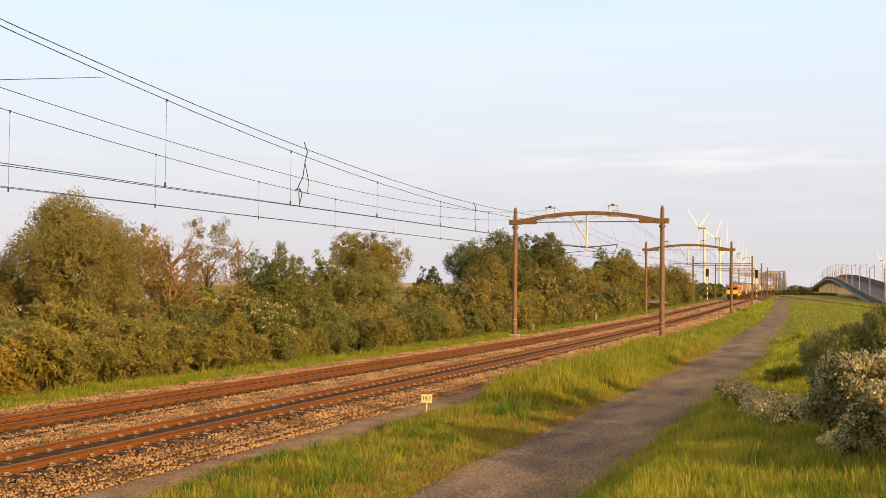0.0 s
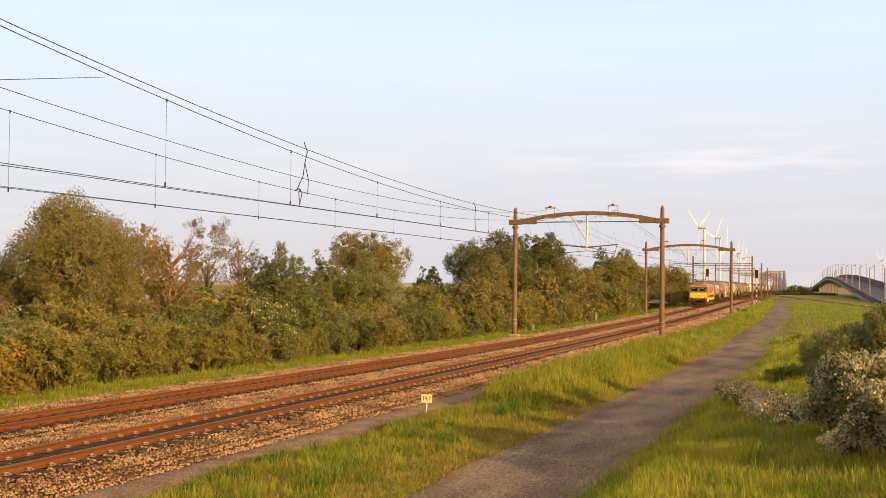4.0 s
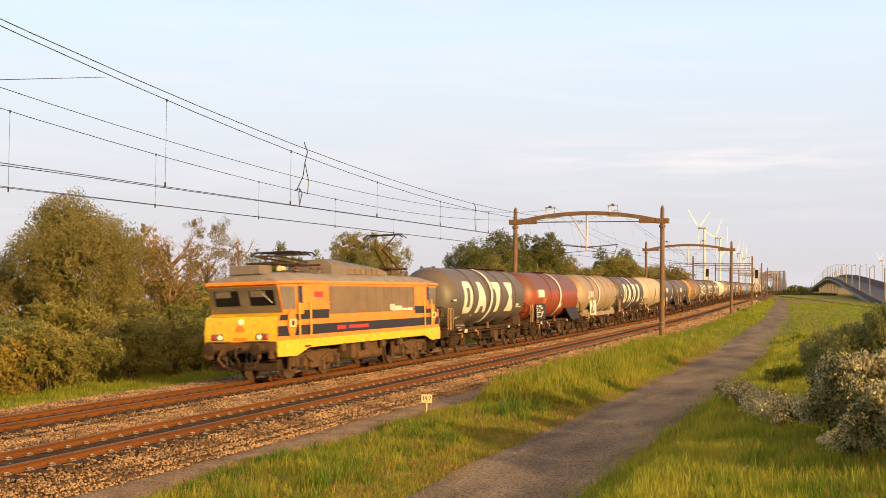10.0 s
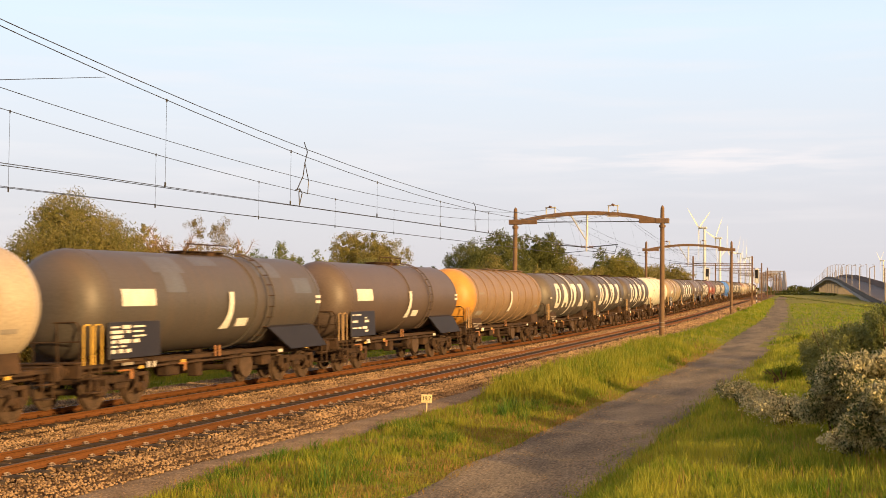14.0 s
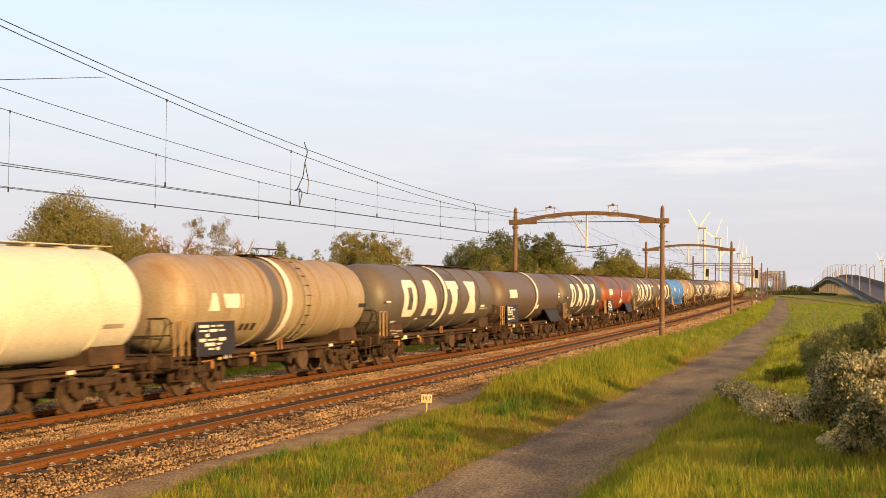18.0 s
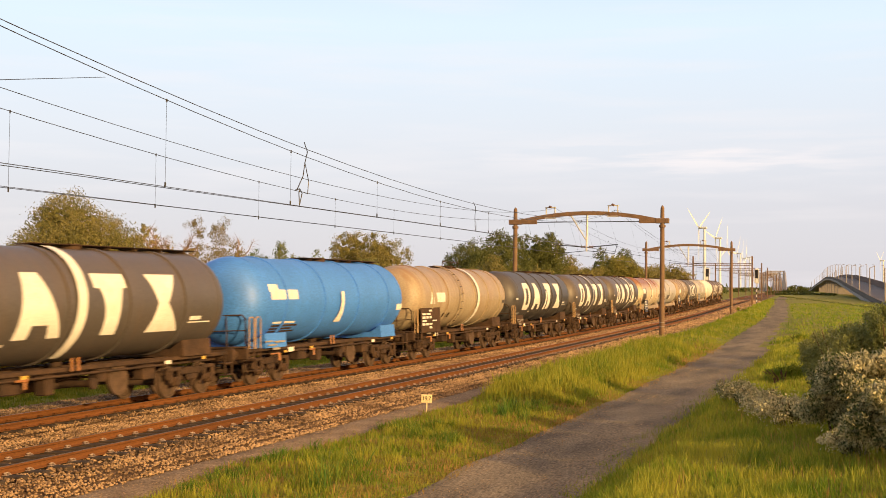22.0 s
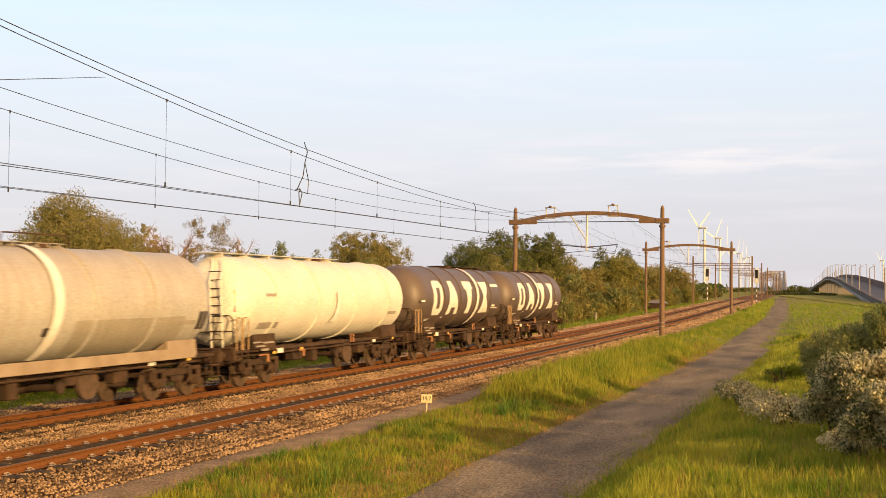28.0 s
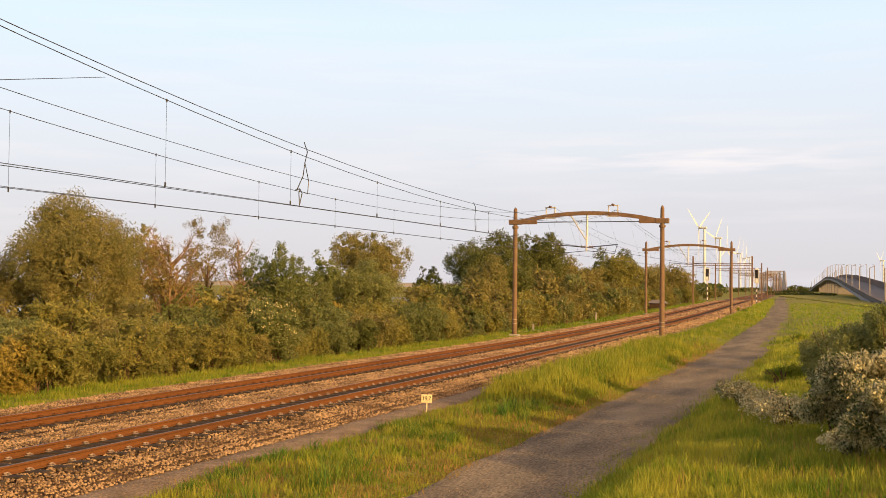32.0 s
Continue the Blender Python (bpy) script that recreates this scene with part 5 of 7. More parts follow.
def road_bridge():
    """The motorway bridge beside the line: a deck that climbs to a crest and falls away, with lamp posts."""
    m_deck = surf("bridge_deck", (0.085, 0.06, 0.045), (0.06, 0.045, 0.035), scale=0.05, rough=0.7, bump=0)
    m_post = surf("lamp_post_grey", (0.26, 0.23, 0.20), (0.20, 0.18, 0.16), scale=0.5, rough=0.6, bump=0)
    m_bar = surf("barrier_brown", (0.17, 0.09, 0.055), (0.12, 0.07, 0.045), scale=0.3, rough=0.8)
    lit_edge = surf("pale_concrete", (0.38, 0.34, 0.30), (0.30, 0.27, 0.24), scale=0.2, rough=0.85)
    m_par = surf("bridge_parapet", (0.16, 0.13, 0.11), (0.12, 0.10, 0.085), scale=0.08, rough=0.85)
    th = empty("road_bridge", label="grey road bridge rising in a long curve, lined with lamp posts", category="bridge")
    st = []
    for i in range(73):
        y = 150 + 19 * i
        rise = [np.interp(y + d, (150, 240, 290, 360, 430, 530, 625, 765, 900, 1000, 1100, 1200, 1300, 1400, 1500), (-0.6, 0.3, 1.3, 3.0, 4.6, 7.1, 9.2, 11.5, 12.9, 13.3, 12.8, 11.6, 9.4, 5.0, 0.0)) for d in (-40, -20, 0, 20, 40)]
        st.append((8.6 - 0.055 * (y - 236) - (max(0.0, y - 1050) / 116) ** 2, y, float(sum(rise)) / 5))
    s = Solid()
    s.sweep([(-6.5, 0.0), (3.5, 0.0), (3.5, -1.5), (2, -2.6), (-5, -2.6), (-6.5, -1.5)], st)
    part("deck", s, m_deck, th)
    part("parapet", Solid().sweep([(-6.75, -0.5), (-6.45, -0.5), (-6.45, 0.8), (-6.75, 0.8)], st), m_par, th)
    part("edge_beam", Solid().sweep([(-6.95, -1.5), (-6.5, -1.5), (-6.5, -0.6), (-6.95, -0.6)], st), lit_edge, th, "pale concrete edge beam")
    part("noise_barrier", Solid().sweep([(3.45, -0.5), (3.75, -0.5), (3.75, 2.2), (3.45, 2.2)], st), m_bar, th, "brown noise barrier")
    for i in range(26, 62, 4):
        x, y, z = st[i]
        part("pier", Solid().box((x, y, (z - 3) / 2 - 2), (11, 2.4, max(1.0, z + 1)), 0.3), M_CONC, th)
    # the low sun's gold on this wall is put into its colour
    lit = surf("sunlit_abutment", (0.80, 0.60, 0.34), (0.62, 0.45, 0.25), scale=0.08, rough=0.8)
    part("abutment", Solid().box((-33, 1330, 2.2), (44, 6, 13), 0.3), lit, th)
    for i in range(2, 68, 3):
        x, y, z = st[i]
        for dx in (-6.6, 3.6):
            s = Solid().cyl((x + dx, y, z - 0.5), (x + dx, y, z + 7.5), 0.10 + 0.00012 * y, 0.07 + 0.0001 * y, 6)
            s.cyl((x + dx, y, z + 7.5), (x + dx * 0.88, y, z + 7.8), 0.06, n=5)
            s.box((x + dx * 0.86, y, z + 7.8), (0.7, 0.3, 0.14), 0.03)
            part("lamp_post", s, m_post, th)


road_bridge()

# dark hedges and a far line of woods at the horizon
rng_ = np.random.default_rng(77)
for nm, lab, xa, ya, xb, yb, hh, nn in (("far_hedge", "dark scrub at the foot of the bridges", -60, 700, -34, 690, 2.2, 1600), ("hedge", "dark green hedge on the dike", 0, 190, -32, 420, 0.5, 2600), ("far_hedge", "dark hedge below the road bridge", -44, 520, -16, 500, 1.5, 2600), ("far_hedge", "scrub beyond the end of the road", -28, 300, -10, 330, 0.45, 900), ("far_woods", "low dark line of far woods", -170, 1500, 120, 1700, 9.0, 4200), ("far_woods", "low dark woods below the turbines", -90, 640, -190, 1500, 9.0, 4200)):
    f = rng_.random(nn)
    wob = np.array([0.6 + 0.4 * noise.noise((a * 22, 0, ya * 0.01)) for a in f])
    x = xa + (xb - xa) * f + rng_.standard_normal(nn) * hh * 0.5
    y = ya + (yb - ya) * f + rng_.standard_normal(nn) * hh * 0.5
    z = np.array([ground_z(a, b) for a, b in zip(x, y)]) + hh * wob * rng_.random(nn) ** 0.6
    me = leaf_mesh(nm, np.stack([x, y, z], 1), hh * 0.16, hh * 0.1, rng_)
    tagged(part(nm, me, L_DARK), lab, "hedge" if "hedge" in nm else "woods", kind="stuff")
bk = Solid().add([(-2400, 2300, -3), (-1500, 3400, -3), (-700, 4000, -3), (-120, 4300, -3), (-120, 4330, 9), (-700, 4030, 12), (-1500, 3430, 14), (-2400, 2330, 12)], [(0, 1, 6, 7), (1, 2, 5, 6), (2, 3, 4, 5)])
tagged(part("far_shore", bk, surf("far_shore", (0.16, 0.17, 0.19), (0.22, 0.20, 0.20), scale=0.004, rough=0.9, bump=0)), "hazy far shore across the water", "shore", kind="structure")

# ---------------------------------------------------------------- the train
SPEED, FRONT_AT_10 = 26.1, 34.1      # metres a second; the engine's nose along the line at 10 s


def train_pose(u, t):
    """The pose of a vehicle whose middle is u metres behind the engine's nose."""
    y = FRONT_AT_10 - SPEED * (t - 10) + u
    dx = (track_x(y + 3) - track_x(y - 3)) / 6
    dz = (bed_z(y + 5, -SPACING) - bed_z(y - 5, -SPACING)) / 10
    roll = -math.degrees(math.atan(lean(y) / 1.5))
    return Matrix.Translation((track_x(y) - SPACING, y, bed_z(y, -SPACING) + 0.16)) @ pose(0, 0, 0, math.degrees(math.atan(dz)), roll, -math.degrees(math.atan(dx)))


WHEEL_P = [(-0.07, 0.02), (-0.075, 0.12), (-0.05, 0.17), (-0.02, 0.2), (-0.02, 0.38), (-0.065, 0.41), (-0.065, 0.46), (0.05, 0.46), (0.06, 0.49), (0.075, 0.49), (0.075, 0.4), (0.02, 0.38), (0.02, 0.2), (0.05, 0.17), (0.07, 0.02)]


def wheel_mesh(r):
    k = r / 0.46
    s = Solid().lathe([(y, q * k) for y, q in WHEEL_P], 20, pose(0, 0, 0, 0, 0, 90))
    me = s.mesh("wheel", 35)
    me.materials.append(M_WHEEL)
    return me


WHEEL = wheel_mesh(0.46)
BIG_WHEEL = wheel_mesh(0.62)
AXLE = Solid().cyl((-0.75, 0, 0), (0.75, 0, 0), 0.085, n=10).mesh("axle", 35)
AXLE.materials.append(M_WHEEL)


def bogie_mesh():
    s = Solid()
    for sx in (-1.0, 1.0):
        s.box((sx, 0, 0.74), (0.12, 0.9, 0.2), 0.03)
        s.box((sx, 0, 0.56), (0.12, 0.5, 0.2), 0.05)
        for sy in (-1, 1):
            s.box((sx, sy * 0.92, 0.82), (0.12, 0.7, 0.11), 0.02)
            s.box((sx, sy * 0.52, 0.74), (0.12, 0.24, 0.16), 0.04)
            s.box((sx, sy * 1.26, 0.68), (0.1, 0.08, 0.3), 0.02)
            for dy in (0.68, 1.12):
                s.cyl((sx * 1.03, sy * dy, 0.44), (sx * 1.03, sy * dy, 0.78), 0.075, n=10)
            s.cyl((sx * 1.08, sy * 0.35, 0.34), (sx * 1.08, sy * 0.62, 0.6), 0.03, n=6)
    s.box((0, 0, 0.72), (2.0, 0.36, 0.26), 0.03)
    for sy in (-1.22, 1.22):
        s.box((0, sy, 0.74), (2.05, 0.1, 0.14), 0.02)
        s.box((0.72, sy * 0.35, 0.45), (0.08, 0.1, 0.4), 0.01)
        s.box((-0.72, sy * 0.35, 0.45), (0.08, 0.1, 0.4), 0.01)
    me = s.mesh("bogie", 35)
    me.materials.append(M_FRAME)
    return me


BOGIE = bogie_mesh()
BOX = Solid().box((0, 0, 0), (0.2, 0.26, 0.28), 0.04).cyl((-0.1, 0, 0), (0.14, 0, 0), 0.11, n=12).mesh("axle_box", 35)
BOX.materials.append(M_FRAME)
BUFFER = Solid().cyl((0, 0, 0), (0, -0.36, 0), 0.11, n=14).cyl((0, -0.36, 0), (0, -0.56, 0), 0.075, n=14).lathe([(-0.62, 0.02), (-0.62, 0.2), (-0.6, 0.225), (-0.57, 0.225), (-0.55, 0.09)], 20).mesh("buffer", 35)
BUFFER.materials.append(M_FRAME)
HANDHOLD = Solid().pipe([(-0.16, 0, 0), (-0.16, -0.02, 0.95), (-0.1, -0.02, 1.02), (0.1, -0.02, 1.02), (0.16, -0.02, 0.95), (0.16, 0, 0)], 0.022, 6).mesh("handrail", 50)
HANDHOLD.materials.append(M_TANRAIL)
HAND_Y = HANDHOLD.copy()
HAND_Y.materials[0] = M_HANDRAIL
RAILING = Solid().pipe([(-1.1, 0, 0), (-1.1, 0, 0.9), (-0.98, 0, 1.02), (0.98, 0, 1.02), (1.1, 0, 0.9), (1.1, 0, 0)], 0.024, 6).pipe([(-1.1, 0, 0.52), (1.1, 0, 0.52)], 0.02, 6).pipe([(-0.35, 0, 0), (-0.35, 0, 1.0)], 0.02, 6).pipe([(0.4, 0, 0), (0.4, 0, 1.0)], 0.02, 6).mesh("platform_railing", 50)
RAILING.materials.append(M_FRAME)
TANK_Z, TANK_R = 2.775, 1.475


def dome(half, lift, d=0.92, n=12):
    """The profile of a dished end, from its middle out to the shoulder."""
    out = [(-half - lift, 0.02)]
    for i in range(1, n + 1):
        a = i / n * math.pi / 2
        out.append((-half - lift + d * (1 - math.cos(a)), (TANK_R + lift) * math.sin(a) ** 0.70))
    return out


def tank_mesh(half):
    prof = dome(half, 0.0)
    full = prof + [(y, TANK_R) for y in (-half * 0.5, 0.0, half * 0.5)] + [(-y, r) for y, r in reversed(prof)]
    return Solid().lathe(full, 48, pose(0, 0, TANK_Z)).mesh("tank", 50)


def skin(y0, y1, a0, a1, lift=0.006, n=10, left=None, right=None):
    """A painted field on the tank's flank, between two heights given as angles over the middle (degrees)."""
    s = Solid()
    vs, fs = [], []
    for i in range(n + 1):
        f = i / n
        a = radians(a0 + (a1 - a0) * f)
        l = y0 + (left(f) if left else 0)
        r = y1 + (right(f) if right else 0)
        for y in (l, r):
            vs.append(((TANK_R + lift) * math.cos(a), y, TANK_Z + (TANK_R + lift) * math.sin(a)))
    fs = [(2 * i, 2 * i + 1, 2 * i + 3, 2 * i + 2) for i in range(n)]
    return s.add(vs, fs)


def ring(y, w, lift):
    return Solid().lathe([(y - w / 2, TANK_R - 0.01), (y - w / 2 + 0.01, TANK_R + lift), (y + w / 2 - 0.01, TANK_R + lift), (y + w / 2, TANK_R - 0.01)], 48, pose(0, 0, TANK_Z))


RUNG = Solid().cyl((0, -0.22, 0), (0, 0.22, 0), 0.018, n=6).mesh("rung", 50)
RUNG.materials.append(M_FRAME)


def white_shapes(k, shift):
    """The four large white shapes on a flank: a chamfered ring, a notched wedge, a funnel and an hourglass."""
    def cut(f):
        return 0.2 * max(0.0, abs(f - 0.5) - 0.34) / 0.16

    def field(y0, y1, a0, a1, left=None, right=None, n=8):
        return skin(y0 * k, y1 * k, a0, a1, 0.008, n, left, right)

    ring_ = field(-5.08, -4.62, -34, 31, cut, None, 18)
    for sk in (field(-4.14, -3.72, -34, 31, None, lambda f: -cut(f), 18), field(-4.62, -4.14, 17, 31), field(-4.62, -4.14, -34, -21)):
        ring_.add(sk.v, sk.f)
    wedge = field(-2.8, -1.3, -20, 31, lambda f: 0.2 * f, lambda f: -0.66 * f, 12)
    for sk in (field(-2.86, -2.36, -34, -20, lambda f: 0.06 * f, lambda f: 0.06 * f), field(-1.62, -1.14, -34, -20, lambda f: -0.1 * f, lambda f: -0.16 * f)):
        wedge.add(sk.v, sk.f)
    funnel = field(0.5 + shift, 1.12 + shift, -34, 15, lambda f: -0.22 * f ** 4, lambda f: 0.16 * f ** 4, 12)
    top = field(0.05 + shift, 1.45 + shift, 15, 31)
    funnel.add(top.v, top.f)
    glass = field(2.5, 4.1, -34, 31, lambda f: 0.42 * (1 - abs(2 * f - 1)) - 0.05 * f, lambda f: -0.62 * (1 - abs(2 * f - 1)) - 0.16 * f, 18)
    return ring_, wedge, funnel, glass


def wagon(length, style, paint, label, accent=None, ribs=5, band=True, walkway=True, ladder=False, fairing=False, plate=False, sills=None, bright=False, patches=(), end=None, end_label="", late=False, mark=False, board=None, rings=(), climb=None, stripe=None):
    """A bogie tank wagon; its middle on the rails is the origin, the leading end lies towards -y."""
    half = length / 2 - 0.62
    th = empty("tank_wagon", label=label, category="tank wagon", group="tank wagons of the train")
    tm = tank_mesh(half)
    tank = part("tank", tm, paint, th)
    span = 2 * half - 1.5
    if style == "fields":
        rings = [y * half / 7.09 for y in (-3.52, -0.98, 1.6, 4.3)]
    for y in rings or [-span / 2 + span * (i + 0.5) / ribs for i in range(ribs)]:
        part("rib", ring(y, 0.11, 0.05), accent or paint, tank)
    for y in (-half + 0.95, half - 0.95):
        part("weld_seam", ring(y, 0.035, 0.012), paint, tank)
    # running gear
    piv = half - 1.85
    sill_m = sills or M_FRAME
    for sx in (-0.62, 0.62):
        part("sill", Solid().box((sx * 1.7, 0, 1.14), (0.1, 2 * half + 0.3, 0.11), 0.015).box((sx, 0, 1.06), (0.16, 2 * half + 0.2, 0.26), 0.015), sill_m, th)
    for sy in (-1, 1):
        he = part("headstock", Solid().box((0, sy * (half + 0.18), 1.06), (2.6, 0.16, 0.36), 0.02), sill_m, th)
        for sx in (-0.875, 0.875):
            part("buffer", BUFFER, M_FRAME, he, at=pose(sx, sy * (half + 0.26) * 1.0 + sy * (-0.28), 1.06, 0, 0, 0 if sy < 0 else 180))
        part("coupling", Solid().pipe([(0, sy * (half + 0.2), 1.0), (0, sy * (half + 0.5), 0.88), (0, sy * (half + 0.66), 0.98)], 0.04, 8), M_FRAME, he)
        part("air_hose", Solid().pipe([(0.35, sy * (half + 0.2), 0.95), (0.38, sy * (half + 0.38), 0.7), (0.3, sy * (half + 0.6), 0.72)], 0.028, 6), M_BLACK, he)
        bo = part("bogie", BOGIE, M_FRAME, th, at=pose(0, sy * piv, 0))
        for dy in (-0.9, 0.9):
            for sx, tz in ((-0.75, 180), (0.75, 0)):
                part("wheel", WHEEL, M_WHEEL, bo, at=pose(sx, dy, 0.46, 0, 0, tz))
            part("axle", AXLE, M_WHEEL, bo, at=pose(0, dy, 0.46))
            for sx, tz in ((-1.02, 180), (1.02, 0)):
                part("axle_box", BOX, M_FRAME, bo, at=pose(sx, dy, 0.47, 0, 0, tz))
        # saddle over the bogie
        sd = Solid()
        w = 1.25
        vs = []
        for y in (sy * (piv - 0.75), sy * (piv + 0.75)):
            vs += [(-w, y, 1.18), (w, y, 1.18), (w * 0.97, y, 1.66), (w * 0.62, y, 1.40), (-w * 0.62, y, 1.40), (-w * 0.97, y, 1.66)]
        sd.add(vs, [(0, 1, 2, 3, 4, 5), (6, 11, 10, 9, 8, 7)] + [(i, (i + 1) % 6, 6 + (i + 1) % 6, 6 + i) for i in range(6)])
        part("saddle", sd, paint if style == "blue" else M_FAIR if fairing else sill_m, th)
    part("brake_rigging", Solid().cyl((0, -1.8, 0.78), (0, 1.0, 0.78), 0.2, n=14).cyl((0.45, -2.4, 0.85), (0.45, 2.6, 0.85), 0.03, n=6).box((0.55, 1.9, 0.75), (0.5, 0.7, 0.3), 0.03).box((-0.55, -2.2, 0.75), (0.4, 0.5, 0.35), 0.03), M_FRAME, th)
    part("outlet_valve", Solid().cyl((0, 0.3, 1.3), (0, 0.3, 0.72), 0.16, n=12).cyl((-1.0, 0.3, 0.72), (1.1, 0.3, 0.72), 0.09, n=10).cyl((1.1, 0.3, 0.72), (1.2, 0.3, 0.72), 0.15, n=12), M_FRAME, th)
    part("valve_wheel", Solid().lathe([(-0.05, 0.0), (-0.06, 0.14), (-0.03, 0.36), (-0.05, 0.42), (0.05, 0.42), (0.04, 0.0)], 20, pose(1.0, 1.55, 0.74, 0, 0, 90)), M_WHEEL, th, "round disc under the sill")
    for y, w, h_, z in ((-2.6, 0.7, 0.4, 0.86), (-1.2, 0.35, 0.5, 0.8), (0.9, 0.4, 0.36, 0.9), (3.0, 0.6, 0.42, 0.84)):
        part("equipment_box", Solid().box((0.86, y, z), (0.34, w, h_), 0.03), M_FRAME, th)
    part("side_rod", Solid().cyl((1.12, -piv + 1.2, 1.0), (1.12, piv - 1.2, 1.0), 0.035, n=6), M_FRAME, th)
    # leading platform with its railing and hand-holds
    part("platform", Solid().box((0, -half - 0.08, 1.27), (2.5, 0.5, 0.05), 0.01), M_FRAME, th)
    part("platform_railing", RAILING, M_FRAME, th, at=pose(0, -half + 0.05, 1.28))
    for y in (-half + 0.12, -half + 0.55):
        part("handrail", HAND_Y if bright else HANDHOLD, M_TANRAIL, th, at=pose(1.27, y, 1.2, 0, 0, 90))
    for y in (-half + 0.3, half - 0.3):
        st = Solid()
        for z in (0.5, 0.85):
            st.box((1.28, y, z), (0.3, 0.42, 0.04), 0.008)
        for dy in (-0.2, 0.2):
            st.box((1.36, y + dy, 0.82), (0.04, 0.04, 0.7), 0.008)
        part("step", st, M_FRAME, th)
    part("label_holder", Solid().box((1.22, -half + 1.9, 1.25), (0.03, 0.5, 0.3), 0.005), M_CONC, th)
    part("marking", Solid().box((1.3, half - 1.6, 1.1), (0.012, 0.18, 0.09), 0.002), M_HANDRAIL, th, "small yellow marking")
    part("marking", Solid().box((1.3, -half + 2.4, 1.02), (0.012, 0.2, 0.08), 0.002), M_HANDRAIL, th, "small yellow marking")
    if walkway:
        s = Solid()
        w0, w1 = (-half + 0.05, half * 0.35) if ladder else (-half * 0.12, half - 0.3)
        if plate:
            w0, w1 = -0.9, 1.7
        top = TANK_Z + TANK_R
        for dx in (-0.22, 0.0, 0.22):
            s.box((dx, (w0 + w1) / 2, top + 0.085), (0.19, w1 - w0, 0.025), 0.004)
        for i in range(6):
            s.box((0, w0 + (w1 - w0) * (i + 0.5) / 6, top + 0.03), (0.6, 0.05, 0.09), 0.005)
        wk = part("walkway", s, M_FRAME if style != "cream" else paint, th)
        if plate:
            part("guard_rail", Solid().pipe([(0.4, w0, top), (0.42, w0 + 0.1, top + 0.3), (0.42, w1 - 0.1, top + 0.3), (0.4, w1, top)], 0.022, 6).cyl((0.42, (w0 + w1) / 2, top), (0.42, (w0 + w1) / 2, top + 0.3), 0.018, n=6), M_FRAME, wk)
    part("manhole", Solid().cyl((0, 0.9, TANK_Z + TANK_R - 0.05), (0, 0.9, TANK_Z + TANK_R + 0.12), 0.3, n=18), M_FRAME, th)
    if ladder:
        lad = part("ladder", Solid().tube([(0.35, -half, 1.3), (0.35, -half - 0.05, 3.4), (0.25, -half + 0.35, 4.15)], 0.025), paint, th)
        part("ladder_rail", Solid().tube([(0.75, -half, 1.3), (0.75, -half - 0.05, 3.4), (0.65, -half + 0.35, 4.15)], 0.025), paint, lad)
        for k in range(9):
            part("rung", RUNG, M_FRAME, lad, at=pose(0.55, -half - 0.03, 1.55 + 0.27 * k, 0, 0, 90))
        for z, m_ in ((3.0, M_HANDRAIL), (2.76, M_HANDRAIL), (2.52, M_RED)):
            part("hazard_label", Solid().box((1.0, -half + 0.24, z), (0.2, 0.03, 0.2), 0.004, pose(0, 0, 0)), m_, tank, "small hazard label")
    part("brake_lever", Solid().box((1.3, -piv - 0.2, 0.98), (0.05, 0.6, 0.05), 0.01).box((1.3, -piv + 0.1, 0.86), (0.06, 0.12, 0.26), 0.02), M_LEVER, th, "orange brake lever")
    part("brake_lever", Solid().box((1.3, -piv + 2.6, 1.0), (0.05, 0.4, 0.06), 0.01).box((1.31, -piv + 2.7, 0.88), (0.05, 0.1, 0.2), 0.02), M_LEVER, th, "orange brake lever")
    for j, (dy, dz, w, h_) in enumerate(((1.0, 1.40, 0.5, 0.05), (1.7, 1.37, 0.7, 0.06), (1.2, 1.27, 0.6, 0.05), (2.9, 1.06, 0.4, 0.16), (4.6, 1.04, 0.24, 0.12), (2 * half - 3.4, 1.06, 0.3, 0.1))):
        part("writing_bar", Solid().box((1.29 if dz > 1.1 else 1.15, -half + dy + w / 2, dz), (0.012, w, h_)), (M_CONC if j < 3 else M_WHITE) if j != 4 else M_HANDRAIL, th)
    for y in (-0.75, -0.5):
        part("hook_plate", Solid().box((1.22, y + (2.3 if ladder or late else 0.15), 1.26), (0.03, 0.09, 0.34), 0.01, None), M_LEVER, th)
    if end:
        part("end_cap", Solid().lathe(dome(half, 0.006) + [(-half + 1.15, TANK_R + 0.006)], 48, pose(0, 0, TANK_Z)), end, tank, end_label)
    for y0_, y1_, a0_, a1_, pm in patches:
        part("paint_patch", skin(y0_ * half, y1_ * half, a0_, a1_, 0.006, max(8, int(abs(a1_ - a0_) / 2.5))), pm, tank)
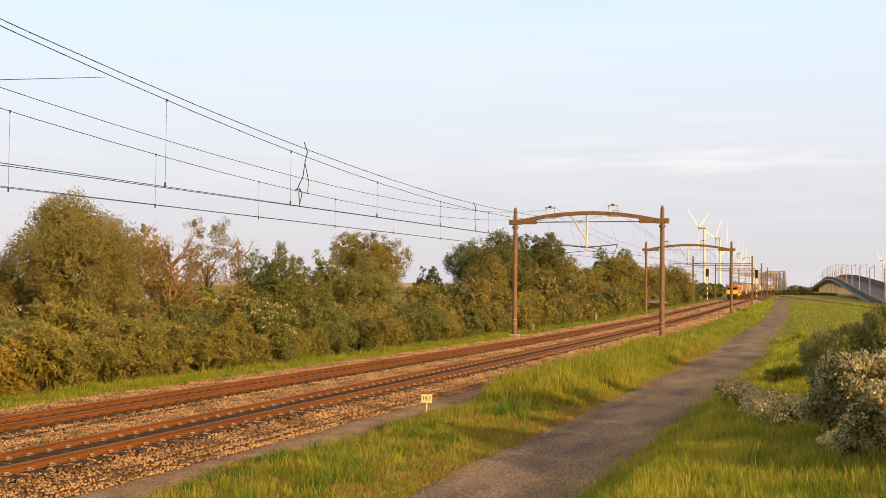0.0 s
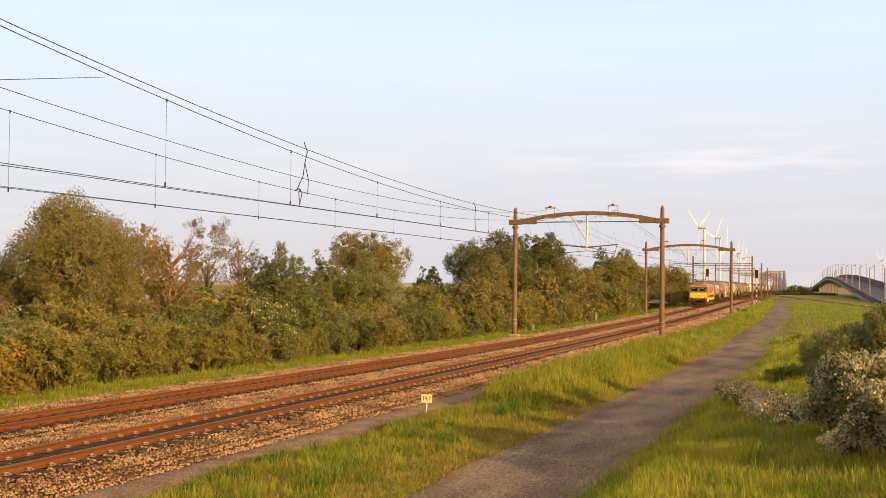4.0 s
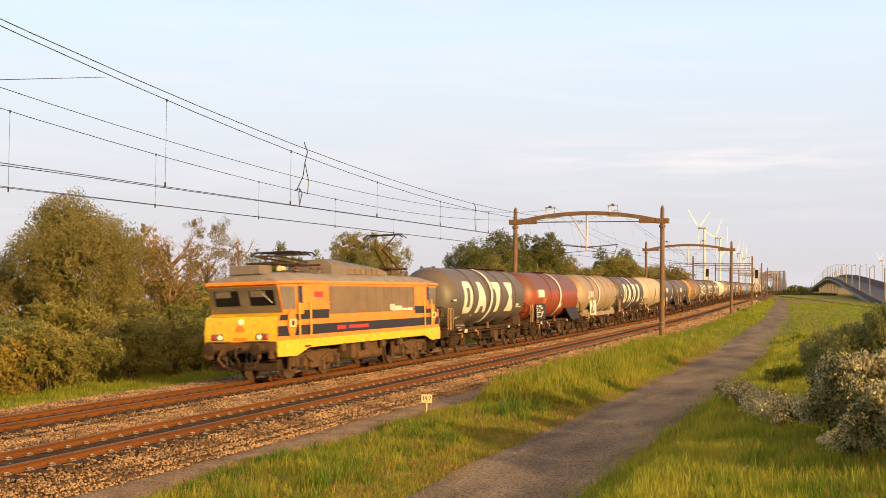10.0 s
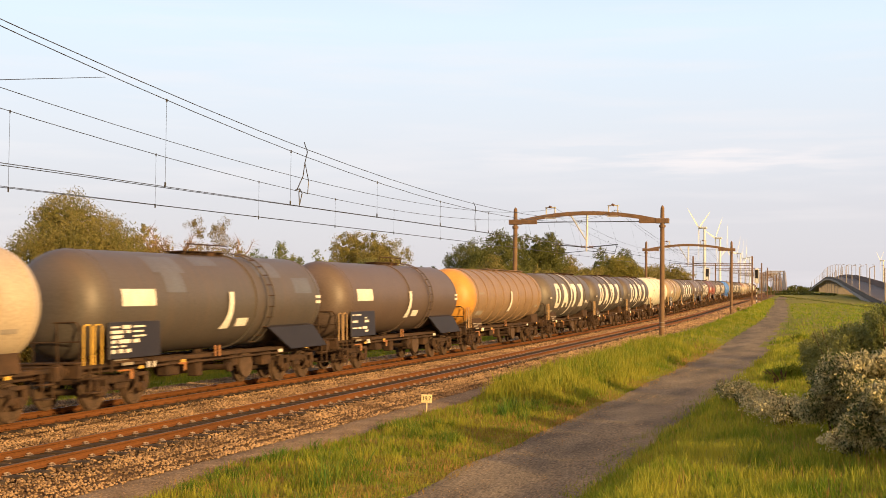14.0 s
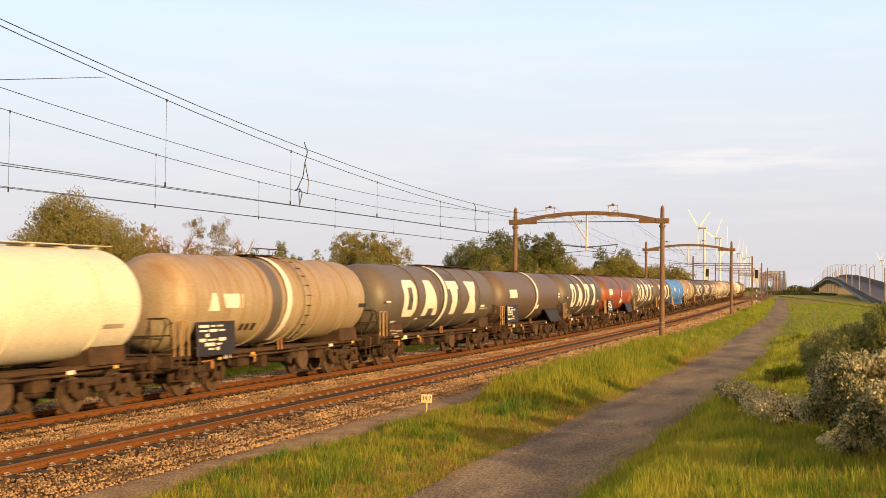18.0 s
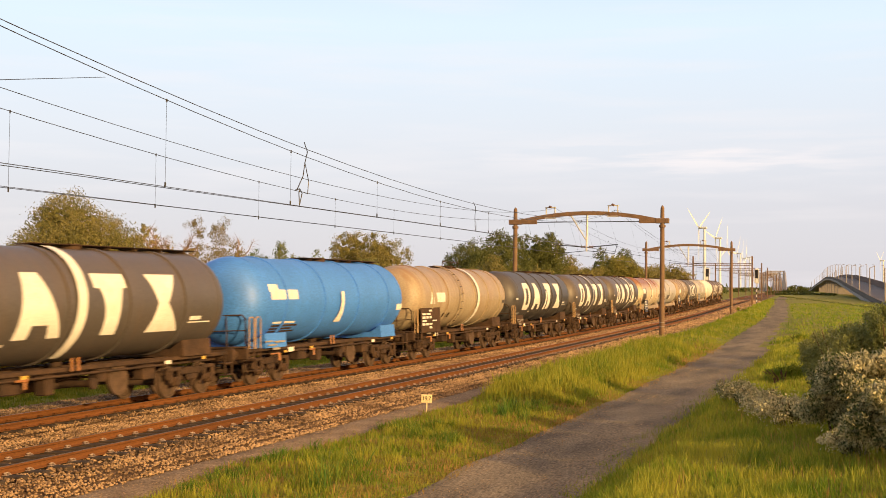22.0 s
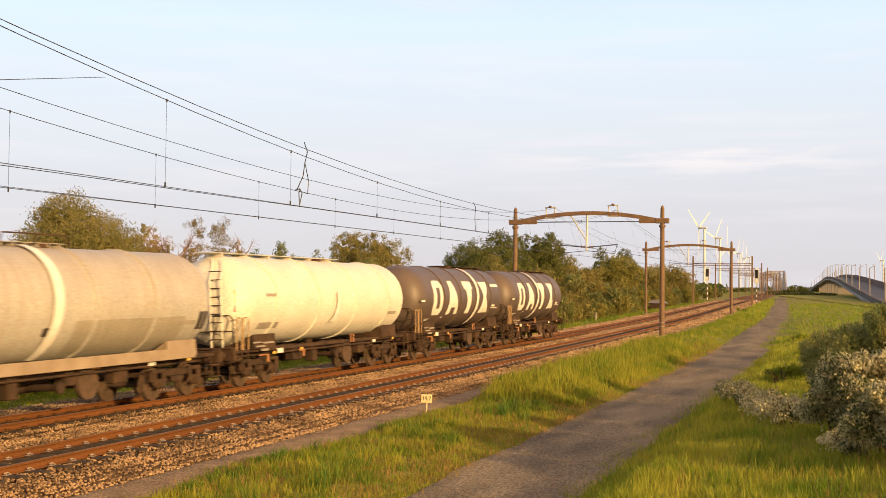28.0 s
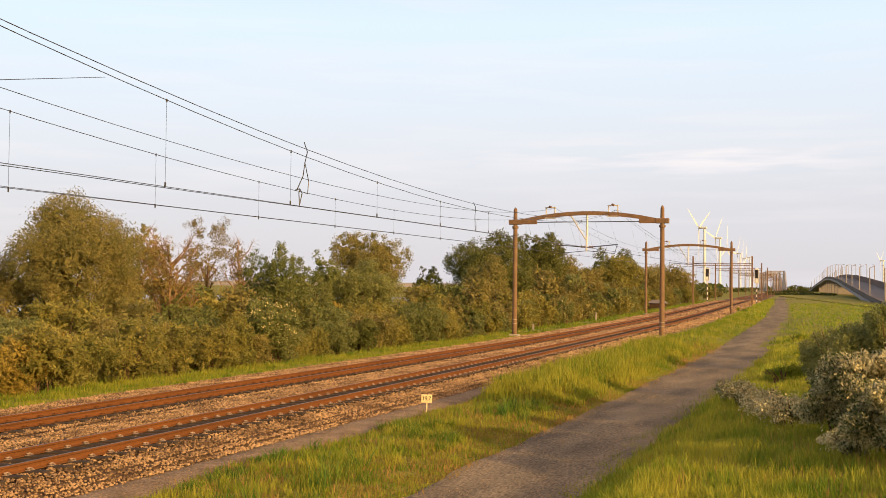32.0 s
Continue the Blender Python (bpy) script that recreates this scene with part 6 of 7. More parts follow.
    # paint on both flanks: the lettering is given as plain white fields
    for flip in (0, 180):
        tn = pose(0, 0, 0, 0, 0, flip)
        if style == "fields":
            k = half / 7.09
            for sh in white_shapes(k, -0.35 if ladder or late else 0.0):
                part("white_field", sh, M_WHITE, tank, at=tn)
            for y0_, y1_, a0_, a1_ in ((-half + 1.5, -half + 2.15, -43, -41), (-half + 1.6, -half + 2.0, -46, -44), (-3.4 * k, -3.05 * k, -41, -38), (4.55 * k, 5.75 * k, -25, -23.5), (4.6 * k, 5.2 * k, -21.5, -17), (-half + 0.3, -half + 0.75, -8, -5)):
                part("small_marking", skin(y0_, y1_, a0_, a1_, 0.008, 2), M_WHITE, tank, at=tn)
            if mark:
                part("small_marking", skin(4.5 * k, 5.9 * k, 20, 26, 0.008, 2), M_WHITE, tank, at=tn)
        elif style == "plate":
            part("white_field", skin(-half + 1.35, -half + 2.9, -4, 14, 0.008, 4), M_WHITE, tank, at=tn)
            for a_ in (1, -6):
                part("small_marking", skin(half - 1.1, half - 0.72, a_, a_ + 4, 0.008, 2), M_WHITE, tank, at=tn)
            part("small_marking", skin(0.5, 1.2, -33, -22, 0.008, 2), M_WHITE, tank, at=tn)
        elif style == "tan":
            part("emblem", skin(-half + 1.55, -half + 2.2, -12, 9, 0.008, 6, lambda f: 0.22 * f, lambda f: -0.22 * f), M_WHITE, tank, "small white emblem", at=tn)
            part("white_field", skin(-half + 2.4, -half + 3.6, -9, 8, 0.008, 4, lambda f: 0.15 * (1 - f)), M_WHITE, tank, at=tn)
            for y_ in (-half + 3.75, -half + 4.1, -half + 4.5):
                part("paint_patch", skin(y_, y_ + 0.24, -40, -30, 0.006, 3), M_FRAME, tank, at=tn)
            part("small_marking", skin(half - 1.3, half - 0.6, -14, -8, 0.008, 2), M_BLACK, tank, at=tn)
        elif style == "blue":
            part("white_field", skin(-half + 1.15, -half + 3.1, 0, 13, 0.008, 4), M_WHITE, tank, at=tn)
            part("emblem", skin(-half + 1.05, -half + 1.7, 10, 20, 0.009, 4), M_WHITE, tank, at=tn)
            for j in range(4):
                part("small_marking", skin(-half + 1.6, -half + 3.5 - 0.3 * (j % 2), -48 + 5 * j, -45 + 5 * j, 0.008, 2), M_FRAME if j < 3 else M_WHITE, tank, at=tn)
            part("small_marking", skin(half - 1.3, half - 0.7, -20, -10, 0.008, 2), M_WHITE, tank, at=tn)
        else:
            part("small_marking", skin(-half + 1.6, -half + 2.4, 4, 8, 0.008, 3), M_CONC, tank, at=tn)
            part("small_marking", skin(-half + 1.4, -half + 2.8, -40, -30, 0.008, 3), M_CONC, tank, at=tn)
            part("small_marking", skin(half - 2.2, half - 1.3, -27, -22, 0.008, 2), M_CONC, tank, at=tn)
        if band == "long":
            y_ = stripe if stripe is not None else 1.62 if ladder or late else -0.6
            part("stripe", skin(y_, y_ + 0.36, -62, 78, 0.058, 22, lambda f: -0.3 * (1 - f) ** 2, lambda f: -0.3 * (1 - f) ** 2), M_WHITE, tank, at=tn)
        elif band:
            part("stripe", skin(-0.2, 0.08, -34, 10, 0.058, 12, lambda f: -0.3 * (1 - f) ** 3, lambda f: -0.05 * (1 - f)), M_WHITE, tank, at=tn)
    if plate:
        b0, b1, z0_, z1_, bm_ = board or (-half + 0.8, -half + 3.15, 1.3, 2.26, M_NAVY)
        pale = bm_ is M_WHITE
        pl = part("data_board", Solid().box((1.4, (b0 + b1) / 2, (z0_ + z1_) / 2), (0.05, b1 - b0, z1_ - z0_), 0.01), bm_, th, "pale data board" if pale else "dark blue data board")
        ink = M_FRAME if pale else M_WHITE
        rb = random.Random(int(b0 * 100))
        for j in range(6):
            z_ = z1_ - 0.13 - (z1_ - z0_ - 0.2) * j / 6
            y_ = b0 + 0.12
            for q in range(3):
                w = rb.uniform(0.16, 0.55)
                if rb.random() < 0.72 and y_ + w < b1 - 0.1:
                    part("bar", Solid().box((1.43, y_ + w / 2, z_), (0.012, w, rb.choice((0.05, 0.08, 0.1)))), ink, pl)
                y_ += w + 0.14
        for y_ in (b0 + 0.25, b1 - 0.25):
            part("board_strut", Solid().box((1.32, y_, z0_ - 0.1), (0.06, 0.06, 0.5), 0.01), M_FRAME, pl)
        if style == "plate" and not fairing:
            sk = Solid().add([(1.38, half - 4.5, 1.86), (1.38, half - 1.2, 1.86), (1.38, half - 0.1, 1.1), (1.38, half - 2.9, 1.1), (1.2, half - 4.5, 1.92), (1.2, half - 1.2, 1.92), (1.3, half - 0.1, 1.08), (1.3, half - 2.9, 1.08)],
                             [(0, 1, 2, 3), (4, 7, 6, 5), (0, 4, 5, 1), (1, 5, 6, 2), (2, 6, 7, 3), (3, 7, 4, 0)])
            part("side_apron", sk, M_NAVY, th, "dark apron over the trailing bogie")
    if climb is not None:
        R_ = TANK_R + 0.1
        bow = [(R_ * math.cos(radians(-60 + 13 * i)), 0.0, TANK_Z + R_ * math.sin(radians(-60 + 13 * i))) for i in range(12)]
        lad = part("ladder", Solid().tube([(x, climb - 0.22, z) for x, y, z in bow], 0.025), accent or paint, th)
        part("ladder_rail", Solid().tube([(x, climb + 0.22, z) for x, y, z in bow], 0.025), accent or paint, lad)
        for x, y, z in bow[:-1]:
            part("rung", RUNG, M_FRAME, lad, at=pose(x, climb, z))
    if fairing:
        part("side_fairing", Solid().box((1.3, 0.3, 1.28), (0.05, 2 * half - 3.2, 0.3), 0.01), M_FAIR, th)
    return th


def paint(name, col, dirt=(0.10, 0.07, 0.05), top=0.35, streak=0.4, span=(2.6, 4.1)):
    return weathered("tank_" + name, col, dirt, top, streak, span=span)


P_GREY = paint("olive_grey", (0.096, 0.087, 0.078))
P_DARK = paint("dark_grey", (0.073, 0.066, 0.062))
P_BLACK = paint("black", (0.045, 0.045, 0.047), streak=0.2, top=0.2)
P_BROWN = paint("brown", (0.092, 0.068, 0.058))
P_RED = paint("red", (0.25, 0.058, 0.024), (0.10, 0.046, 0.03), 0.8, 0.3, (2.95, 3.2))
P_TAN = paint("tan", (0.31, 0.262, 0.18), (0.20, 0.12, 0.062), 0.4, 0.7)
P_RUSTY = paint("rusty_cream", (0.52, 0.46, 0.34), (0.20, 0.09, 0.042), 0.95, 0.35, (2.9, 3.75))
P_CREAM = paint("cream", (0.44, 0.375, 0.28), (0.35, 0.28, 0.20), 0.25, 0.3)
P_PALE = paint("pale_grey", (0.38, 0.375, 0.345), (0.28, 0.22, 0.15), 0.35, 0.4)
P_WHITE = paint("white", (0.62, 0.61, 0.54), (0.52, 0.49, 0.41), 0.2, 0.25)
P_GREYB = paint("brown_grey_panel", (0.09, 0.075, 0.065), streak=0.25, top=0.1)
P_BLUE = paint("blue", (0.052, 0.205, 0.66), (0.05, 0.15, 0.42), 0.2, 0.3)
P_PATCH = paint("blue_grey_patch", (0.10, 0.115, 0.15), streak=0.2)
M_RUSTSILL = surf("rust_sill", (0.22, 0.10, 0.045), (0.15, 0.075, 0.04), scale=2.0, rough=0.85)
P_PATCHG = paint("grey_patch", (0.30, 0.28, 0.23), streak=0.2)
P_SOOT = paint("dark_patch", (0.045, 0.04, 0.04), streak=0.2)
P_LRED = paint("light_red_patch", (0.46, 0.12, 0.05), (0.3, 0.08, 0.04), 0.1, 0.3)
M_OEND = surf("orange_end", (0.50, 0.26, 0.045), (0.42, 0.2, 0.04), scale=2.0, rough=0.5)
P_ORANGE = paint("orange_brown", (0.24, 0.165, 0.10), (0.14, 0.085, 0.05), 0.3, 0.4)

GREYS = "grey tank wagon with large white fields on its flank"
DARKS = "dark grey tank wagon with large white fields on its flank"
# trailing end of each tank behind the engine's nose, and the wagon itself
TRAIN = [
    (31.5, "fields", P_GREY, "olive-grey tank wagon behind the locomotive", {"band": "long"}),
    (46.4, "plate", P_RED, "rusty red tank wagon with a dark data board", {"plate": True, "ribs": 1, "rings": (-2.2,), "band": "long", "stripe": 0.3, "patches": ((-0.86, -0.66, -6, 12, P_LRED), (-0.62, -0.5, -20, -4, P_LRED))}),
    (62.0, "tan", P_TAN, "rust-stained tan tank wagon with a white stripe", {"band": "long", "fairing": True, "rings": (-3.4, -1.15, 0.9, 3.3, 5.2), "stripe": -1.5, "plate": True, "board": (-4.8, -2.55, 1.22, 2.3, M_WHITE)}),
    (77.7, "fields", P_DARK, DARKS, {"band": "long"}),
    (92.8, "cream", P_CREAM, "cream tank wagon with an end ladder", {"ladder": True}),
    (108.0, "plate", P_DARK, "dark grey tank wagon with a small white field", {"plate": True, "ribs": 1, "climb": 2.4, "rings": (1.6,), "bright": True, "patches": ((-0.55, -0.32, 34, 62, P_PATCH), (-0.2, 0.0, 46, 66, P_PATCH), (0.3, 0.52, 30, 58, P_PATCH), (-0.5, -0.36, 10, 34, P_PATCH), (0.62, 0.8, 8, 30, P_PATCH))}),
    (123.3, "plate", P_BROWN, "dusty brown tank wagon with a dark data board", {"climb": 2.4, "plate": True, "ribs": 1}),
    (140.0, "cream", P_ORANGE, "ribbed brown tank wagon with an orange end", {"ribs": 9, "end": M_OEND, "end_label": "orange-painted end dome"}),
    (155.1, "fields", P_GREY, GREYS, {"band": "long"}),
    (170.3, "fields", P_DARK, DARKS, {"band": "long"}),
    (185.7, "fields", P_DARK, DARKS, {"band": "long"}),
    (201.3, "cream", P_WHITE, "clean cream-white tank wagon", {"ribs": 4}),
    (216.4, "tan", P_TAN, "rust-stained tan tank wagon", {"band": "long", "plate": True, "climb": 1.1, "stripe": -0.35, "rings": (-3.5, -1.75, 0.6, 2.2, 4.6), "board": (-6.0, -3.8, 1.13, 2.15, M_NAVY), "patches": ((-0.2, -0.1, -70, 80, P_GREY),)}),
    (233.8, "fields", P_GREY, "long grey tank wagon with sooty patches", {"band": "long", "patches": ((-0.62, -0.5, -8, 6, P_SOOT), (0.06, 0.2, -4, 50, P_SOOT), (-0.36, -0.12, -42, -32, P_SOOT))}),
    (249.2, "plate", P_BROWN, "brown-grey tank wagon with a white stripe", {"plate": True, "ribs": 1, "band": "long", "stripe": 0.2}),
    (264.1, "fields", P_DARK, DARKS, {"band": "long"}),
    (279.1, "plate", P_RED, "patched red tank wagon with a dark data board", {"plate": True, "ribs": 1, "patches": ((-0.6, -0.36, 18, 40, P_SOOT), (0.25, 0.5, 10, 40, P_SOOT), (-0.8, -0.66, -10, 14, P_LRED), (0.6, 0.75, -30, -8, P_LRED))}),
    (294.8, "fields", P_GREY, GREYS, {"band": "long", "mark": True}),
    (310.0, "fields", P_DARK, DARKS, {"band": "long"}),
    (324.8, "blue", P_BLUE, "bright blue tank wagon with a white field", {"ribs": 4}),
    (340.5, "tan", P_TAN, "tan tank wagon with a side ladder", {"band": "long", "plate": True, "ribs": 6, "climb": -1.35, "stripe": 1.4, "rings": (-5.35, -3.15, 1.1, 3.3, 5.45), "board": (-6.8, -4.3, 1.19, 2.3, M_FRAME)}),
    (356.5, "fields", P_BLACK, "black tank wagon with large white fields", {"band": True}),
    (371.6, "fields", P_DARK, DARKS, {"band": "long"}),
    (387.4, "fields", P_DARK, "dark grey tank wagon with a white stripe", {"band": "long", "late": True}),
    (403.2, "plate", P_RUSTY, "cream tank wagon streaked with rust", {"plate": True, "ribs": 2, "rings": (-6.4, -0.55, 0.75, 3.9), "stripe": 0.1, "board": (-4.9, -2.9, 0.85, 2.03, M_NAVY), "fairing": True, "band": "long", "patches": ((-0.86, -0.52, -60, 16, P_GREYB), (-0.52, -0.46, -26, -16, P_GREYB), (0.02, 0.07, -22, -10, P_SOOT), (0.78, 0.9, -22, -10, P_SOOT)), "sills": M_RUSTSILL}),
    (419.6, "plate", P_PALE, "pale grey-cream tank wagon", {"plate": True, "ribs": 1, "fairing": True, "patches": ((-0.79, -0.5, -2, 24, P_GREY), (-0.3, 0.08, -34, -16, P_GREY), (0.3, 0.36, -20, -8, P_SOOT))}),
    (434.8, "tan", P_TAN, "striped tan tank wagon", {"band": "long", "plate": True, "climb": -1.35, "stripe": 1.4}),
    (449.6, "fields", P_DARK, DARKS, {"band": "long"}),
    (465.8, "cream", P_PALE, "pale grey-cream tank wagon with patched paint", {"ladder": True, "fairing": True, "band": "long", "plate": True, "stripe": -0.2, "rings": (-3.6, 1.4, 4.05), "patches": ((0.09, 0.75, -58, -17, P_PATCHG), (-0.07, -0.01, -32, -23, P_SOOT), (0.84, 0.9, -34, -12, P_SOOT))}),
    (481.5, "cream", P_WHITE, "cream-white tank wagon with hazard labels", {"ladder": True, "ribs": 4}),
    (496.3, "fields", P_BROWN, "brown-grey tank wagon with large white fields", {"band": "long", "late": True, "mark": True}),
    (510.8, "fields", P_BROWN, "last tank wagon of the train, brown-grey", {"band": "long"}),
]


def locomotive():
    """The electric engine; its nose at y = 0, its middle the origin along y."""
    L = 16.1
    th = empty("locomotive", label="orange and yellow electric locomotive with dark bands", category="locomotive")

    def yy(u):
        return u - L / 2

    def two_ended(fn):
        fn(pose(0, 0, 0))
        fn(pose(0, 0, 0, 0, 0, 180))

    HW = 1.46
    s = Solid()
    sec = [(-HW, 1.25), (HW, 1.25), (HW, 3.2), (-HW, 3.2)]
    vs = [(x, y, z) for y in (yy(1.9), yy(L - 1.9)) for x, z in sec]
    s.add(vs, [(0, 1, 2, 3), (4, 7, 6, 5), (0, 4, 5, 1), (1, 5, 6, 2), (2, 6, 7, 3), (3, 7, 4, 0)])
    body = part("body", s, M_ORANGE, th, "orange body side")
    prof = [(0.0, 1.25, 1.36), (0.0, 1.58, 1.37), (0.10, 2.08, 1.36), (0.55, 2.2, 1.37), (0.22, 3.12, 1.33), (0.16, 3.2, 1.33)]

    def cab(m):
        s = Solid()
        vs = []
        for u, z, hw in prof:
            vs += [(-hw, yy(u), z), (hw, yy(u), z)]
        n = len(prof)
        vs += [(-HW, yy(1.9), 3.2), (HW, yy(1.9), 3.2), (-HW, yy(1.9), 1.25), (HW, yy(1.9), 1.25)]
        # bending line behind the nose, where the side reaches its full width
        fs = [(2 * i, 2 * i + 1, 2 * i + 3, 2 * i + 2) for i in range(n - 1)]
        fs += [(2 * n - 2, 2 * n - 1, 2 * n + 1, 2 * n), (0, 2 * n + 2, 2 * n + 3, 1)]
        for k in (0, 1):
            fs.append((0 + k, 2 + k, 4 + k, 6 + k, 2 * n + 2 + k))
            fs.append((6 + k, 8 + k, 10 + k, 2 * n + k, 2 * n + 2 + k))
        s.add(vs, fs, m)
        c = part("cab", s, M_ORANGE, th)
        # yellow nose
        s = Solid()
        q = [(-0.012, 1.27, 1.36), (-0.012, 1.58, 1.37), (0.09, 2.095, 1.36), (0.5, 2.205, 1.365)]
        vs = []
        for u, z, hw in q:
            vs += [(-hw, yy(u), z), (hw, yy(u), z)]
        s.add(vs, [(2 * i, 2 * i + 1, 2 * i + 3, 2 * i + 2) for i in range(3)], m)
        nose = part("nose", s, M_YELLOW, c, "yellow nose panel")
        # windscreen in its dark surround
        def win(x0, x1, f0, f1, lift):
            a, b = Vector((0, yy(0.55), 2.2)), Vector((0, yy(0.22), 3.12))
            o = Vector((0, -lift, -lift * 0.3))
            pts = [a.lerp(b, f0) + o, a.lerp(b, f1) + o]
            return Solid().add([m @ (pts[0] + Vector((x0, 0, 0))), m @ (pts[0] + Vector((x1, 0, 0))), m @ (pts[1] + Vector((x1, 0, 0))), m @ (pts[1] + Vector((x0, 0, 0)))], [(0, 1, 2, 3)])
        part("windscreen_surround", win(-1.32, 1.32, 0.03, 0.99, 0.012), M_SURR, c)
        for x0, x1 in ((-1.14, -0.2), (0.2, 1.14)):
            part("windscreen", win(x0, x1, 0.3, 0.86, 0.022), M_GLASS, c)
            part("sun_blind", win(x0 + 0.05, x1 - 0.3, 0.62, 0.84, 0.03), M_LGREY, c)
            part("wiper_box", win(x0 + 0.1, x1 - 0.1, 0.14, 0.24, 0.03), M_SURR, c)
        wp = Solid().cyl(m @ Vector((0.5, yy(0.3) - 0.06, 3.1)), m @ Vector((1.05, yy(0.42) - 0.06, 2.55)), 0.018, n=5)
        part("wiper", wp, M_GALV, c)
        # grey corner panel beside the windscreen, door with window
        for sx in (-1, 1):
            s = Solid().add([m @ Vector((sx * 1.375, yy(0.5), 2.32)), m @ Vector((sx * 1.43, yy(1.35), 2.32)), m @ Vector((sx * 1.42, yy(1.35), 3.1)), m @ Vector((sx * 1.362, yy(0.3), 3.1))], [(0, 1, 2, 3)])
            part("corner_panel", s, M_LGREY, c)
            part("door_window", Solid().box((sx * 1.462, yy(1.66), 2.82), (0.02, 0.3, 0.6), 0.02, m), M_GLASS, c)
            for u in (1.42, 2.3):
                part("door_handrail", Solid().cyl(m @ Vector((sx * 1.53, yy(u), 1.35)), m @ Vector((sx * 1.53, yy(u), 2.55)), 0.035, n=8), M_HANDRAIL, c)
            # dark bands wrapping forward to the nose
            for z0, z1 in ((1.42, 1.76), (1.95, 2.14)):
                s = Solid().add([m @ Vector((sx * 1.375, yy(0.06 if z0 < 1.8 else 0.2), z0)), m @ Vector((sx * 1.468, yy(1.9), z0)), m @ Vector((sx * 1.468, yy(1.9), z1)), m @ Vector((sx * 1.375, yy(0.06 if z0 < 1.8 else 0.3), z1))], [(0, 1, 2, 3)])
                part("dark_band", s, M_NAVY, c)
            # emblem ring
            e = Solid()
            pts = [(sx * 1.474, yy(1.0 + 0.3 * math.cos(a)), 1.85 + 0.48 * math.sin(a)) for a in [i * math.pi / 10 for i in range(20)]]
            e.add([m @ Vector((p[0] - sx * 0.025 * (1 - (p[1] - yy(1.0)) / 0.6), p[1], p[2])) for p in pts], [tuple(range(20))])
            part("emblem", e, M_ORANGE, c, "orange round emblem")
            e = Solid().box((sx * 1.478, yy(1.0), 1.85), (0.02, 0.5, 0.28), 0.005, m)
            part("emblem", e, M_SIGN, c)
            part("emblem", Solid().box((sx * 1.49, yy(1.0), 1.85), (0.02, 0.2, 0.16), 0.005, m), M_NAVY, c)
            # deep yellow apron under the cab
            s = Solid()
            po = [(0.02, 1.27), (2.3, 1.27), (2.3, 0.98), (1.6, 0.8), (1.25, 0.72), (0.02, 0.74)]
            vs = [m @ Vector((sx * (1.40 + 0.07 * min(1, u / 1.2)), yy(u), z)) for u, z in po] + [m @ Vector((sx * (1.36 + 0.07 * min(1, u / 1.2)), yy(u), z)) for u, z in po]
            s.add(vs, [(0, 1, 2, 3, 4, 5), (6, 11, 10, 9, 8, 7)] + [(i, (i + 1) % 6, 6 + (i + 1) % 6, 6 + i) for i in range(6)])
            part("apron", s, M_YELLOW, c, "yellow apron under the cab")
        for x in (-0.86, 0.86):
            part("lamp_housing", Solid().box((x, yy(-0.03), 1.42), (0.46, 0.06, 0.24), 0.05, m), M_LGREY, c)
            for dx, mt in ((-0.11 if x > 0 else 0.11, M_LAMP if m[1][1] > 0 else M_GALV), (0.11 if x > 0 else -0.11, M_RED)):
                part("headlight", Solid().lathe([(-0.03, 0.0), (-0.03, 0.06), (-0.01, 0.085), (0.02, 0.09)], 14, m @ pose(x + dx, yy(-0.06), 1.42)), mt, c)
        part("headlight", Solid().lathe([(-0.03, 0.0), (-0.03, 0.075), (-0.01, 0.10), (0.05, 0.11)], 14, m @ pose(0, yy(0.03), 1.92)), M_LAMP if m[1][1] > 0 else M_GALV, c)
        part("emblem", Solid().lathe([(-0.02, 0.0), (-0.02, 0.2), (0.0, 0.22)], 18, m @ pose(0, yy(0.01), 1.6)), M_ORANGE, c, "round orange emblem")
        part("number_bar", Solid().box((0, yy(-0.025), 1.36), (0.55, 0.02, 0.1), 0.003, m), M_ORANGE, c)
        # buffer beam, buffers, hoses, plough
        bb = part("buffer_beam", Solid().box((0, yy(0.16), 1.06), (2.7, 0.3, 0.38), 0.03, m), M_LDIRT, th)
        for x in (-0.875, 0.875):
            part("buffer", BUFFER, M_FRAME, bb, at=m @ pose(x, yy(0.02), 1.05))
        part("hook", Solid().pipe([m @ Vector((0, yy(0.0), 1.05)), m @ Vector((0, yy(-0.3), 1.02)), m @ Vector((0, yy(-0.36), 0.8)), m @ Vector((0, yy(-0.15), 0.6))], 0.045, 8), M_FRAME, bb)
        for x in (-0.5, -0.3, 0.32, 0.52):
            part("air_hose", Solid().pipe([m @ Vector((x, yy(0.0), 0.95)), m @ Vector((x, yy(-0.2), 0.78)), m @ Vector((x * 0.9, yy(-0.12), 0.5)), m @ Vector((x * 0.85, yy(0.05), 0.45))], 0.028, 6), M_BLACK, bb)
        for x in (-1.15, -0.62, 0.62, 1.15):
            part("bracket", Solid().box((x, yy(0.06), 0.82), (0.16, 0.3, 0.3), 0.03, m), M_LDIRT, bb)
        for x in (-0.7, 0.7):
            part("cable", Solid().pipe([m @ Vector((x, yy(-0.02), 1.0)), m @ Vector((x * 1.1, yy(-0.18), 0.7)), m @ Vector((x * 0.8, yy(-0.1), 0.42))], 0.04, 6), M_LDIRT, bb)
        for x in (-0.75, 0.75):
            part("front_handrail", Solid().cyl(m @ Vector((x - 0.45, yy(-0.1), 1.3)), m @ Vector((x + 0.45, yy(-0.1), 1.3)), 0.02, n=6), M_HANDRAIL, c)
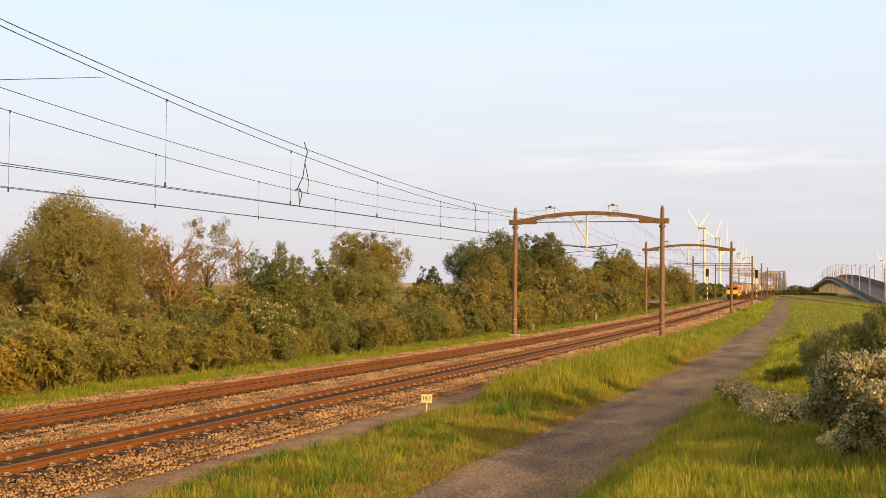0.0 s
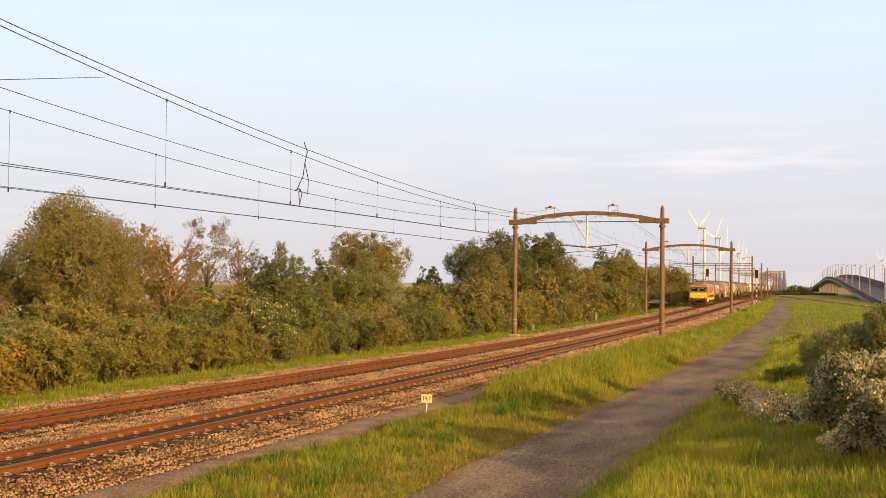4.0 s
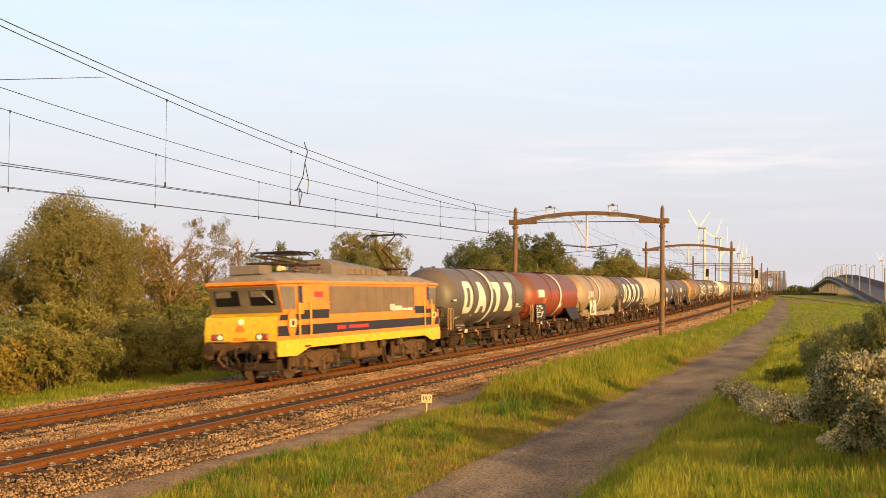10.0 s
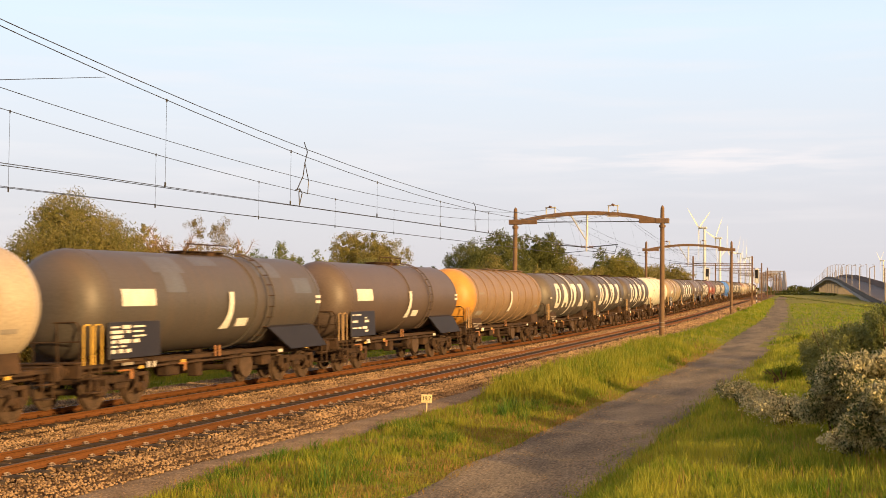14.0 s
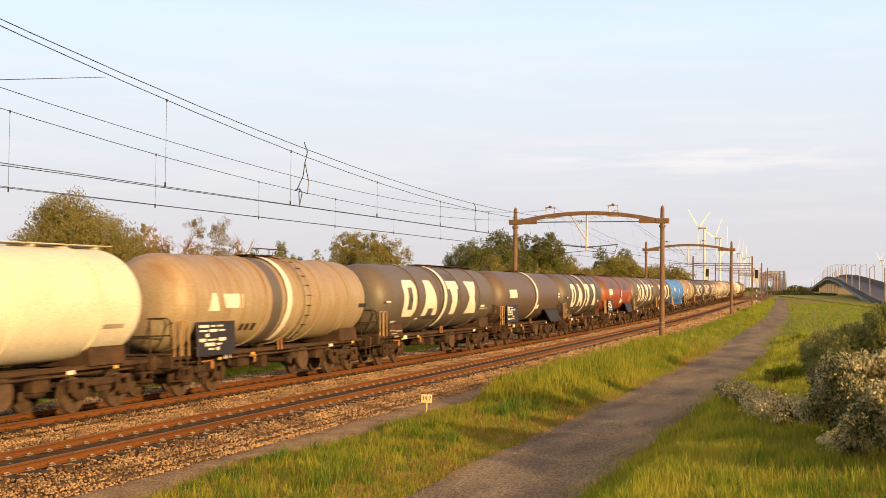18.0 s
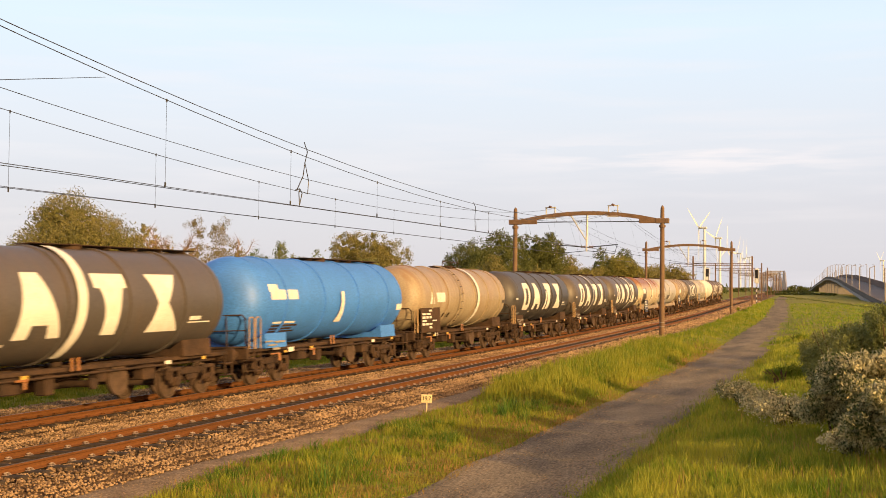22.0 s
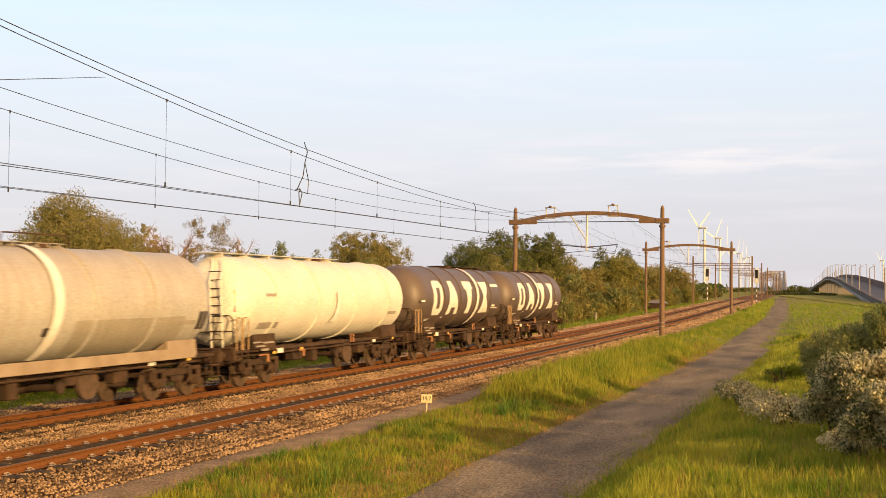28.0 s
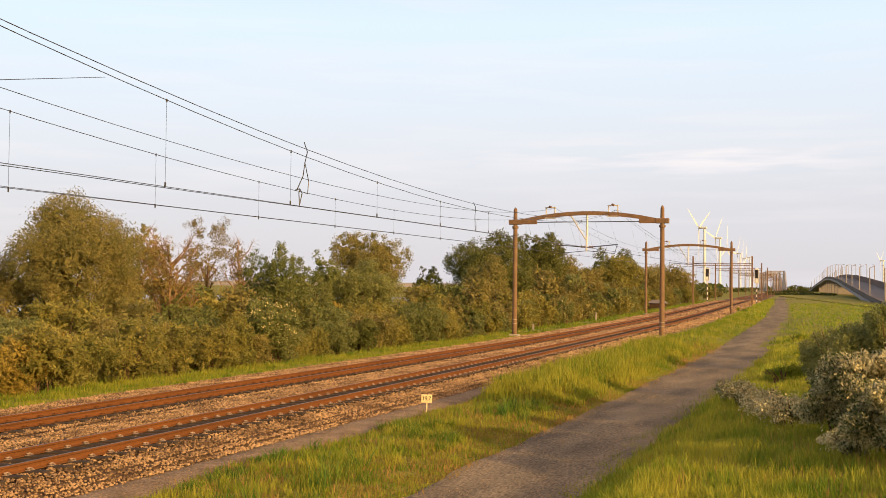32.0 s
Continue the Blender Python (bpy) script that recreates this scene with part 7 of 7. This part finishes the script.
        part("rail_guard", Solid().box((0, yy(0.35), 0.42), (2.5, 0.08, 0.3), 0.02, m), M_FRAME, bb)
        for x in (-1.1, 1.1):
            part("step", Solid().box((x, yy(0.25), 0.62), (0.4, 0.3, 0.05), 0.01, m).box((x, yy(0.3), 0.85), (0.06, 0.06, 0.5), 0.01, m), M_FRAME, bb)

    two_ended(cab)
    for sx in (-1, 1):
        fl = pose(0, 0, 0) if sx > 0 else pose(0, 0, 0, 0, 0, 180)
        pn = part("louvre_panel", Solid().box((1.466, yy(8.35), 2.61), (0.02, 8.7, 1.02), 0.006, fl), M_PANEL, body, "dusty brown louvred panel")
        for i in range(11):
            part("seam", Solid().box((1.478, yy(4.1 + 8.5 * i / 10), 2.61), (0.012, 0.02, 1.0), 0, fl), M_PANEL, pn)
        part("scrawl", Solid().box((1.479, yy(10.6), 2.22), (0.006, 1.1, 0.2), 0, fl).box((1.479, yy(11.8), 2.17), (0.006, 1.2, 0.1), 0, fl).box((1.479, yy(10.1), 2.28), (0.006, 0.5, 0.24), 0, fl), M_WHITE, pn, "pale painted scrawl")
        part("dark_band", Solid().box((1.464, yy(8.05), 1.59), (0.016, 12.3, 0.35), 0.003, fl), M_NAVY, body)
        part("writing_bar", Solid().box((1.476, yy(5.0), 1.59), (0.008, 0.8, 0.16), 0.002, fl).box((1.476, yy(6.6), 1.59), (0.008, 1.9, 0.14), 0.002, fl), M_RED, body, "small red lettering as bars")
        for u0, u1 in ((1.9, 3.95), (12.75, 14.2)):
            part("dark_band", Solid().box((1.464, yy((u0 + u1) / 2), 2.12), (0.016, u1 - u0, 0.32), 0.003, fl), M_NAVY, body)
        part("number_bar", Solid().box((1.468, yy(3.1), 2.82), (0.01, 0.72, 0.2), 0.002, fl), M_RED, body, "red number as a bar")
        for u in (1.5, 3.9, 12.85, 14.5):
            part("panel_seam", Solid().box((1.463, yy(u), 2.3), (0.008, 0.025, 1.75), 0, fl), M_LGREY, body)
        part("side_step", Solid().box((1.46, yy(2.1), 0.86), (0.12, 0.5, 0.05), 0.01, fl).box((1.46, yy(2.1), 1.02), (0.12, 0.42, 0.05), 0.01, fl), M_FRAME, body)
        for u in (5.2, 7.4, 9.1, 11.0):
            part("bracket", Solid().box((1.4, yy(u), 0.84), (0.16, 0.3, 0.34), 0.03, fl), M_LDIRT, body)
        part("sill_band", Solid().box((1.44, yy(8.05), 1.11), (0.06, 11.6, 0.3), 0.01, fl), M_YELLOW, body, "yellow lower band")
    # roof
    s = Solid()
    sec = [(-1.47, 3.2), (1.47, 3.2), (1.47, 3.3), (1.3, 3.46), (0.9, 3.6), (0.3, 3.65), (-0.3, 3.65), (-0.9, 3.6), (-1.3, 3.46), (-1.47, 3.3)]
    vs = []
    for u, k, dz in ((0.12, 0.93, -0.0), (1.2, 0.97, 0), (2.0, 1.0, 0), (L - 2.0, 1.0, 0), (L - 1.2, 0.97, 0), (L - 0.12, 0.93, 0)):
        f = 0.55 if u < 0.5 or u > L - 0.5 else (0.9 if u < 1.5 or u > L - 1.5 else 1.0)
        vs += [(x * k, yy(u), 3.2 + (z - 3.2) * f) for x, z in sec]
    fs = [(j * 10 + i, j * 10 + (i + 1) % 10, j * 10 + 10 + (i + 1) % 10, j * 10 + 10 + i) for j in range(5) for i in range(10)]
    s.add(vs, fs + [tuple(range(9, -1, -1)), tuple(range(50, 60))])
    roof = part("roof", s, M_LROOF, th, "dusty grey roof")
    gut = Solid()
    for sx in (-1, 1):
        gut.box((sx * 1.475, yy(L / 2), 3.25), (0.05, L - 3.6, 0.11), 0.01)
    for m in (pose(0, 0, 0), pose(0, 0, 0, 0, 0, 180)):
        gut.box((0, yy(0.13), 3.23), (2.72, 0.06, 0.12), 0.01, m)
        for sx in (-1, 1):
            a, b = m @ Vector((sx * 1.37, yy(0.13), 3.23)), m @ Vector((sx * 1.48, yy(1.85), 3.25))
            gut.cyl(a, b, 0.055, n=6)
    part("gutter", gut, M_ORANGE, th)
    for u in (3.9, 12.2):
        part("roof_seam", Solid().box((0, yy(u), 3.62), (2.3, 0.05, 0.06), 0.01), M_LGREY, roof)
    part("roof_fan", Solid().box((-0.1, yy(1.0), 3.70), (1.2, 0.85, 0.32), 0.03), M_LGREY, roof, "louvred roof box")
    part("horn", Solid().cyl((0.8, yy(1.8), 3.75), (0.8, yy(1.4), 3.75), 0.06, 0.1, 10), M_SIGN, roof)
    hs = Solid()
    q = [(-0.85, 3.5), (0.85, 3.5), (0.82, 4.0), (0.55, 4.2), (-0.55, 4.2), (-0.82, 4.0)]
    vs = []
    for u, f in ((5.6, 0.95), (5.9, 1.0), (10.9, 0.62), (11.3, 0.5)):
        vs += [(x * (0.9 + 0.1 * f), yy(u), 3.5 + (z - 3.5) * f) for x, z in q]
    hs.add(vs, [(j * 6 + i, j * 6 + (i + 1) % 6, j * 6 + 6 + (i + 1) % 6, j * 6 + 6 + i) for j in range(3) for i in range(6)] + [(5, 4, 3, 2, 1, 0), tuple(range(18, 24))])
    hood = part("roof_hood", hs, M_LGREY, roof, "long grey roof hood")
    for i in range(6):
        m = pose(0.835, yy(7.4 + 0.58 * i), 3.73, 0, -3, 0)
        part("louvre", Solid().box((0, 0, 0.0), (0.07, 0.44, 0.24), 0.008, m), M_PANEL, hood)
    for u in (2.2, 3.2, 4.4, 5.1, 12.4, 13.6, 14.2):
        for x in (-0.55, 0.55):
            part("roof_insulator", Solid().lathe([(0.0, 0.07), (0.03, 0.1), (0.08, 0.1), (0.1, 0.06), (0.13, 0.1), (0.18, 0.1), (0.2, 0.06), (0.25, 0.09), (0.3, 0.05)], 10, pose(x, yy(u), 3.56, 90, 0, 0)), M_INSUL, roof)
    # folded pantograph
    s = Solid()
    for x in (-0.5, 0.5):
        s.pipe([(x, yy(1.7), 3.95), (x, yy(5.0), 3.95)], 0.035, 6)
        s.pipe([(x * 0.6, yy(4.6), 4.05), (x * 0.8, yy(1.9), 4.22)], 0.035, 6)
        s.pipe([(x * 0.8, yy(1.9), 4.22), (x * 1.2, yy(4.2), 4.32)], 0.03, 6)
    for u in (1.7, 3.3, 5.0):
        s.box((0, yy(u), 3.95), (1.3, 0.09, 0.08), 0.01)
    pf_ = part("pantograph_frame", s, M_FRAME, th, "folded pantograph")
    sh_ = Solid()
    for u in (2.6, 3.1, 3.6, 4.1):
        sh_.pipe([(-0.95, yy(u), 4.24), (-0.75, yy(u), 4.38), (0.75, yy(u), 4.38), (0.95, yy(u), 4.24)], 0.03, 6)
    part("collector_head", sh_, M_BLACK, pf_)
    # raised pantograph
    s = Solid()
    for u in (12.2, 14.0):
        s.box((0, yy(u), 3.95), (1.3, 0.09, 0.08), 0.01)
    for x in (-0.5, 0.5):
        s.pipe([(x, yy(12.2), 3.95), (x, yy(14.0), 3.95)], 0.035, 6)
        s.pipe([(x * 0.6, yy(13.8), 4.0), (x * 0.35, yy(12.35), 4.78)], 0.045, 6)
        s.pipe([(x * 0.35, yy(12.35), 4.78), (x * 0.9, yy(13.2), 5.42)], 0.032, 6)
    pr = part("pantograph_frame", s, M_FRAME, th, "raised pantograph")
    sh_ = Solid()
    for u in (12.85, 13.3):
        sh_.pipe([(-0.95, yy(u), 5.3), (-0.75, yy(u), 5.46), (0.75, yy(u), 5.46), (0.95, yy(u), 5.3)], 0.028, 6)
    for x in (-0.45, 0.45):
        sh_.pipe([(x, yy(12.85), 5.45), (x, yy(13.3), 5.45)], 0.022, 6)
    part("collector_head", sh_, M_BLACK, pr)
    # underframe and bogies
    part("underframe", Solid().box((0, 0, 1.1), (2.5, L - 0.8, 0.34), 0.02), M_FRAME, th)
    part("equipment_case", Solid().box((0, yy(8.05), 0.68), (2.4, 3.0, 0.7), 0.05), M_LDIRT, th)
    part("air_tank", Solid().cyl((1.1, yy(6.9), 0.45), (1.1, yy(9.2), 0.45), 0.2, n=14), M_LDIRT, th)
    for u in (3.35, 12.75):
        s = Solid()
        for sx in (-1.1, 1.1):
            s.box((sx, 0, 0.78), (0.16, 3.9, 0.26), 0.03)
            s.box((sx * 1.02, 0, 0.52), (0.14, 0.9, 0.4), 0.03)
            for sy in (-1, 1):
                s.box((sx * 1.04, sy * 1.4, 0.62), (0.22, 0.5, 0.42), 0.05)
                s.box((sx * 1.02, sy * 0.72, 0.45), (0.12, 0.14, 0.5), 0.02)
                s.box((sx * 1.02, sy * 2.0, 0.55), (0.1, 0.1, 0.5), 0.02)
                for dy in (-0.42, 0.42):
                    s.cyl((sx * 1.04, sy * 1.4 + dy, 0.45), (sx * 1.04, sy * 1.4 + dy, 0.75), 0.1, n=10)
                s.cyl((sx * 1.1, sy * 0.3, 0.55), (sx * 1.1, sy * 0.95, 0.8), 0.05, n=8)
        s.box((0, 0, 0.7), (2.2, 0.8, 0.4), 0.04)
        bo = part("bogie", s, M_LDIRT, th, at=pose(0, yy(u), 0))
        for dy in (-1.4, 1.4):
            for sx, tz in ((-0.75, 180), (0.75, 0)):
                part("wheel", BIG_WHEEL, M_WHEEL, bo, at=pose(sx, dy, 0.62, 0, 0, tz))
            part("axle", AXLE, M_WHEEL, bo, at=pose(0, dy, 0.62))
            for sx, tz in ((-1.22, 180), (1.22, 0)):
                part("axle_box", BOX, M_FRAME, bo, at=pose(sx, dy, 0.62, 0, 0, tz))
    # the body rides above its bogies
    for ob in th.children:
        if not ob.name.startswith("bogie"):
            ob.location.z += 0.12
    return th


ENGINE = locomotive()
CARS = []
tail = 16.1
for end, style, pt, lab, opt in TRAIN:
    length = end - tail + 0.02
    w_ = wagon(length, style, pt, lab, **opt)
    CARS.append((w_, tail + 1.15 + length / 2))
    tail = end


# ---------------------------------------------------------------- what moves
def motions():
    times = [2.0 * i for i in range(17)]
    walk(ENGINE, [(t, train_pose(8.25, t)) for t in times])
    for car, u in CARS:
        walk(car, [(t, train_pose(u, t)) for t in times])


motions()
